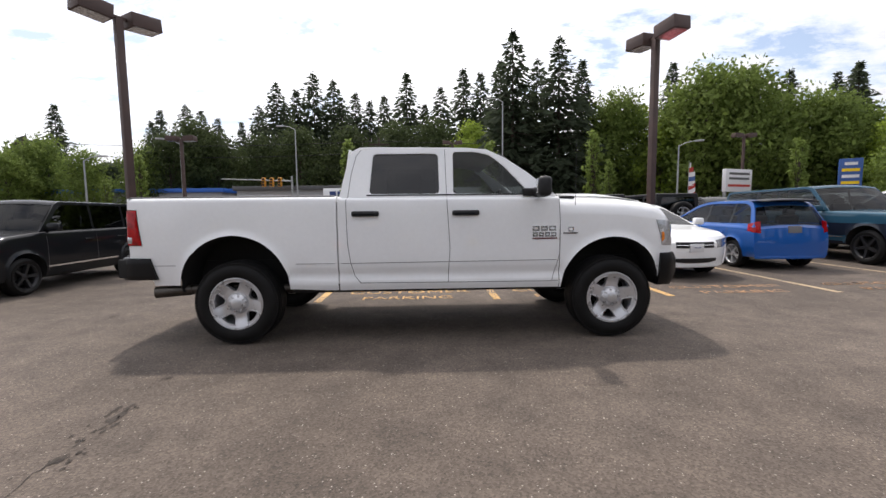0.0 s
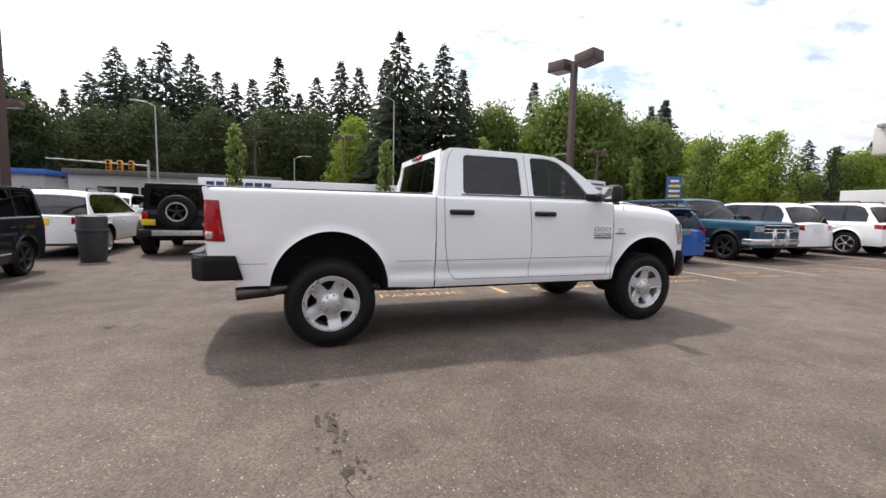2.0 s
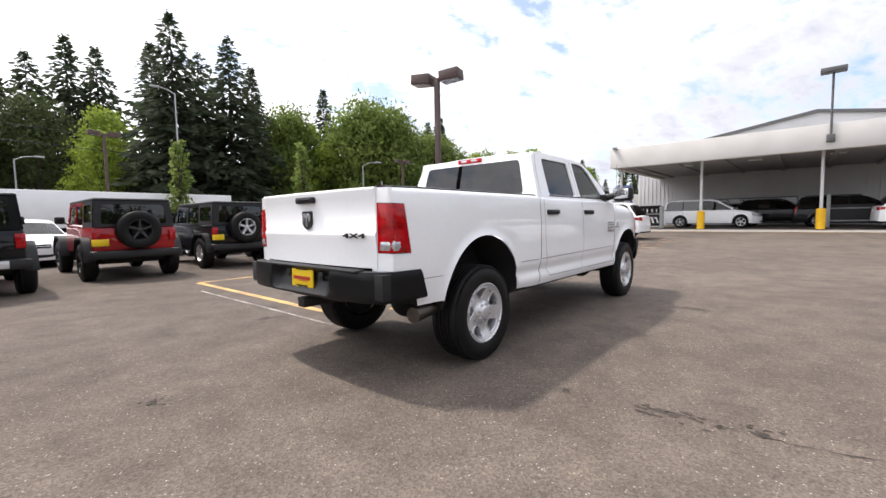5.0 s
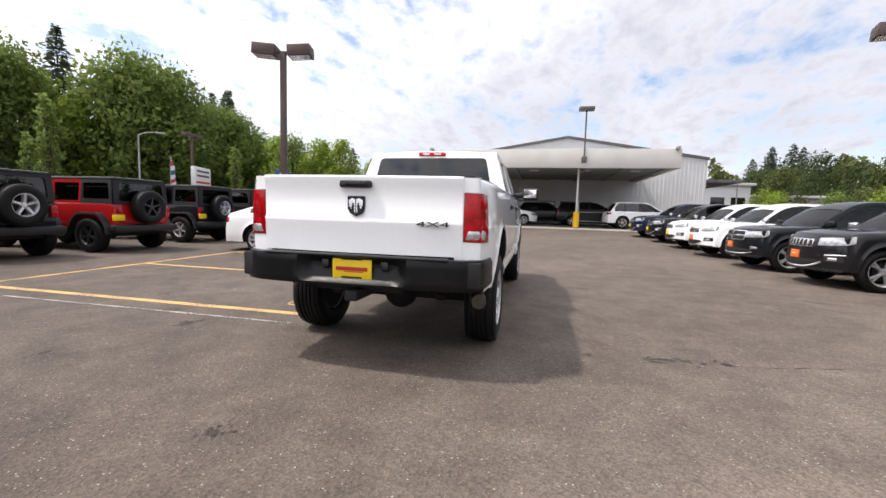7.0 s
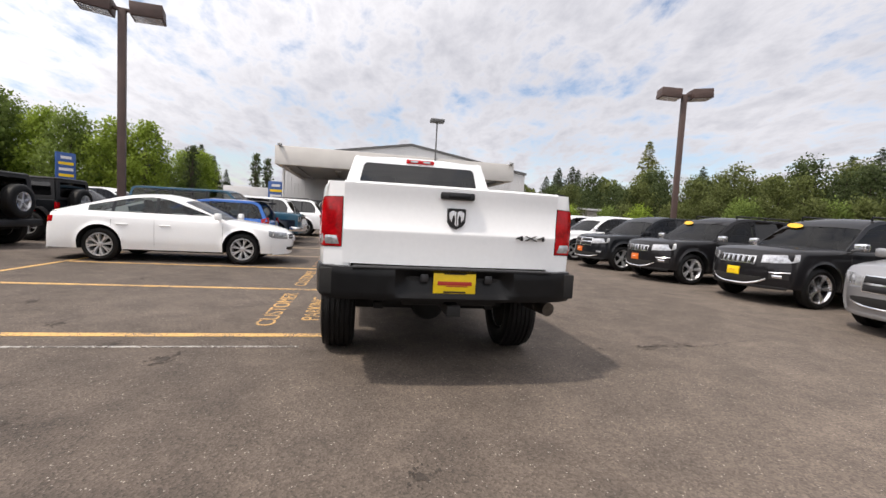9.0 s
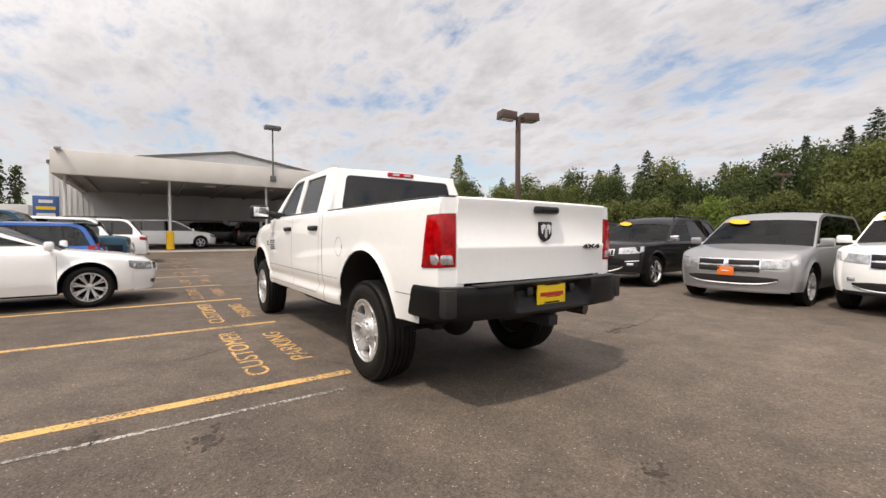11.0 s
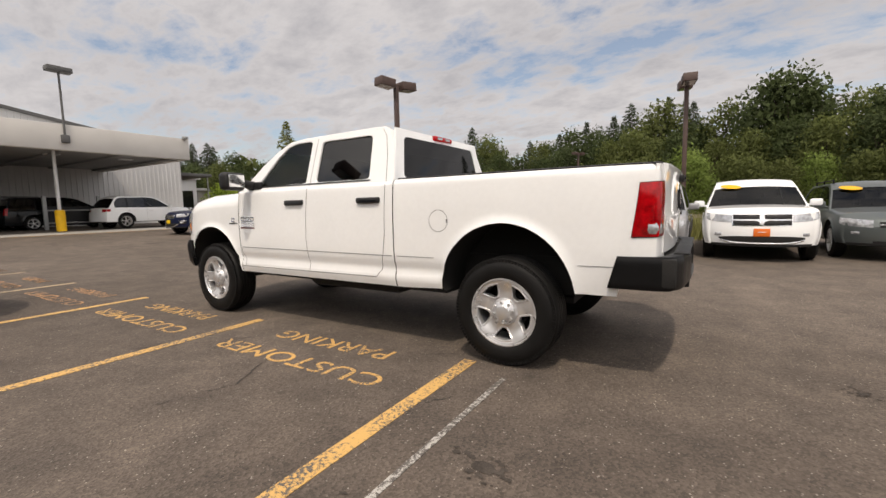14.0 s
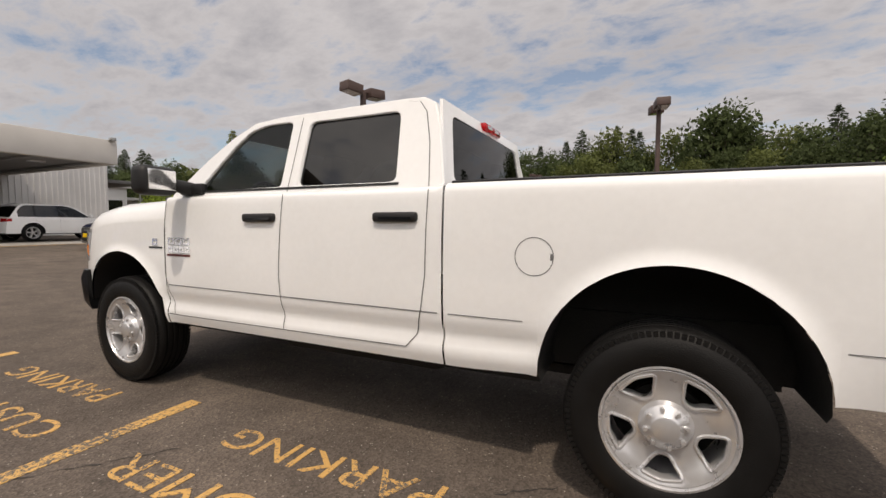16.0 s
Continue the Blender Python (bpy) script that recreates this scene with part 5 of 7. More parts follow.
    for s in (1, -1):
        def put(u, v, d, s=s):
            return Vector((u, s * (yy(v) - 0.045 + d), v))
        bm = bmesh.new()
        plate(bm, outer, [rear_win, front_win], put, 0.047)
        bmesh.ops.bevel(bm, geom=[e for e in bm.edges if e.calc_face_angle(0) > 1.0], offset=0.006, segments=2, affect="EDGES")
        part("cab_side", bm, WHITE, root)
        for w, g in ((rear_win, DARKPANE), (front_win, PANE)):
            bm = bmesh.new()
            bm.faces.new([bm.verts.new(put(u, v, 0.028)) for u, v in w])
            part("side_window", bm, g, root, "dark privacy glass" if g is DARKPANE else "")
        # window gasket along the belt
        bm = bmesh.new()
        strip(bm, [[Vector((x, s * (yy(z) + 0.006), z)) for z in (1.474, 1.488)] for x in np.linspace(-0.5, 1.1, 9)])
        part("belt_moulding", bm, PLASTIC, root, "black belt moulding")
        # seams
        bm = bmesh.new()
        b.seam(bm, [(-0.70, 1.44), (-0.69, 1.0), (-0.665, 0.82), (-0.63, 0.68), (-0.57, 0.61), (0.2, 0.605), (1.3, 0.6), (1.42, 0.605)], s > 0)
        part("door_joint", bm, GAP, root)
        bm = bmesh.new()
        b.seam(bm, [(0.297, 1.44), (0.31, 1.2), (0.325, 0.95), (0.31, 0.75), (0.305, 0.61)], s > 0)
        part("door_joint", bm, GAP, root)
        bm = bmesh.new()
        b.seam(bm, [(1.425, 1.43), (1.435, 1.2), (1.435, 0.9), (1.4, 0.75), (1.36, 0.61)], s > 0)
        part("door_joint", bm, GAP, root)
        # pressed crease: its line of shade is put in as a grey strip
        bm = bmesh.new()
        b.seam(bm, [(x, 0.812 + 0.004 * x) for x in np.linspace(-0.76, 1.4, 16)], s > 0, 0.006, 0.003)
        part("body_crease", bm, GREYLINE, root)
        for xa, xb in ((-1.2, -0.82), (-2.75, -2.36)):
            bm = bmesh.new()
            b.seam(bm, [(x, 0.81) for x in np.linspace(xa, xb, 5)], s > 0, 0.005, 0.003)
            part("body_crease", bm, GREYLINE, root)
        bm = bmesh.new()
        strip(bm, [[Vector((x, s * (yy(z) + 0.0035), z)) for x in (x0 - 0.003, x0 + 0.003)] for x0, z in ((-0.685, 1.46), (-0.655, 1.7), (-0.61, 1.88), (-0.56, 1.945), (-0.48, 1.955), (0.25, 1.955))])
        strip(bm, [[Vector((x, s * (yy(z) + 0.0035), z)) for x in (x0 - 0.003, x0 + 0.003)] for x0, z in ((0.297, 1.46), (0.292, 1.7), (0.288, 1.94))])
        part("door_frame_joint", bm, GREYLINE, root)
        # handles
        for x in (-0.51, 0.485):
            bm = bmesh.new()
            y = b.side(x, 1.3)
            box(bm, (x - 0.135, s * y - 0.03, 1.272), (x + 0.135, s * y + 0.03, 1.325), 0.018, seg=3)
            h = part("door_handle", bm, PLASTIC, root, "black pull handle")
            bm = bmesh.new()
            box(bm, (x - 0.11, s * y + s * 0.03 - 0.002, 1.283), (x + 0.09, s * y + s * 0.03 + 0.002, 1.3), 0.001, seg=1)
            part("grip", bm, BLACK, h)
        # tow mirrors
        bm = bmesh.new()
        m = Matrix.Translation((1.2, s * 1.17, 1.54)) @ Matrix.Rotation(s * radians(10), 4, "Z")
        box(bm, (-0.05, -0.13, -0.095), (0.08, 0.13, 0.095), 0.045, m, 3)
        mi = part("door_mirror", bm, PLASTIC, root, "large black towing mirror")
        bm = bmesh.new()
        box(bm, (-0.057, -0.1, -0.06), (-0.046, 0.1, 0.07), 0.004, m)
        part("mirror_glass", bm, CHROME, mi)
        bm = bmesh.new()
        rod(bm, (1.2, s * 0.93, 1.5), (1.22, s * 1.08, 1.53), 0.05, 0.04)
        box(bm, (1.06, s * 0.93 - 0.03, 1.46), (1.3, s * 0.93 + 0.03, 1.54), 0.02)
        part("mirror_arm", bm, PLASTIC, mi)
        # door badges: plain chrome shapes in place of lettering
        for xx, zz, w, h, n, mt in ((1.28, 1.135, 0.25, 0.05, 3, CHROME), (1.28, 1.075, 0.25, 0.045, 4, CHROME), (1.28, 1.035, 0.25, 0.014, 1, RBAR), (1.545, 1.125, 0.06, 0.05, 1, CHROME), (1.54, 1.085, 0.15, 0.012, 1, DARKALLOY)):
            for k in range(n):
                xa = xx - w / 2 + w * k / n
                xb = xa + w / n * (0.84 if n > 1 else 1)
                za, zb = zz - h / 2, zz + h / 2
                y = b.side(xx, zz)
                t = 0.015
                hole = [[(xa + t, za + t), (xb - t, za + t), (xb - t, zb - t), (xa + t, zb - t)]] if h > 0.03 else []
                bm = bmesh.new()
                plate(bm, [(xa, za), (xb, za), (xb, zb), (xa, zb)], hole, lambda u, v, d, y=y, s=s: Vector((u, s * (y - 0.003 + d), v)), 0.008)
                part("badge", bm, mt, root)
    # fuel door on the left side
    bm = bmesh.new()
    ring = []
    for k in range(33):
        a = 2 * math.pi * k / 32
        ring.append([Vector((-1.25 + rr * math.cos(a), b.side(-1.25, 1.115 + rr * math.sin(a)) + 0.0016, 1.115 + rr * math.sin(a))) for rr in (0.086, 0.09)])
    strip(bm, ring)
    fd = part("fuel_door", bm, GREYLINE, root)
    bm = bmesh.new()
    y = b.side(-1.25, 1.115)
    box(bm, (-1.338, y - 0.002, 1.1), (-1.324, y + 0.003, 1.13), 0.002, seg=1)
    part("finger_notch", bm, GREYLINE, fd)
    bm = bmesh.new()
    rod(bm, (1.6, -0.945, 1.33), (1.6, -0.95, 2.0), 0.003, 0.002, 6)
    part("antenna", bm, DARKALLOY, root)
    bm = bmesh.new()
    rod(bm, (1.6, -0.94, 1.27), (1.6, -0.945, 1.34), 0.016, 0.006, 10)
    part("antenna_base", bm, PLASTIC, root)
    # roof
    bm = bmesh.new()
    rings = []
    for x, zc, yt in ((-0.7, 1.8, 0.815), (-0.672, 1.9, 0.79), (-0.63, 1.955, 0.775), (-0.55, 1.985, 0.77), (-0.3, 1.998, 0.77), (0.0, 2.003, 0.77), (0.35, 1.998, 0.77), (0.6, 1.98, 0.77), (0.75, 1.955, 0.775), (0.86, 1.92, 0.79)):
        rings.append([(x, yt * s, zc - (0.055 * abs(s) ** 4) if abs(s) < 1 else zc - 0.07) for s in (-1, -0.97, -0.88, -0.7, -0.4, 0, 0.4, 0.7, 0.88, 0.97, 1)] + [(x + (0.03 if x < 0 else -0.03), yt * s, zc - 0.075) for s in (0.95, 0, -0.95)])
    strip(bm, rings, close=True, caps=True)
    bmesh.ops.recalc_face_normals(bm, faces=bm.faces)
    part("roof", bm, WHITE, root)
    # cab back wall, with its window
    bm = bmesh.new()
    plate(bm, [(-0.9, 1.0), (0.9, 1.0), (0.88, 1.46), (0.77, 1.95), (-0.77, 1.95), (-0.88, 1.46)], [rounded([(-0.75, 1.5), (0.75, 1.5), (0.67, 1.88), (-0.67, 1.88)], 0.05)],
          lambda u, v, d: Vector((-0.755 + 0.13 * max(0, v - 1.4) - d + 0.02 * (u / 0.9) ** 2, u, v)), 0.02)
    part("cab_back", bm, WHITE, root)
    bm = bmesh.new()
    strip(bm, [[Vector((-0.765 + 0.13 * (v - 1.4) + 0.02 * (u / 0.9) ** 2, u * (1 - 0.2 * (v - 1.5)), v)) for u in np.linspace(-0.76, 0.76, 9)] for v in (1.49, 1.69, 1.89)])
    part("rear_window", bm, DARKPANE, root, "dark rear glass")
    bm = bmesh.new()
    box(bm, (-0.725, -0.17, 1.9), (-0.66, 0.17, 1.95), 0.012)
    bl = part("brake_light", bm, REDLENS, root)
    for s in (-1, 1):
        bm = bmesh.new()
        box(bm, (-0.729, s * 0.075 - 0.045, 1.915), (-0.724, s * 0.075 + 0.045, 1.938), 0.002, seg=1)
        part("cargo_lamp", bm, CLEARLENS, bl)
    # windscreen, cowl, wipers
    bm = bmesh.new()
    pane_grid(bm, (1.44, 0.87, 1.45), (0.83, 0.75, 1.925), 0.1, 12)
    part("windscreen", bm, PANE, root)
    bm = bmesh.new()
    box(bm, (1.38, -0.86, 1.43), (1.62, 0.86, 1.462), 0.012)
    part("cowl", bm, PLASTIC, root)
    for y in (-0.3, 0.45):
        bm = bmesh.new()
        rod(bm, (1.55, y, 1.48), (1.52, y + 0.45, 1.51), 0.01)
        part("wiper", bm, PLASTIC, root)
    # cabin
    bm = bmesh.new()
    box(bm, (-0.72, -0.84, 0.75), (1.35, 0.84, 0.8))
    for s in (-1, 1):
        box(bm, (-0.7, s * 0.86 - 0.03, 0.8), (1.36, s * 0.86 + 0.03, 1.44))
    part("cabin_floor", bm, CABIN, root)
    bm = bmesh.new()
    box(bm, (1.12, -0.82, 1.2), (1.42, 0.82, 1.47), 0.06)
    dash = part("dashboard", bm, CABIN, root)
    bm = bmesh.new()
    mm = Matrix.Translation((0.98, 0.4, 1.42)) @ Matrix.Rotation(radians(-62), 4, "Y")
    for k in range(24):
        a0, a1 = 2 * math.pi * k / 24, 2 * math.pi * (k + 1) / 24
        rod(bm, mm @ Vector((0.19 * math.cos(a0), 0.19 * math.sin(a0), 0)), mm @ Vector((0.19 * math.cos(a1), 0.19 * math.sin(a1), 0)), 0.016, seg=8)
    rod(bm, mm @ Vector((-0.18, 0, 0)), mm @ Vector((0.18, 0, 0)), 0.018, seg=8)
    rod(bm, mm @ Vector((0, -0.18, 0)), mm @ Vector((0, 0.18, 0)), 0.018, seg=8)
    part("steering_wheel", bm, PLASTIC, dash)
    for x in (0.45, -0.5):
        for y in (-0.42, 0.42):
            bm = bmesh.new()
            box(bm, (x - 0.05, y - 0.26, 0.8), (x + 0.5, y + 0.26, 1.05), 0.05)
            m = Matrix.Translation((x, y, 1.0)) @ Matrix.Rotation(radians(-12), 4, "Y")
            box(bm, (-0.08, -0.25, 0), (0.08, 0.25, 0.56), 0.06, m)
            box(bm, (-0.05, -0.14, 0.58), (0.05, 0.14, 0.76), 0.04, m)
            part("seat", bm, CABIN, root)
    return root


RBAR = mat("dark_red_bar", (0.12, 0.02, 0.02), 0.4)
GREYLINE = mat("joint_and_shade_line", (0.16, 0.16, 0.165), 0.7, 0, 0.1)


# ---- ground ----
def rise(x):
    """The lot climbs gently towards the workshop."""
    return 0.0011 * (min(max(x, 4.0), 24.0) - 4.0) ** 2


def spot(x, y, heading=0):
    return pose(x, y, rise(x), 0, 0, heading)


def ground():
    bm = bmesh.new()
    xs = [-1500, -300, -60, -20, -8, 0, *np.arange(4, 25, 1.0), 40, 60, 300, 1500]
    ys = [-1500, -300, -60, -20, -8, 0, 8, 20, 60, 300, 1500]
    strip(bm, [[(x, y, rise(x)) for x in xs] for y in ys])
    bmesh.ops.recalc_face_normals(bm, faces=bm.faces)
    if bm.faces[0].normal.z < 0:
        bmesh.ops.reverse_faces(bm, faces=bm.faces)
    tagged(part("ground", bm, ASPHALT), "worn grey-brown asphalt car park with pale chippings", "ground", kind="structure")


def painted(name, lo, hi, material, label):
    bm = bmesh.new()
    z = rise((lo[0] + hi[0]) / 2)
    box(bm, (*lo, z + 0.0005), (*hi, z + 0.004))
    return tagged(part(name, bm, material), label, "road marking", kind="structure")


ground()
STALLS = [-1.53, 1.13, 3.79, 6.45, 9.1, 11.75, 14.4, 17.05]
for i, x in enumerate(STALLS):
    painted("stall_line", (x - 0.055, 6.2), (x + 0.055, 11.7), YELLOW_LINE if i < 3 else PALE_LINE, "yellow painted parking stall line on asphalt")
for i, x in enumerate(STALLS[:-1]):
    mt = STENCIL if i < 2 else RED_STENCIL
    for text, y, size, w in (("CUSTOMER", 6.78, 0.36, 0.62), ("PARKING", 6.33, 0.36, 0.62)):
        o = words(text, size, Matrix.Translation((x + 1.33 if text == "CUSTOMER" else x + 1.32, y, rise(x + 1.33) + 0.0015)) @ Matrix.Diagonal((1.05 if text == "CUSTOMER" else 0.93, 0.8, 1, 1)), mt, "stencil_lettering", None, 0.002)
        tagged(o, "worn orange stencil lettering reading " + text.lower(), "road marking", "customer parking stencils", "structure")
painted("faded_line", (-1.925, 6.4), (-1.885, 10.5), FADED_LINE, "old faded white line on asphalt")
painted("median_line", (-1.5, 11.65), (9.0, 11.75), YELLOW_LINE, "yellow painted line across the stall ends")

pickup()

# ---- customer row ----
N, S = 90, -90
car("sedan", "sedan", spot(4.95, 9.98, S + 2), WHITE, "white four-door saloon parked in a customer stall", "car", plate=WPRINT, rims=ALLOY, dark=False, spokes=8)
car("hatch", "hatchback", spot(7.7, 10.4, N), BLUE, "bright blue five-door hatchback with its tail to the lane", "car", dark=False, tail_plate=GREYLINE)
car("old_suv", "old_suburban", spot(10.75, 10.85, S), TEAL, "old teal and dark blue long estate car with chrome bumpers", "car", face="old", rims=DARKALLOY, dark=False, lower=DARKBLUE)
car("suv", "suv", spot(13.1, 10.8, N), WHITE, "white sport utility car parked nose in", "car", tail_plate=WPRINT)
car("suv", "suv", spot(15.8, 10.0, N), WHITE, "white crossover with dark alloy wheels parked nose in", "car", rims=CHROME, rails=True)

# ---- off-roaders, box car, compact ----
jeep("off_road_car", spot(-4.76, 14.6, N), BLACK, "black off-road car with a spare wheel and a bare metal bumper", BLACK, DARKALLOY, True, bumper_mat=ALLOY)
jeep("off_road_car", spot(-2.1, 15.7, N), RED, "dark red off-road car with a black hard top and black wheels", PLASTIC, DARKALLOY, False)
jeep("off_road_car", spot(0.5, 16.2, N), BLACK, "black off-road car with silver five-spoke wheels", PLASTIC, ALLOY, False)
jeep("off_road_car", spot(3.0, 15.85, N), RED, "bright red off-road car with a black hard top", PLASTIC, DARKALLOY, False)
jeep("off_road_car", spot(6.2, 16.4, N), BLACK, "black off-road car with silver wheels and a soft top", PLASTIC, ALLOY, False)
jeep("off_road_car", spot(8.9, 16.6, N), BLACK, "black off-road car at the end of the row", PLASTIC, ALLOY, False)
car("boxcar", "box_car", spot(-7.35, 8.45, S), BLACK, "black boxy compact car with tinted windows", "car", rims=DARKALLOY)
car("wagon", "suv", spot(-7.4, 14.65, N), WHITE, "white compact sport utility car with a yellow plate", "car", tail_plate=YPLATE, rails=True)
car("sedan", "sedan", spot(-10.1, 15.0, N), GREYGREEN, "grey green saloon beside the white car", "car")
# second row beyond
for x, st, p, lb in ((-6.2, "sedan", GREY, "dark grey saloon in the second row"), (-3.3, "sedan", WHITE, "white saloon in the second row"), (-0.9, "sedan", NAVY, "dark blue saloon in the second row"), (1.9, "suv", BLACK, "black sport utility car in the second row"), (-9.0, "suv", WHITE, "white sport utility car in the second row")):
    car(st, "sedan" if st == "sedan" else "suv", spot(x, 21.4, S), p, lb, "car", "second row of cars")

for x, y, st, p, lb in ((12.0, 19.5, "suv", RED, "red sport utility car beyond the off-roaders"), (14.6, 19.6, "suv", BLACK, "black sport utility car beyond the off-roaders"), (17.2, 19.4, "sedan", SILVER, "silver saloon beyond the off-roaders"), (20.0, 19.2, "suv", WHITE, "white sport utility car at the far row"), (11.5, 16.2, "suv", BLACK, "black sport utility car at the end of the off-road row")):
    car(st, "sedan" if st == "sedan" else "suv", spot(x, y, S), p, lb, "car", "far row of cars")
# ---- row of cars facing the lane ----
car("suv", "suv", spot(1.15, -3.75, N), GREY, "graphite sport utility car with a slotted chrome grille and yellow plate", "car", "dealer row", YPLATE, "slots", CHROME, ticket=True, rails=True)
car("suv", "suv", spot(3.93, -3.55, N), GREY, "graphite sport utility car with a slotted grille and orange plate", "car", "dealer row", OPLATE, "slots", ALLOY, ticket=True, rails=True)
car("suv", "suv", spot(6.5, -3.4, N), BLACK, "black crossover with an orange plate", "car", "dealer row", OPLATE, "cross", ALLOY)
car("suv", "suv", spot(9.4, -3.4, N), WHITE, "white sport utility car with a slotted grille and orange plate", "car", "dealer row", OPLATE, "slots", ALLOY)
car("suv", "suv", spot(12.1, -3.4, N), WHITE, "white sport utility car with a slotted grille and yellow plate", "car", "dealer row", YPLATE, "slots", ALLOY)
car("suv", "suv", spot(14.8, -3.3, N), BLACK, "black sport utility car with a slotted grille", "car", "dealer row", YPLATE, "slots", ALLOY)
car("suv", "suv", spot(17.5, -3.1, N), NAVY, "dark navy sport utility car at the end of the row", "car", "dealer row", YPLATE, "slots", ALLOY)
car("van", "minivan", spot(-1.82, -3.4, N), SILVER, "silver minivan with a cross grille and orange plate", "minivan", "dealer row", OPLATE, "cross", ALLOY, ticket=True)
car("suv", "suv", spot(-4.07, -3.55, N), WHITE, "white three-row sport utility car with a dark cross grille", "car", "dealer row", OPLATE, "cross", ALLOY, ticket=True)
car("wagon", "estate_car", spot(-6.3, -4.35, N), GREYGREEN, "grey estate car with a yellow plate", "car", "dealer row", YPLATE, "plain", ALLOY, ticket=True, rails=True)

# ---- cars under the canopy ----
car("van", "minivan", spot(25.5, 6.6, S), WHITE, "white minivan under the canopy", "minivan")
car("suv", "suv", spot(29.0, 3.4, S), BLACK, "black sport utility car against the wall", "car")
car("van", "minivan", spot(27.0, 0.2, S), BLACK, "dark minivan under the canopy", "minivan")
car("suv", "suv", spot(24.15, -2.65, -86), WHITE, "white sport utility car seen from behind at the canopy's end", "car", rims=ALLOY, tail_plate=WPRINT)


# ---- poles ----
def lot_light(x, y, h, turn, label):
    root = thing("lot_light", spot(x, y, turn), label, "street lamp", "car park lights")
    bm = bmesh.new()
    box(bm, (-0.085, -0.085, 0), (0.085, 0.085, h), 0.012)
    part("pole", bm, POLE, root)
    bm = bmesh.new()
    rod(bm, (0, 0, -0.1), (0, 0, 0.65), 0.3, 0.3, 20)
    part("footing", bm, CONCRETE, root)
    for s in (-1, 1):
        bm = bmesh.new()
        m = Matrix.Translation((s * 0.55, 0, h + 0.05)) @ Matrix.Rotation(s * radians(-4), 4, "Y")
        box(bm, (-0.36, -0.27, -0.17), (0.36, 0.27, 0.17), 0.02, m)
        head = part("lamp_head", bm, POLE, root, "brown shoe-box lamp head")
        bm = bmesh.new()
        box(bm, (-0.31, -0.22, -0.178), (0.31, 0.22, -0.168), 0, m)
        part("lens", bm, CLEARLENS, head)
        bm = bmesh.new()
        box(bm, (min(0, s * 0.22), -0.04, h - 0.02), (max(0, s * 0.22), 0.04, h + 0.06), 0.01)
        part("arm", bm, POLE, root)


lot_light(-7.55, 11.35, 6.2, 59, "brown square light pole with two box heads behind the dark car")
lot_light(6.6, 12.1, 6.1, 104, "brown square light pole with two box heads between parked rows")
lot_light(8.15, -5.62, 6.3, 75, "brown square light pole behind the dealer row")
lot_light(-2.3, -12.9, 6.38, 100, "brown square light pole at the edge of the trees")
lot_light(11.0, -48.0, 7.6, 60, "brown light pole far behind the dealer row")
lot_light(-16.0, 29.0, 6.2, 0, "brown light pole far beyond the parked cars")
lot_light(2.6, 40.0, 7.6, 0, "tall brown light pole near the woods")
lot_light(26.0, 34.0, 6.7, 0, "brown light pole by the far row")


def street_lamp(x, y, h, turn):
    root = thing("street_lamp", pose(x, y, 0, 0, 0, turn), "tall grey steel street lamp with a curved arm", "street lamp", "road lamps")
    bm = bmesh.new()
    rod(bm, (0, 0, 0), (0, 0, h), 0.085, 0.05)
    part("pole", bm, GALV, root)
    bm = bmesh.new()
    pts = [(0, 0, h), (-0.5, 0, h + 0.25), (-1.1, 0, h + 0.35)]
    for a, c in zip(pts, pts[1:]):
        rod(bm, a, c, 0.035)
    part("arm", bm, GALV, root)
    bm = bmesh.new()
    box(bm, (-1.7, -0.12, h + 0.26), (-1.05, 0.12, h + 0.4), 0.05)
    part("lamp_head", bm, GALV, root)


street_lamp(-12.0, 40.5, 9.0, 0)
street_lamp(7.4, 40.5, 11.5, 0)
street_lamp(-20.0, 36.0, 7.0, 30)
street_lamp(-24.6, 31.9, 5.2, 180)
street_lamp(20.0, 33.0, 6.2, 150)
street_lamp(-1.5, 47.0, 6.2, 180)


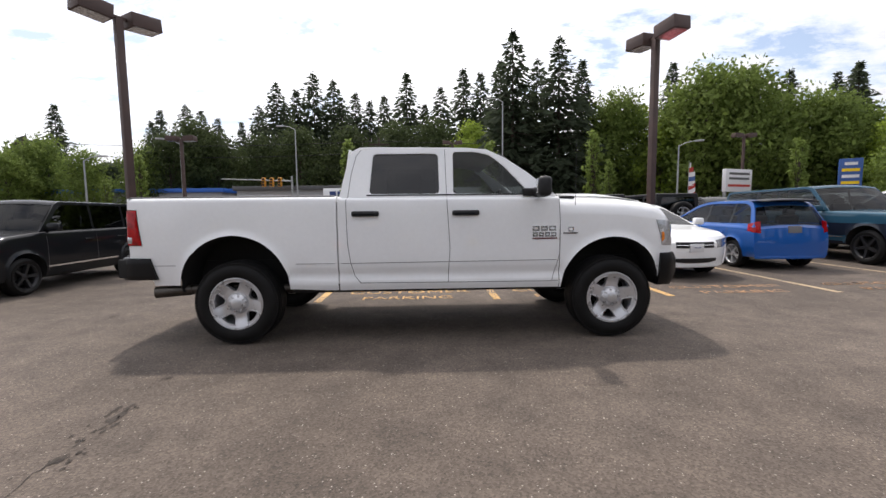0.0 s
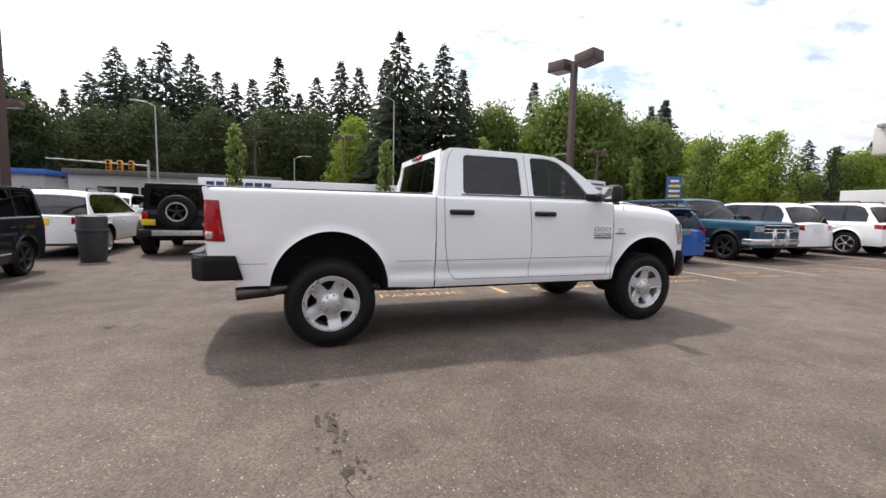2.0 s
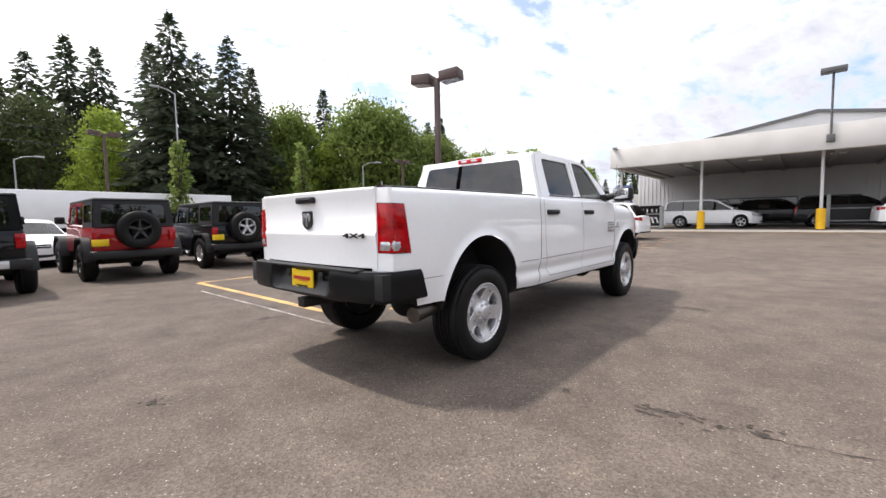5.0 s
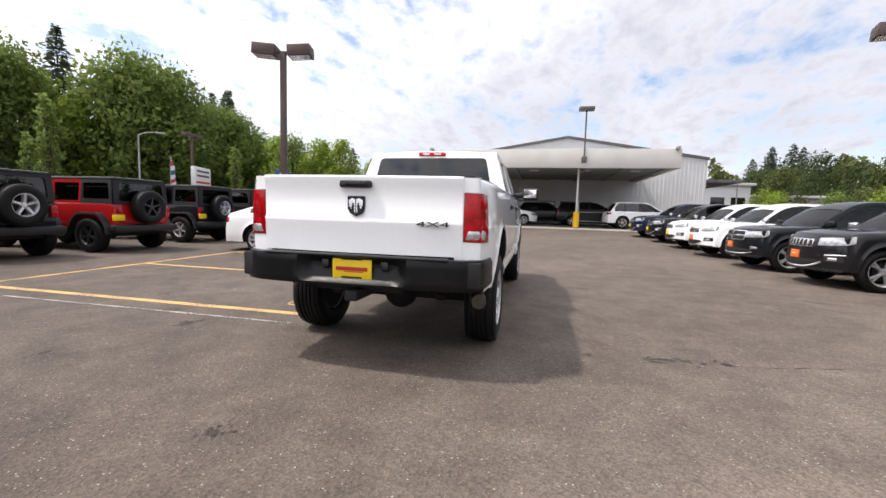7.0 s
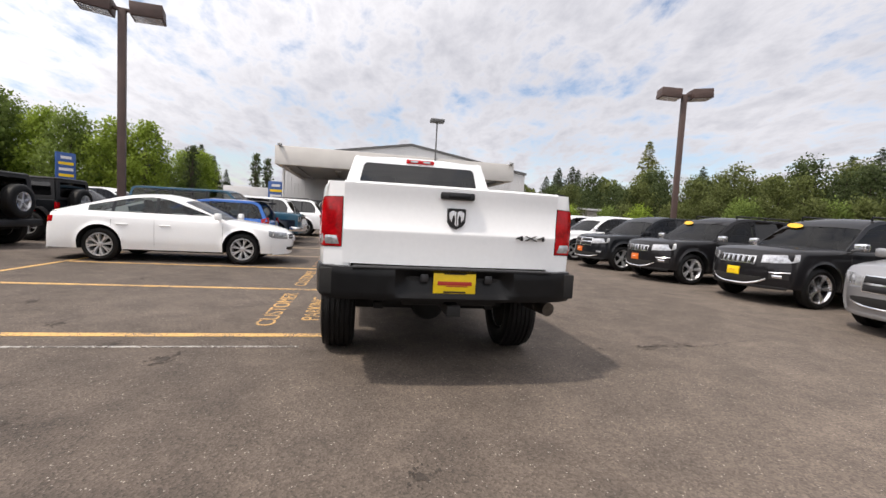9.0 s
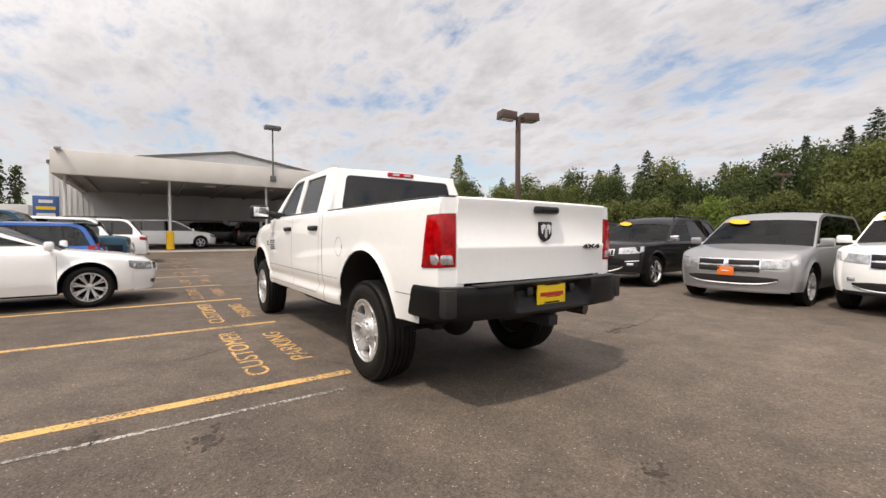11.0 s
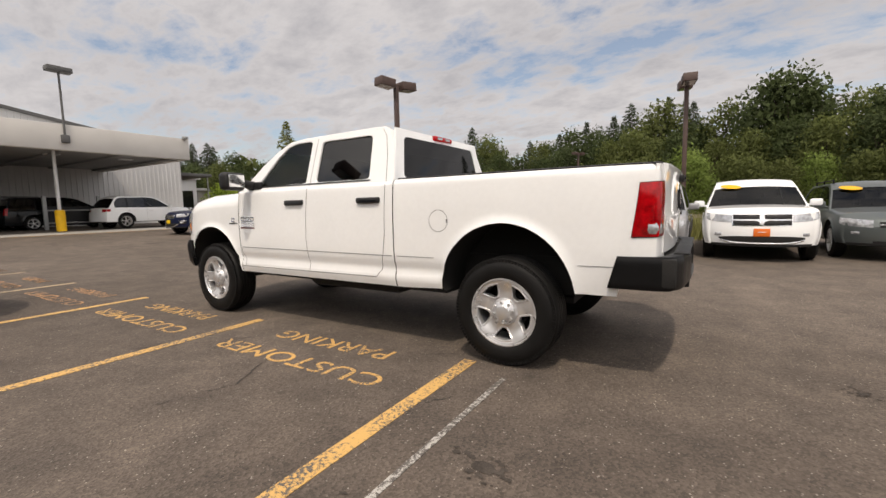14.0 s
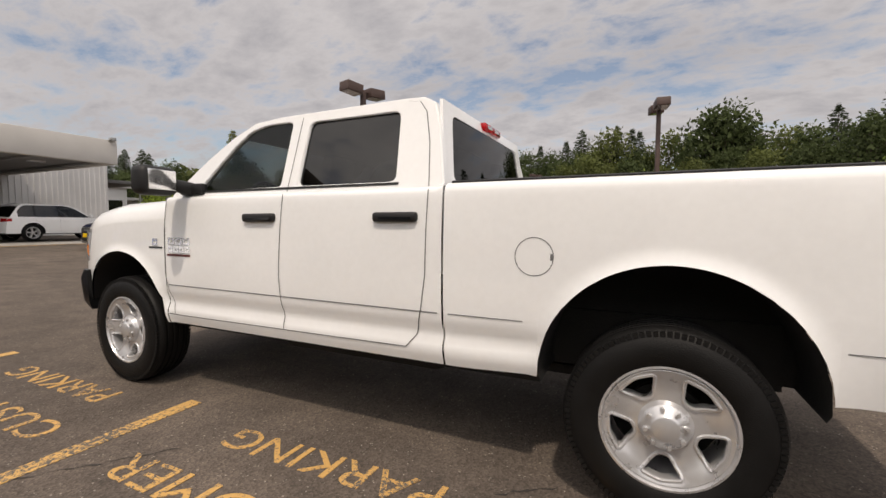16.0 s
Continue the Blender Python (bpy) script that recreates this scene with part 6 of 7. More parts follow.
# ---- dealership building with its canopy ----
def building():
    root = thing("dealership_building", pose(0, 0, 0.44), "white metal-sided workshop building with a gabled roof and a wide canopy", "building", kind="structure")
    X, Y0, Y1, RIDGE = 33.0, -9.3, 12.9, 1.8
    bm = bmesh.new()
    prof = [(Y0, 0), (Y1, 0), (Y1, 5.65), (RIDGE, 7.45), (Y0, 5.65)]
    rings = [[(x, y, z) for y, z in prof] for x in (X, X + 45)]
    strip(bm, rings, close=True, caps=True)
    bmesh.ops.recalc_face_normals(bm, faces=bm.faces)
    w = part("wall", bm, WALLPAINT, root)
    for k in range(74):
        y = Y0 + 0.15 + k * 0.3
        top = 5.65 + (7.45 - 5.65) * (1 - abs(y - RIDGE) / (RIDGE - Y0 if y < RIDGE else Y1 - RIDGE))
        bm = bmesh.new()
        box(bm, (X - 0.035, y - 0.04, 0.02), (X + 0.004, y + 0.04, top - 0.06))
        part("siding_rib", bm, WALLPAINT, w)
    for k in range(20):
        bm = bmesh.new()
        x = X + 0.3 + k * 0.45
        box(bm, (x - 0.05, Y0 - 0.035, 0.02), (x + 0.05, Y0 + 0.004, 5.3))
        part("siding_rib", bm, WALLPAINT, w)
    for a, c in (((Y0 - 0.1, 5.67), (RIDGE, 7.52)), ((RIDGE, 7.52), (Y1 + 0.1, 5.67))):
        bm = bmesh.new()
        strip(bm, [[(x, y, z + d) for d, x in ((-0.12, X - 0.15), (0.08, X - 0.15), (0.08, X + 45), (-0.0, X + 45))] for y, z in (a, c)], close=True, caps=True)
        bmesh.ops.recalc_face_normals(bm, faces=bm.faces)
        part("roof", bm, DARKTRIM, root)
    # canopy
    bm = bmesh.new()
    box(bm, (21.6, -4.05, 3.68), (22.0, 11.3, 4.82), 0.02)
    box(bm, (22.0, -4.05, 3.68), (X - 0.04, -3.7, 4.82), 0.02)
    box(bm, (22.0, 10.95, 3.68), (X - 0.04, 11.3, 4.82), 0.02)
    can = part("canopy_fascia", bm, FASCIA, root, "pale rendered canopy band")
    bm = bmesh.new()
    box(bm, (21.98, -3.75, 3.83), (X + 0.1, 10.96, 3.95))
    for k in range(7):
        box(bm, (22.0, -3.6 + k * 2.3, 3.72), (X - 0.06, -3.4 + k * 2.3, 3.84))
    part("canopy_soffit", bm, SOFFIT, can)
    for y in (-2.2, 1.0, 4.4, 7.8):
        bm = bmesh.new()
        box(bm, (24.6, y - 0.3, 3.77), (25.0, y + 0.3, 3.825), 0.01)
        part("soffit_light", bm, WPRINT, can)
    for y in (1.6, 6.6, 10.9):
        bm = bmesh.new()
        rod(bm, (22.5, y, 0), (22.5, y, 3.84), 0.07, 0.07, 16)
        post = part("canopy_post", bm, WALLPAINT, root)
        bm = bmesh.new()
        rod(bm, (22.5, y, 0), (22.5, y, 0.95), 0.19, 0.19, 20)
        rod(bm, (22.5, y, 0.95), (22.5, y, 1.0), 0.19, 0.14, 20)
        part("post_sleeve", bm, YBOLLARD, post, "yellow impact sleeve")
    for y0, y1 in ((-0.5, 2.2), (2.6, 10.6)):
        bm = bmesh.new()
        box(bm, (X - 0.07, y0, 0.1), (X - 0.03, y1, 1.95))
        win = part("window", bm, DARKTRIM, root)
        n = max(1, int((y1 - y0) / 1.4))
        for k in range(n):
            bm = bmesh.new()
            a = y0 + 0.05 + (y1 - y0 - 0.05) * k / n
            box(bm, (X - 0.085, a, 0.2), (X - 0.075, a + (y1 - y0 - 0.05) / n - 0.05, 1.87))
            part("pane", bm, SHOPGLASS, win)
    bm = bmesh.new()
    rod(bm, (21.55, 1.4, 4.2), (21.55, 1.4, 7.1), 0.045)
    box(bm, (21.45, 1.25, 4.0), (21.6, 1.55, 4.35), 0.02)
    ml = part("roof_mast", bm, DARKTRIM, root)
    bm = bmesh.new()
    box(bm, (21.3, 0.95, 7.08), (21.8, 1.85, 7.3), 0.03)
    part("flood_light", bm, DARKTRIM, ml)
    for y in (-3.8, 11.0):
        bm = bmesh.new()
        box(bm, (21.35, y - 0.12, 4.78), (21.6, y + 0.12, 4.93), 0.03)
        part("corner_light", bm, GALV, root)
    bm = bmesh.new()
    strip(bm, [[(x, y, rise(x) + 0.012) for x in (21.2, 22, 22.9)] for y in (-5.0, 12.5)])
    bmesh.ops.recalc_face_normals(bm, faces=bm.faces)
    tagged(part("canopy_floor", bm, CONCRETE), "pale concrete apron under the canopy", "pavement", kind="structure")
    painted("red_kerb_line", (21.0, -4.5), (21.18, 12.0), YELLOW_LINE, "worn painted line before the canopy")


# grey below the fascia's tone: the underside's shade is put into the colour
SOFFIT = mat("shaded_soffit", (0.3, 0.3, 0.3), 0.85, 0, 0.12, 0.8, 40, 0.1)
SHOPGLASS = mat("shop_glass", (0.008, 0.009, 0.01), 0.06, 0, 0.1, coat=1.0, rvar=0.03)
building()


def fence():
    root = thing("rail_gate", pose(25.7, 0.1, rise(25.7)), "grey steel gate between white posts with black mesh", "gate")
    for y in (-1.15, 1.15):
        bm = bmesh.new()
        box(bm, (-0.08, y - 0.08, 0), (0.08, y + 0.08, 1.75), 0.01)
        part("post", bm, GALV, root)
    for z in (0.35, 1.0):
        bm = bmesh.new()
        rod(bm, (0, -1.15, z), (0, 1.15, z), 0.035)
        part("rail", bm, GALV, root)
    bm = bmesh.new()
    box(bm, (0.05, -1.08, 0.2), (0.08, 1.08, 1.2))
    part("mesh_screen", bm, PLASTIC, root)


fence()


def totem(x, y, turn, up=0.0):
    root = thing("blue_sign", spot(x, y, turn) @ pose(0, 0, up), "tall blue sign panel with pale lines of lettering", "sign")
    bm = bmesh.new()
    box(bm, (-0.06, -0.55, 0.6), (0.06, 0.55, 3.0), 0.01)
    part("panel", bm, SIGNBLUE, root)
    for k, (w, mt) in enumerate(((0.3, WPRINT), (0.42, YPLATE), (0.4, WPRINT), (0.42, YPLATE), (0.36, WPRINT))):
        bm = bmesh.new()
        box(bm, (-0.068, -w, 2.6 - k * 0.38), (-0.062, w, 2.78 - k * 0.38))
        part("text_bar", bm, mt, root)
    bm = bmesh.new()
    box(bm, (-0.05, -0.05, -up), (0.05, 0.05, 0.6))
    part("post", bm, GALV, root)


totem(27.5, 12.3, 0)
totem(25.8, 24.9, 60, 0.8)

bm = bmesh.new()
box(bm, (31, 13.6, 0), (44, 17.0, 3.1), 0.02)
tagged(part("annex_building", bm, WALLPAINT), "low white annex beside the workshop", "building", kind="structure")


def side_eave():
    root = thing("side_canopy", pose(0, 0, 0), "dark flat canopy on the workshop's side wall", "canopy", kind="structure")
    bm = bmesh.new()
    box(bm, (33.6, -12.2, 4.2), (43.0, -9.36, 4.45), 0.02)
    part("roof", bm, DARKTRIM, root)
    for x in (34.0, 42.6):
        bm = bmesh.new()
        rod(bm, (x, -12.0, 0), (x, -12.0, 4.25), 0.05)
        part("post", bm, GALV, root)


side_eave()


def display_rack():
    root = thing("display_rack", pose(24.7, 10.0, rise(24.7)), "low black display rack with dark tyres and white stripes", "rack")
    bm = bmesh.new()
    box(bm, (-0.04, -0.85, 0.12), (0.04, 0.85, 0.82), 0.01)
    part("panel", bm, PLASTIC, root)
    for z in (0.08, 0.88):
        bm = bmesh.new()
        rod(bm, (-0.06, -0.92, z), (-0.06, 0.92, z), 0.035)
        part("rail", bm, GALV, root)
    for y in (-0.9, 0.9):
        bm = bmesh.new()
        box(bm, (-0.09, y - 0.04, 0), (0.03, y + 0.04, 0.95), 0.008)
        part("post", bm, GALV, root)
    for k in range(3):
        bm = bmesh.new()
        m = Matrix.Translation((-0.045, -0.62 + k * 0.26, 0.5)) @ Matrix.Rotation(radians(-18), 4, "X")
        box(bm, (-0.004, -0.05, -0.2), (0.002, 0.05, 0.2), 0, m)
        box(bm, (-0.004, -0.02, 0.14), (0.002, 0.14, 0.2), 0, m)
        part("stripe", bm, WPRINT, root, "white printed stripe")
    for k in range(6):
        bm = bmesh.new()
        m = Matrix.Translation((0.12, -0.68 + k * 0.27, 1.1)) @ Matrix.Rotation(radians(90 + 6 * (k % 3)), 4, "Z")
        lathe(bm, [(0.2, -0.1), (0.3, -0.11), (0.33, -0.07), (0.33, 0.07), (0.3, 0.11), (0.2, 0.1), (0.2, -0.1)], 24, m)
        part("tyre", bm, TYRE, root, "dark rubber tyre")


display_rack()


def guard_post(x, y):
    root = thing("guard_post", pose(x, y, rise(x)), "grey concrete-filled steel guard post", "bollard")
    bm = bmesh.new()
    rod(bm, (0, 0, 0), (0, 0, 1.3), 0.12, 0.12, 20)
    part("pipe", bm, GALV, root)
    bm = bmesh.new()
    rod(bm, (0, 0, 1.3), (0, 0, 1.37), 0.12, 0.04, 20)
    part("cap", bm, CONCRETE, root)


guard_post(24.0, 8.95)


def low_shed(x0, y0, x1, y1, h, wall, label):
    root = thing("low_shed", pose(0, 0, 0), label, "building", kind="structure")
    bm = bmesh.new()
    box(bm, (x0, y0, 0), (x1, y1, h), 0.02)
    part("wall", bm, wall, root)
    bm = bmesh.new()
    box(bm, (x0 - 0.4, y0 - 0.4, h), (x1 + 0.4, y1 + 0.4, h + 0.3), 0.02)
    part("roof", bm, WALLPAINT, root)
    for k in range(int((y1 - y0) / 2.2)):
        bm = bmesh.new()
        box(bm, (x0 - 0.05, y0 + 0.5 + k * 2.2, 0.9), (x0 + 0.02, y0 + 2.0 + k * 2.2, h - 1.4))
        part("window", bm, SHOPGLASS, root)


low_shed(51, -20.2, 63, -12, 5.2, WALLPAINT, "low white metal building behind the workshop")
low_shed(52, -28.6, 61, -20.8, 3.9, CONCRETE, "low shed with a white roof behind the workshop")


def trash_bin():
    root = thing("trash_bin", pose(-6.24, 11.65, 0), "dark grey plastic trash bin with a ribbed collar", "bin")
    bm = bmesh.new()
    lathe(bm, [(0.0, 0.01), (0.22, 0.0), (0.235, 0.02), (0.28, 0.66), (0.3, 0.68), (0.3, 0.72), (0.275, 0.73), (0.27, 0.7), (0.23, 0.05), (0, 0.05)], 28, Matrix.Rotation(math.pi / 2, 4, "X"))
    part("barrel", bm, BIN, root)
    bm = bmesh.new()
    lathe(bm, [(0.285, 0.72), (0.28, 1.0), (0.24, 1.03), (0.0, 1.04)], 28, Matrix.Rotation(math.pi / 2, 4, "X"))
    part("lid", bm, BIN, root)


trash_bin()


# ---- beyond the car park ----
def far_building(name, lo, hi, wall, band, label, windows=0):
    root = thing(name, pose(0, 0, 0), label, "building", kind="structure")
    bm = bmesh.new()
    box(bm, lo, hi, 0.03)
    part("wall", bm, wall, root)
    bm = bmesh.new()
    box(bm, (lo[0] - 0.3, lo[1] - 0.3, hi[2] - 0.05), (hi[0] + 0.3, hi[1] + 0.3, hi[2] + 0.4), 0.03)
    part("roof", bm, band, root)
    for k in range(windows):
        bm = bmesh.new()
        x = lo[0] + 2 + k * 1.6
        box(bm, (x, lo[1] - 0.04, 1.2), (x + 1.4, lo[1] + 0.05, 2.7))
        part("window", bm, SHOPGLASS, root)
    return root


far_building("far_shop", (-48, 48, 0), (-22.5, 53, 3.7), GREYWALL, BLUEROOF, "low shop with a bright blue roof band", 4)
far_building("far_shop", (-19.6, 45, 0), (-3.0, 49, 3.7), GREYWALL, DARKTRIM, "low grey shop with dark windows across the road", 3)
far_building("far_house", (60, 70, 0), (85, 80, 3.5), CONCRETE, DARKTRIM, "low brown building under the trees", 5)


def trailer():
    root = thing("box_trailer", pose(-1.0, 35.0, 0), "long white box trailer with dark blue lettering", "trailer")
    bm = bmesh.new()
    box(bm, (-7.0, -1.25, 1.1), (9.5, 1.25, 3.2), 0.03)
    part("box", bm, WHITE, root)
    bm = bmesh.new()
    for k in range(7):
        box(bm, (-6.5 + k * 0.62, -1.262, 2.55), (-6.5 + k * 0.62 + 0.5, -1.252, 2.95))
    part("lettering_block", bm, BPRINT, root)
    bm = bmesh.new()
    box(bm, (-6.8, -1.0, 0.6), (9.3, 1.0, 1.1))
    part("frame", bm, UNDER, root)
    put_wheels(root, (-5.5, -4.3), 1.0, 0.5, 0.3, 0.28, 5, "plain", ALLOY, "trailer")


trailer()


def sign_board():
    root = thing("sign_board", pose(22.6, 30.0, 0, 0, 0, 20), "white sign board with red and dark lines", "sign")
    bm = bmesh.new()
    box(bm, (-1.4, -0.15, 2.5), (1.4, 0.15, 4.1), 0.02)
    part("panel", bm, WPRINT, root)
    for z, w, mt in ((3.7, 1.1, DARKTRIM), (3.35, 1.1, DARKTRIM), (2.85, 1.2, RPRINT)):
        bm = bmesh.new()
        box(bm, (-w, -0.16, z), (w, -0.152, z + 0.16))
        part("text_bar", bm, mt, root)
    for s in (-1, 1):
        bm = bmesh.new()
        box(bm, (s * 1.3 - 0.08, -0.08, 0), (s * 1.3 + 0.08, 0.08, 2.5))
        part("post", bm, GALV, root)


sign_board()


def feather(x, y, turn):
    root = thing("feather_flag", pose(x, y, 0, 0, 0, turn), "tall feather flag with red, white and blue bands", "flag")
    bm = bmesh.new()
    rod(bm, (0, 0, 0), (0, 0, 4.4), 0.03, 0.012)
    part("pole", bm, GALV, root)
    for k in range(10):
        z0, z1 = 1.3 + k * 0.3, 1.6 + k * 0.3
        w = 0.62 * (1 if k < 8 else 0.75 if k == 8 else 0.4)
        bm = bmesh.new()
        strip(bm, [[(0.01 + f * w, 0.05 * math.sin(3 * f + z), z + 0.25 * f * (1 if k < 5 else 0.4)) for f in (0, 0.25, 0.5, 0.75, 1)] for z in (z0, z1)])
        part("band", bm, (RPRINT, WPRINT, SIGNBLUE if k > 4 else RPRINT, WPRINT)[k % 4], root)


feather(17.6, 27.8, 20)


def signals():
    root = thing("traffic_lights", pose(-13.4, 43.5, 0), "three yellow traffic lights on a long mast arm", "traffic light")
    bm = bmesh.new()
    rod(bm, (0, 0, 0), (0, 0, 5.0), 0.13, 0.1)
    part("pole", bm, GALV, root)
    bm = bmesh.new()
    rod(bm, (0, 0, 4.5), (-7, 0, 4.75), 0.08, 0.05)
    part("mast_arm", bm, GALV, root)
    for x in (-1.2, -2.0, -2.8):
        bm = bmesh.new()
        box(bm, (x - 0.17, -0.2, 3.95), (x + 0.17, 0.2, 4.85), 0.04)
        h = part("signal_head", bm, SIGNAL, root)
        bm = bmesh.new()
        for z in (4.12, 4.4, 4.68):
            rod(bm, (x, -0.24, z), (x, -0.2, z), 0.12, 0.12)
        part("lamp", bm, PLASTIC, h)


signals()


# wires across the far road
def wire(a, c, sag):
    bm = bmesh.new()
    pts = [Vector(a).lerp(Vector(c), k / 12) - Vector((0, 0, sag * 4 * (k / 12) * (1 - k / 12))) for k in range(13)]
    strip(bm, [[p + Vector((0, 0.03 * math.cos(k * 1.2566), 0.03 * math.sin(k * 1.2566))) for k in range(5)] for p in pts], close=True, caps=True)
    bmesh.ops.recalc_face_normals(bm, faces=bm.faces)
    tagged(part("power_line", bm, PLASTIC), "dark overhead power line", "cable", "power lines")


def wood_pole(x, y, h):
    root = thing("utility_pole", pose(x, y, 0), "grey wooden utility pole with a crossarm", "utility pole", "utility poles")
    bm = bmesh.new()
    rod(bm, (0, 0, 0), (0, 0, h), 0.16, 0.11)
    part("pole", bm, BARK, root)
    bm = bmesh.new()
    box(bm, (-1.2, -0.08, h - 0.9), (1.2, 0.08, h - 0.7))
    part("crossarm", bm, BARK, root)


wood_pole(-5.5, 52, 10.2)
wood_pole(-45, 50, 10.2)
wood_pole(40, 50, 10.2)
for z in (9.5, 8.2):
    wire((-45, 50, z), (-5.5, 50, z), 0.5)
    wire((-5.5, 50, z), (40, 50, z), 0.5)


# ---- trees ----
def leaf_mesh(name, centres, size, material, rng, flat=0.0, along=None, out=None):
    """Many small leaf sprays round the given places; size is one number or one for each."""
    c = np.asarray(centres)
    n = len(c)
    size = np.broadcast_to(np.asarray(size, float).reshape(-1, 1), (n, 1))
    c = c + rng.normal(0, 0.35, (n, 3)) * size
    a = rng.normal(0, 1, (n, 3))
    a[:, 2] *= 1 - flat
    if along is not None:
        a = np.asarray(along) + a * 0.3
    a /= np.linalg.norm(a, axis=1)[:, None]
    d = np.cross(a, rng.normal(0, 1, (n, 3)))
    d /= np.linalg.norm(d, axis=1)[:, None]
    if out is not None:
        out = np.asarray(out, float)
        out = out / (np.linalg.norm(out, axis=1)[:, None] + 1e-6)
        face = -np.cross(a, d)
        side = np.sign((face * out).sum(1))[:, None]
        d, face = d * side, face * side
    s = size * rng.uniform(0.5, 1.25, (n, 1))
    k = rng.uniform(0.35, 0.75, (n, 1)) * (1.0 if along is None else 0.6)
    v = np.stack([c - a * s, c + d * s * k, c + a * s, c - d * s * k], 1).reshape(-1, 3)
    f = np.arange(n * 4).reshape(-1, 4)
    me = bpy.data.meshes.new(name)
    me.from_pydata(v.tolist(), [], f.tolist())
    me.materials.append(material)
    if out is not None:
        soft = face * 0.45 + out
        soft /= np.linalg.norm(soft, axis=1)[:, None]
        me.normals_split_custom_set_from_vertices(np.repeat(soft, 4, 0).tolist())
    return me


def conifer(h, spread, seed, material, label):
    rng = np.random.default_rng(seed)
    root = thing("fir_tree", pose(0, 0, -100), label, "tree", "evergreen trees")
    bm = bmesh.new()
    rod(bm, (0, 0, 0), (0, 0, h * 0.98), h * 0.016, 0.02, 9)
    pts, along = [], []
    z = h * rng.uniform(0.05, 0.1)
    while z < h * 0.99:
        f = 1 - z / h
        n = int(7 + 3 * f)
        ph = rng.uniform(0, 6.28)
        for k in range(n):
            a = ph + 6.283 * k / n + rng.normal(0, 0.25)
            zb = max(0.5, z + rng.normal(0, h * 0.016) * min(1.0, 3 * f))
            ln = spread * min(1.0, 1.25 * f) ** 0.78 * rng.uniform(0.55, 1.1) + 0.1
            drop, ca, sa = 0.3 * ln, math.cos(a), math.sin(a)
            steps = max(2, int(ln * 1.9))
            for j in range(steps):
                q = (j + 0.8) / steps
                w = 0.13 * ln * (1.1 - q) + 0.06
                for _ in range(3):
                    side = rng.normal(0, 1)
                    pts.append((ca * ln * q - sa * side * w, sa * ln * q + ca * side * w, zb - drop * q ** 1.4 + rng.normal(0, 0.14)))
                    along.append((ca - sa * side * 0.6, sa + ca * side * 0.6, -0.35 + 0.25 * (f < 0.15)))
            if ln > 1.2 and k % 4 == 0:
                rod(bm, (0, 0, zb), (ca * ln * 0.8, sa * ln * 0.8, zb - drop * 0.7), 0.05, 0.015, 5)
        z += h * 0.03 * (0.55 + f) * rng.uniform(0.8, 1.2)
    part("trunk", bm, BARK, root)
    c = new("crown", leaf_mesh("crown", pts, 0.2 + 0.42 * np.sqrt(np.clip(1 - np.asarray(pts)[:, 2] / h, 0, 1)), material, rng, 0.5, along, np.asarray(pts) * (1, 1, 0) + np.array([0, 0, 0.9])))
    c.parent = root
    return root


def broadleaf(h, w, seed, material, label, name="broadleaf_tree", low=0.2, size=0.27, lumps=40, narrow=1.0, dense=72):
    rng = np.random.default_rng(seed)
    root = thing(name, pose(0, 0, -100), label, "tree", "leafy trees")
    bm = bmesh.new()
    rod(bm, (0, 0, 0), (0, 0, h * 0.45), h * 0.018, h * 0.012, 9)
    rod(bm, (0, 0, h * 0.45), (0.1, 0, h * 0.85), h * 0.012, 0.02, 7)
    pts, outs = [], []
    for k in range(lumps):
        f = (k + 0.5) / lumps
        z = h * (low + (1 - low) * f)
        prof = math.sin(math.pi * min(1, (0.12 + 0.86 * f)) ** 0.8) ** 0.75 if narrow == 1.0 else math.sin(math.pi * (0.1 + 0.85 * f)) ** 0.5
        a = k * 2.4 + rng.normal(0, 0.4)
        rr = w / 2 * prof * rng.uniform(0.3, 0.85)
        cx, cy = rr * math.cos(a), rr * math.sin(a)
        if k % 2 == 0:
            rod(bm, (0, 0, z * 0.62), (cx, cy, z), 0.06, 0.02, 5)
        rad = w * 0.15 * rng.uniform(0.7, 1.35)
        m = int(dense * (rad / (w * 0.15)) ** 2 * (w / 6) ** 1.5) + 20
        u = rng.normal(0, 1, (m, 3))
        u /= np.linalg.norm(u, axis=1)[:, None]
        q = u * rad * rng.uniform(0.35, 1.25, (m, 1)) * np.array([1.15, 1.15, 0.9])
        pts += (q + np.array([cx, cy, z])).tolist()
        outs += (u + 0.5 * np.array([cx, cy, z - h * 0.55]) / (w * 0.5)).tolist()
    part("trunk", bm, BARK, root)
    c = new("crown", leaf_mesh("crown", pts, size, material, rng, out=outs))
    c.parent = root
    return root


def plant(kinds, spots):
    for x, y, h, k in spots:
        base, h0 = kinds[k % len(kinds)]
        s = h / h0
        o = copy_thing(base, pose(x, y, -0.1, 0, 0, (x * 37 + y * 17) % 360))
        o.scale = (s * (0.92 + 0.02 * (k % 7)), s * (0.92 + 0.02 * (k % 5)), s)


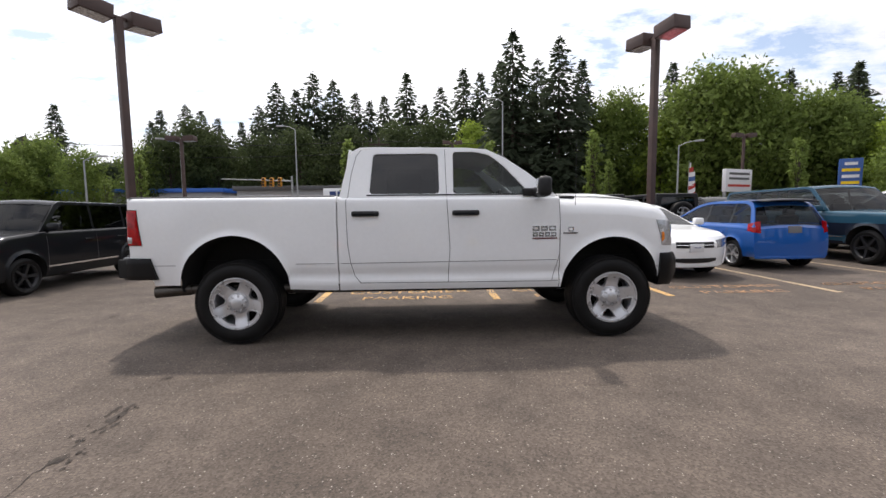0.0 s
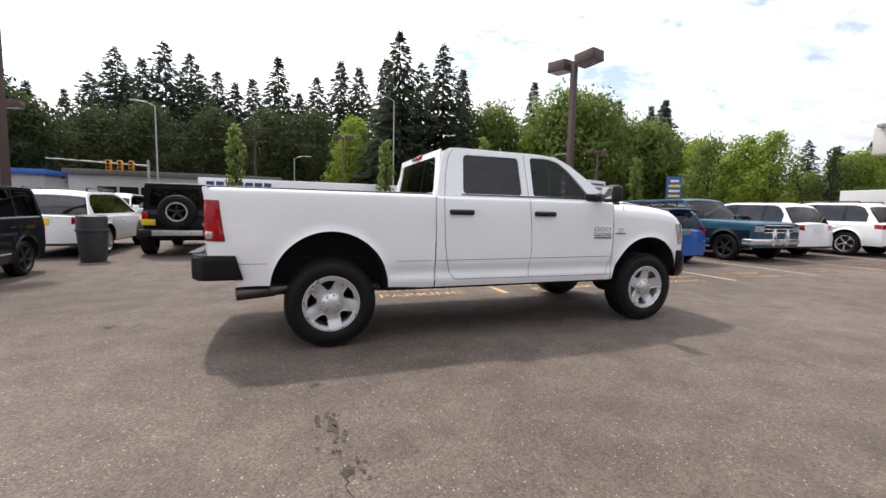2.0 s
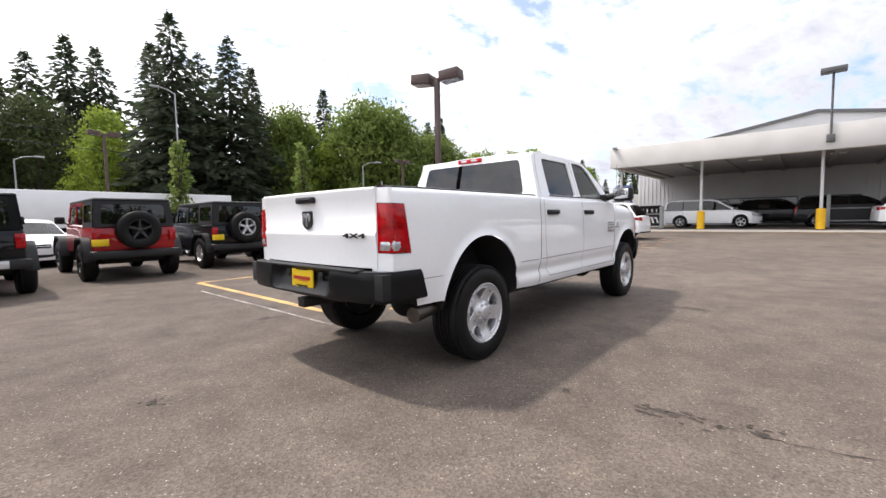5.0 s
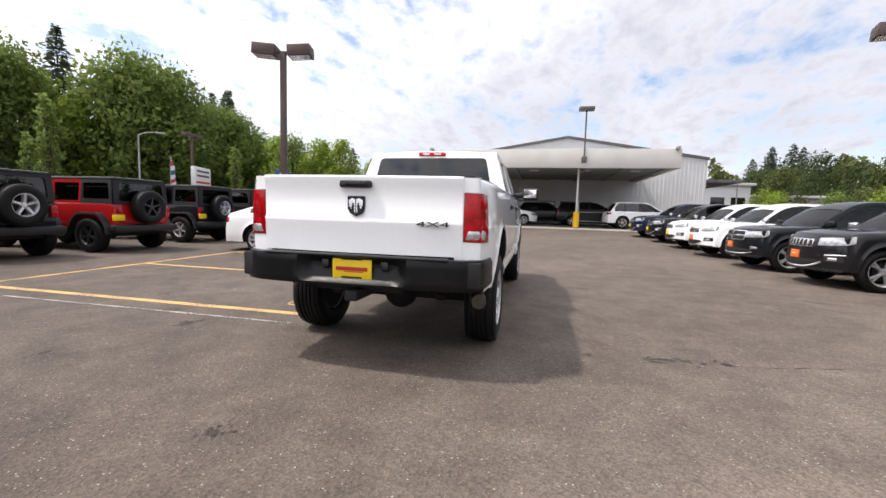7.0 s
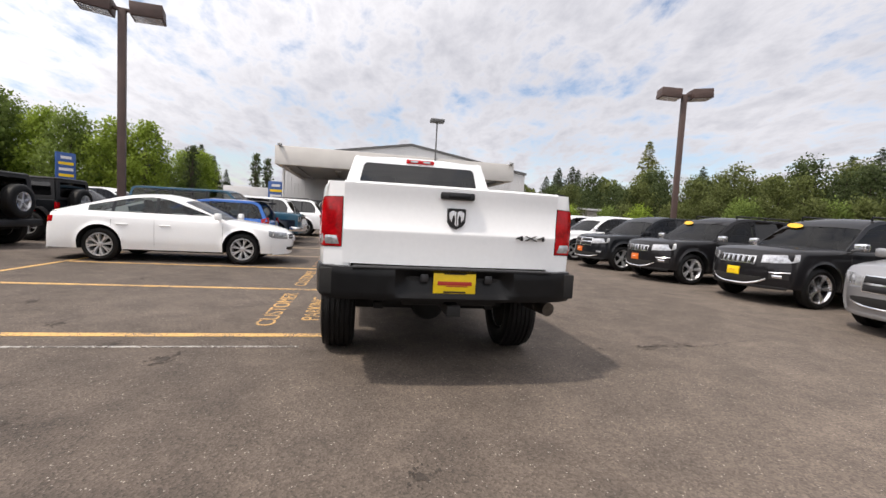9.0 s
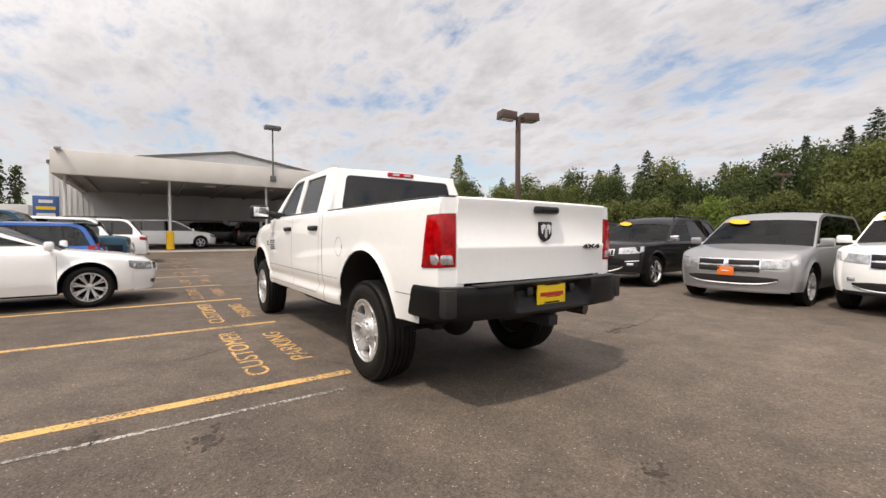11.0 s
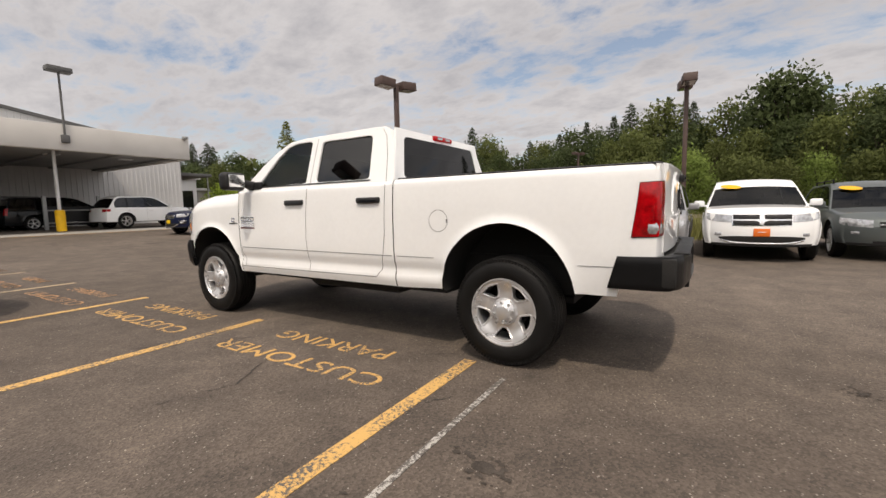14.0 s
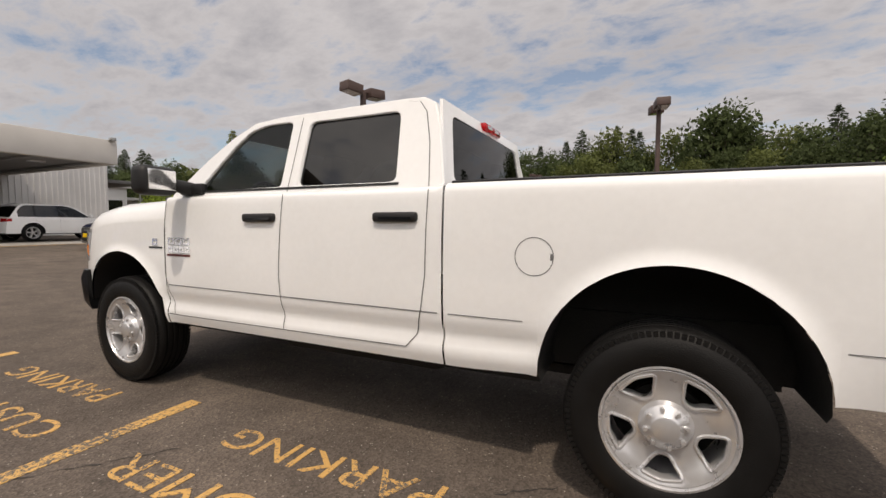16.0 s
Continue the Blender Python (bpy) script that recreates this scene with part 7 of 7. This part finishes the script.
rnd = random.Random(5)
firs = [(conifer(18, 5.2, 1, FIR, "tall dark green fir tree with drooping branches"), 18), (conifer(18, 4.3, 2, FIR, "slender dark green fir tree"), 18), (conifer(18, 6.2, 3, FIR, "broad dark fir tree"), 18)]
oaks = [(broadleaf(12, 8.5, 4, OAK, "round-crowned green broadleaf tree", size=0.21, dense=88), 13.4), (broadleaf(12, 7.5, 5, PALE_LEAF, "light green broadleaf tree", size=0.21, dense=88), 13.4), (broadleaf(12, 9.5, 6, OAK, "wide green broadleaf tree", size=0.21, dense=88), 13.4), (broadleaf(12, 9.0, 14, DARK_LEAF, "dense dark green broadleaf tree among firs", size=0.21, dense=80), 13.4)]
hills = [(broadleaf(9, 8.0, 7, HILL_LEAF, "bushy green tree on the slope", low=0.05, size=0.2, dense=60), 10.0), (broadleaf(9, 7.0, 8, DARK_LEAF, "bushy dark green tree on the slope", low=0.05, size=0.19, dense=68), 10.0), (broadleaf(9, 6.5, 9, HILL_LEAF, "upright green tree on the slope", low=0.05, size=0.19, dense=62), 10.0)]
bushes = [(broadleaf(5, 6.0, 21, OAK, "bushy green thicket at the edge of the lot", "thicket", 0.04, 0.15, 44, dense=80), 5.6), (broadleaf(5, 5.0, 22, PALE_LEAF, "yellow-green thicket at the edge of the lot", "thicket", 0.04, 0.14, 40, dense=75), 5.6), (broadleaf(5, 5.5, 23, HILL_LEAF, "olive green thicket at the edge of the lot", "thicket", 0.04, 0.15, 44, dense=80), 5.6)]
cedars = [(conifer(19, 5.6, 31, PALE_FIR, "tall yellow-green cedar with drooping boughs"), 19)]
cypresses = [(broadleaf(7, 1.6, 13, DARK_LEAF, "narrow dark green cypress tree", "cypress_tree", 0.06, 0.15, 44, 0.5), 7)]
columns = [(broadleaf(7, 1.7, 10, OAK, "narrow columnar green tree", "columnar_tree", 0.12, 0.16, 40, 0.5), 7)]

plant(firs, [(-51, 61.6, 16.7, 1), (-41, 66.3, 15.4, 0), (-43.6, 72.9, 18.6, 1), (-39, 72.1, 19.1, 2), (-36.2, 71.4, 18.2, 0), (-34.9, 74.2, 17.5, 1), (-28.9, 69.2, 15.8, 1), (-28.2, 74.9, 19.6, 2), (-13.3, 84, 24.4, 0), (-10.5, 83.4, 22.7, 1), (-7.7, 82.7, 23.5, 0), (-3.5, 86, 28.8, 0), (0, 84, 22.3, 1), (3.2, 85, 25.8, 0), (7.8, 86.7, 29.9, 1), (11.1, 85.3, 28.6, 0), (10.3, 50, 22.1, 0), (14.2, 54.2, 20.2, 2), (15.6, 49.7, 21.1, 2), (19.4, 52.6, 19.7, 1)])
plant(firs, [(40.4, 69.1, 25.1, 1), (62.3, 71.8, 25, 1), (66.8, 67.7, 23.3, 1), (66.2, 64, 23.3, 0), (9.4, 53.2, 19.8, 1), (-23.6, 70.1, 22, 2), (-21.3, 73, 21.9, 0), (-19.1, 75.6, 25.3, 2), (-16.3, 78.3, 25.1, 0), (-14.2, 74.7, 20.9, 2), (-21.9, 68.6, 18.5, 2), (63.7, 61.3, 22.7, 1), (51.5, 30.6, 10, 0), (61.6, 28.3, 8.8, 1), (56.3, 27.4, 9.7, 0), (58.7, 26.6, 8.6, 1), (48.7, 30.1, 7.1, 1), (61.1, 25.7, 7, 1)])
plant(oaks, [(-41.5, 46.1, 9.5, 0), (-41.2, 43.6, 8.1, 2), (-41.6, 48.6, 10.5, 0), (-35.4, 45.9, 8.5, 2), (-31.5, 48.7, 9.3, 2), (-29.2, 50.1, 11.3, 3), (-27.9, 53.1, 13.4, 3), (-24.9, 52.4, 11.8, 3), (-22, 58, 12.4, 3), (-17.8, 61.5, 14.3, 3), (-11.3, 65.1, 15.1, 3), (-4.5, 65.9, 15.9, 3), (1.5, 64, 16.0, 3), (7, 59.6, 14.8, 1), (4.9, 53.8, 11.1, 1), (22.2, 51.5, 15.7, 0), (24.5, 52.7, 16.7, 0), (27.1, 53.6, 15.5, 1), (30.7, 49.3, 16.0, 0), (30.6, 45.8, 17.5, 2)])
plant(oaks, [(33.2, 42.7, 16.5, 0), (35.2, 48.7, 17.8, 2), (37.6, 44.3, 14.6, 0), (41, 43.9, 14.2, 2), (44.3, 43.5, 13.5, 0), (45.8, 41.9, 11.7, 2), (27.5, 48.9, 12.7, 1), (40.9, 41.8, 13.5, 0), (38.6, 32.1, 10, 0), (43.6, 32.1, 8.1, 1), (38.1, 25.8, 9.6, 1), (45.8, 32.3, 8.9, 0), (53.4, 26.9, 9.1, 1), (51.1, 27.1, 8.2, 0), (57.7, 27.2, 9.3, 1), (42.7, 37, 11, 1), (51, 38.7, 9.9, 1), (53.7, 28.7, 9, 1), (38.5, 28.3, 9.7, 1), (49.3, 28.8, 6.6, 0)])
plant(firs, [(75, -33, 13.4, 2), (79, -38, 14.4, 2), (84, -42, 14.6, 2), (72, -29, 11, 2), (88, -50, 13.5, 2), (80, -35, 13, 2), (61.3, -54.4, 13.6, 2), (53.8, -66.8, 14.2, 0), (48.8, -70.4, 15.3, 0), (42.2, -74.5, 14.2, 2), (36.7, -77.3, 15, 0), (29.3, -80.5, 15, 2), (22.7, -79.6, 15.8, 0), (17.5, -81, 17.8, 1)])
plant(firs, [(12.2, -80.2, 18.2, 1), (9.2, -80.7, 20.1, 2), (2.7, -79.4, 20.2, 0), (0.1, -79.6, 19.4, 1), (-1.2, -77.6, 18.5, 0), (-14.3, -82.7, 19.7, 0), (-17.7, -80.1, 17.7, 1), (-24, -76.7, 17.1, 2), (-22.9, -58.4, 16, 0), (-25.2, -51.2, 16.4, 0), (-23.5, -51.8, 13.6, 2)])
plant(cedars, [(70, -49.5, 19.5, 0)])
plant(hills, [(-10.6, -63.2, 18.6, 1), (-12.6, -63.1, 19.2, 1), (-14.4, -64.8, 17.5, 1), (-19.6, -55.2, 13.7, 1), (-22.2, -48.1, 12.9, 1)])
for x, y, h in ((-5.2, 29.5, 6.2), (5.0, 33.0, 6.6), (12.0, 30.0, 6.8), (-19.5, 30, 5.4), (29.0, 32, 6.6), (17.5, 40, 6.0), (-24, 33, 4.0)):
    plant(columns, [(x, y, h, 0)])
plant(cypresses, [(44.0, 17.6, 7.4, 0), (44.4, 16.5, 7.0, 0), (41.5, 27.6, 6.4, 0), (42.8, 23.6, 7.6, 0)])
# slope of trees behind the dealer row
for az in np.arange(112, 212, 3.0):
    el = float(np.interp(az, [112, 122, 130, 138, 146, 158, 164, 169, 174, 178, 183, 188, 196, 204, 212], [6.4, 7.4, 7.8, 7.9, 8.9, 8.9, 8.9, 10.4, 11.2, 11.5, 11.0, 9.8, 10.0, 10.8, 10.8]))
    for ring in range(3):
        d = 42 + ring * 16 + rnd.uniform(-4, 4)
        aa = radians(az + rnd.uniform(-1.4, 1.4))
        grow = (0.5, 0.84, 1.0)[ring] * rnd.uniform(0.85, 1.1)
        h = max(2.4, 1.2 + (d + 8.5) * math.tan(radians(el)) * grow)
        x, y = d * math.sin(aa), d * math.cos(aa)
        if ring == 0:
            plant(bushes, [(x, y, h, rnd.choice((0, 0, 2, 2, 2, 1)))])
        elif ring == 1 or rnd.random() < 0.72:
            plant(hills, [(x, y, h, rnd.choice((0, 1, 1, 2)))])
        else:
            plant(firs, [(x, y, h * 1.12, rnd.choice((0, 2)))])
for base, _ in firs + oaks + hills + bushes + cedars + columns + cypresses:
    for o in (*base.children, base):
        bpy.data.objects.remove(o)

# undergrowth and far woods behind the single trees
def woods(name, a0, a1, near, far, high, count, material, label):
    rng = np.random.default_rng(int(abs(a0) * 10 + count))
    az, d = np.radians(rng.uniform(a0, a1, count)), rng.uniform(near, far, count)
    top = high * (0.78 + 0.22 * np.sin(az * 41.0) * np.sin(az * 17.0 + 1.0))
    z = top * rng.uniform(0.0, 1.0, count) ** 0.8
    pts = np.stack([d * np.sin(az), d * np.cos(az), z], 1)
    o = new(name, leaf_mesh(name, pts, 0.75, material, rng))
    tagged(o, label, "woods", kind="stuff")


woods("far_woods", -55, 40, 88, 96, 13.0, 26000, FIR, "dark far woods behind the firs")
woods("far_undergrowth", -60, 84, 62, 70, 4.5, 14000, OAK, "green undergrowth below the trees")
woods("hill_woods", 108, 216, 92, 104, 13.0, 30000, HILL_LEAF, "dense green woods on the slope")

# rough verge behind the dealer row
bm = bmesh.new()
vr = np.random.default_rng(3)
for k in range(6500):
    x, y = (vr.uniform(-14, 12), vr.uniform(-12.2, -8.6)) if k < 4500 else (vr.normal(-2.1, 0.5), vr.normal(-7.4, 0.5))
    h = vr.uniform(0.3, 0.95)
    a = vr.uniform(0, 3.14)
    dx, dy = 0.02 * math.cos(a), 0.02 * math.sin(a)
    tip = (x + vr.normal(0, 0.12), y + vr.normal(0, 0.12), h)
    bm.faces.new([bm.verts.new(p) for p in ((x - dx, y - dy, -0.01), (x + dx, y + dy, -0.01), tip)])
tagged(part("grass_verge", bm, GRASS), "tall dry grass along the edge of the lot", "grass", kind="stuff")


# oil stains and cracks
def stain(x, y, rx, ry, seed):
    """Drips of oil: one soaked patch and many small spots round it."""
    rng = random.Random(seed)
    bm = bmesh.new()
    for n in range(26):
        big = 0.5 if n == 0 else rng.uniform(0.04, 0.2)
        cx, cy = (x, y) if n == 0 else (x + rng.gauss(0, 0.65) * rx, y + rng.gauss(0, 0.65) * ry)
        vs = []
        for k in range(12):
            a, q = 2 * math.pi * k / 12, rng.uniform(0.55, 1.15)
            vs.append(bm.verts.new((cx + rx * big * q * math.cos(a), cy + ry * big * q * math.sin(a), 0.003 + 0.00006 * n)))
        bm.faces.new(vs)
    tagged(part("oil_stain", bm, STAIN), "dark irregular oil stain on asphalt", "stain", kind="structure")


def crack(pts, seed):
    rng = random.Random(seed)
    bm = bmesh.new()
    rows = []
    for a, c in zip(pts, pts[1:]):
        n = 10
        for k in range(n):
            x, y = (a[i] + (c[i] - a[i]) * k / n + rng.uniform(-0.015, 0.015) for i in (0, 1))
            w = rng.uniform(0.003, 0.014)
            rows.append([(x, y - w, 0.003), (x + w * 0.4, y + w, 0.003)])
    strip(bm, rows)
    tagged(part("asphalt_crack", bm, CRACK), "thin dark crack in the asphalt", "crack", kind="structure")


STAIN = mat("oil_dark", (0.062, 0.052, 0.045), 0.85, 0, 0.4, 9, 80, 0.3, spec=0.2)
CRACK = mat("crack_dark", (0.035, 0.03, 0.027), 0.9, 0, 0.3)
for k, (x, y, rx, ry) in enumerate(((-2.24, 7.4, 0.14, 0.1), (-1.84, 7.95, 0.15, 0.08), (-1.12, 8.8, 0.13, 0.08), (-1.94, 2.76, 0.09, 0.22), (-1.9, 2.28, 0.07, 0.1), (-2.0, 3.4, 0.05, 0.05), (-3.3, 7.75, 0.08, 0.05), (-3.97, 5.55, 0.1, 0.06), (-0.1, 9.7, 0.15, 0.08), (1.8, 9.4, 0.16, 0.09), (-4.6, 3.6, 0.06, 0.04))):
    stain(x, y, rx, ry, k)
crack([(-0.1, 7.9), (-0.2, 7.6), (-0.28, 7.4), (-0.05, 7.0)], 1)
crack([(-1.12, 6.27), (-1.4, 6.08)], 2)
crack([(-1.6, 6.99), (-1.74, 6.82)], 3)
crack([(-1.92, 2.97), (-1.95, 2.5), (-1.93, 2.13), (-1.7, 1.2)], 4)
crack([(1.3, 7.4), (0.9, 7.0), (0.6, 6.6)], 5)
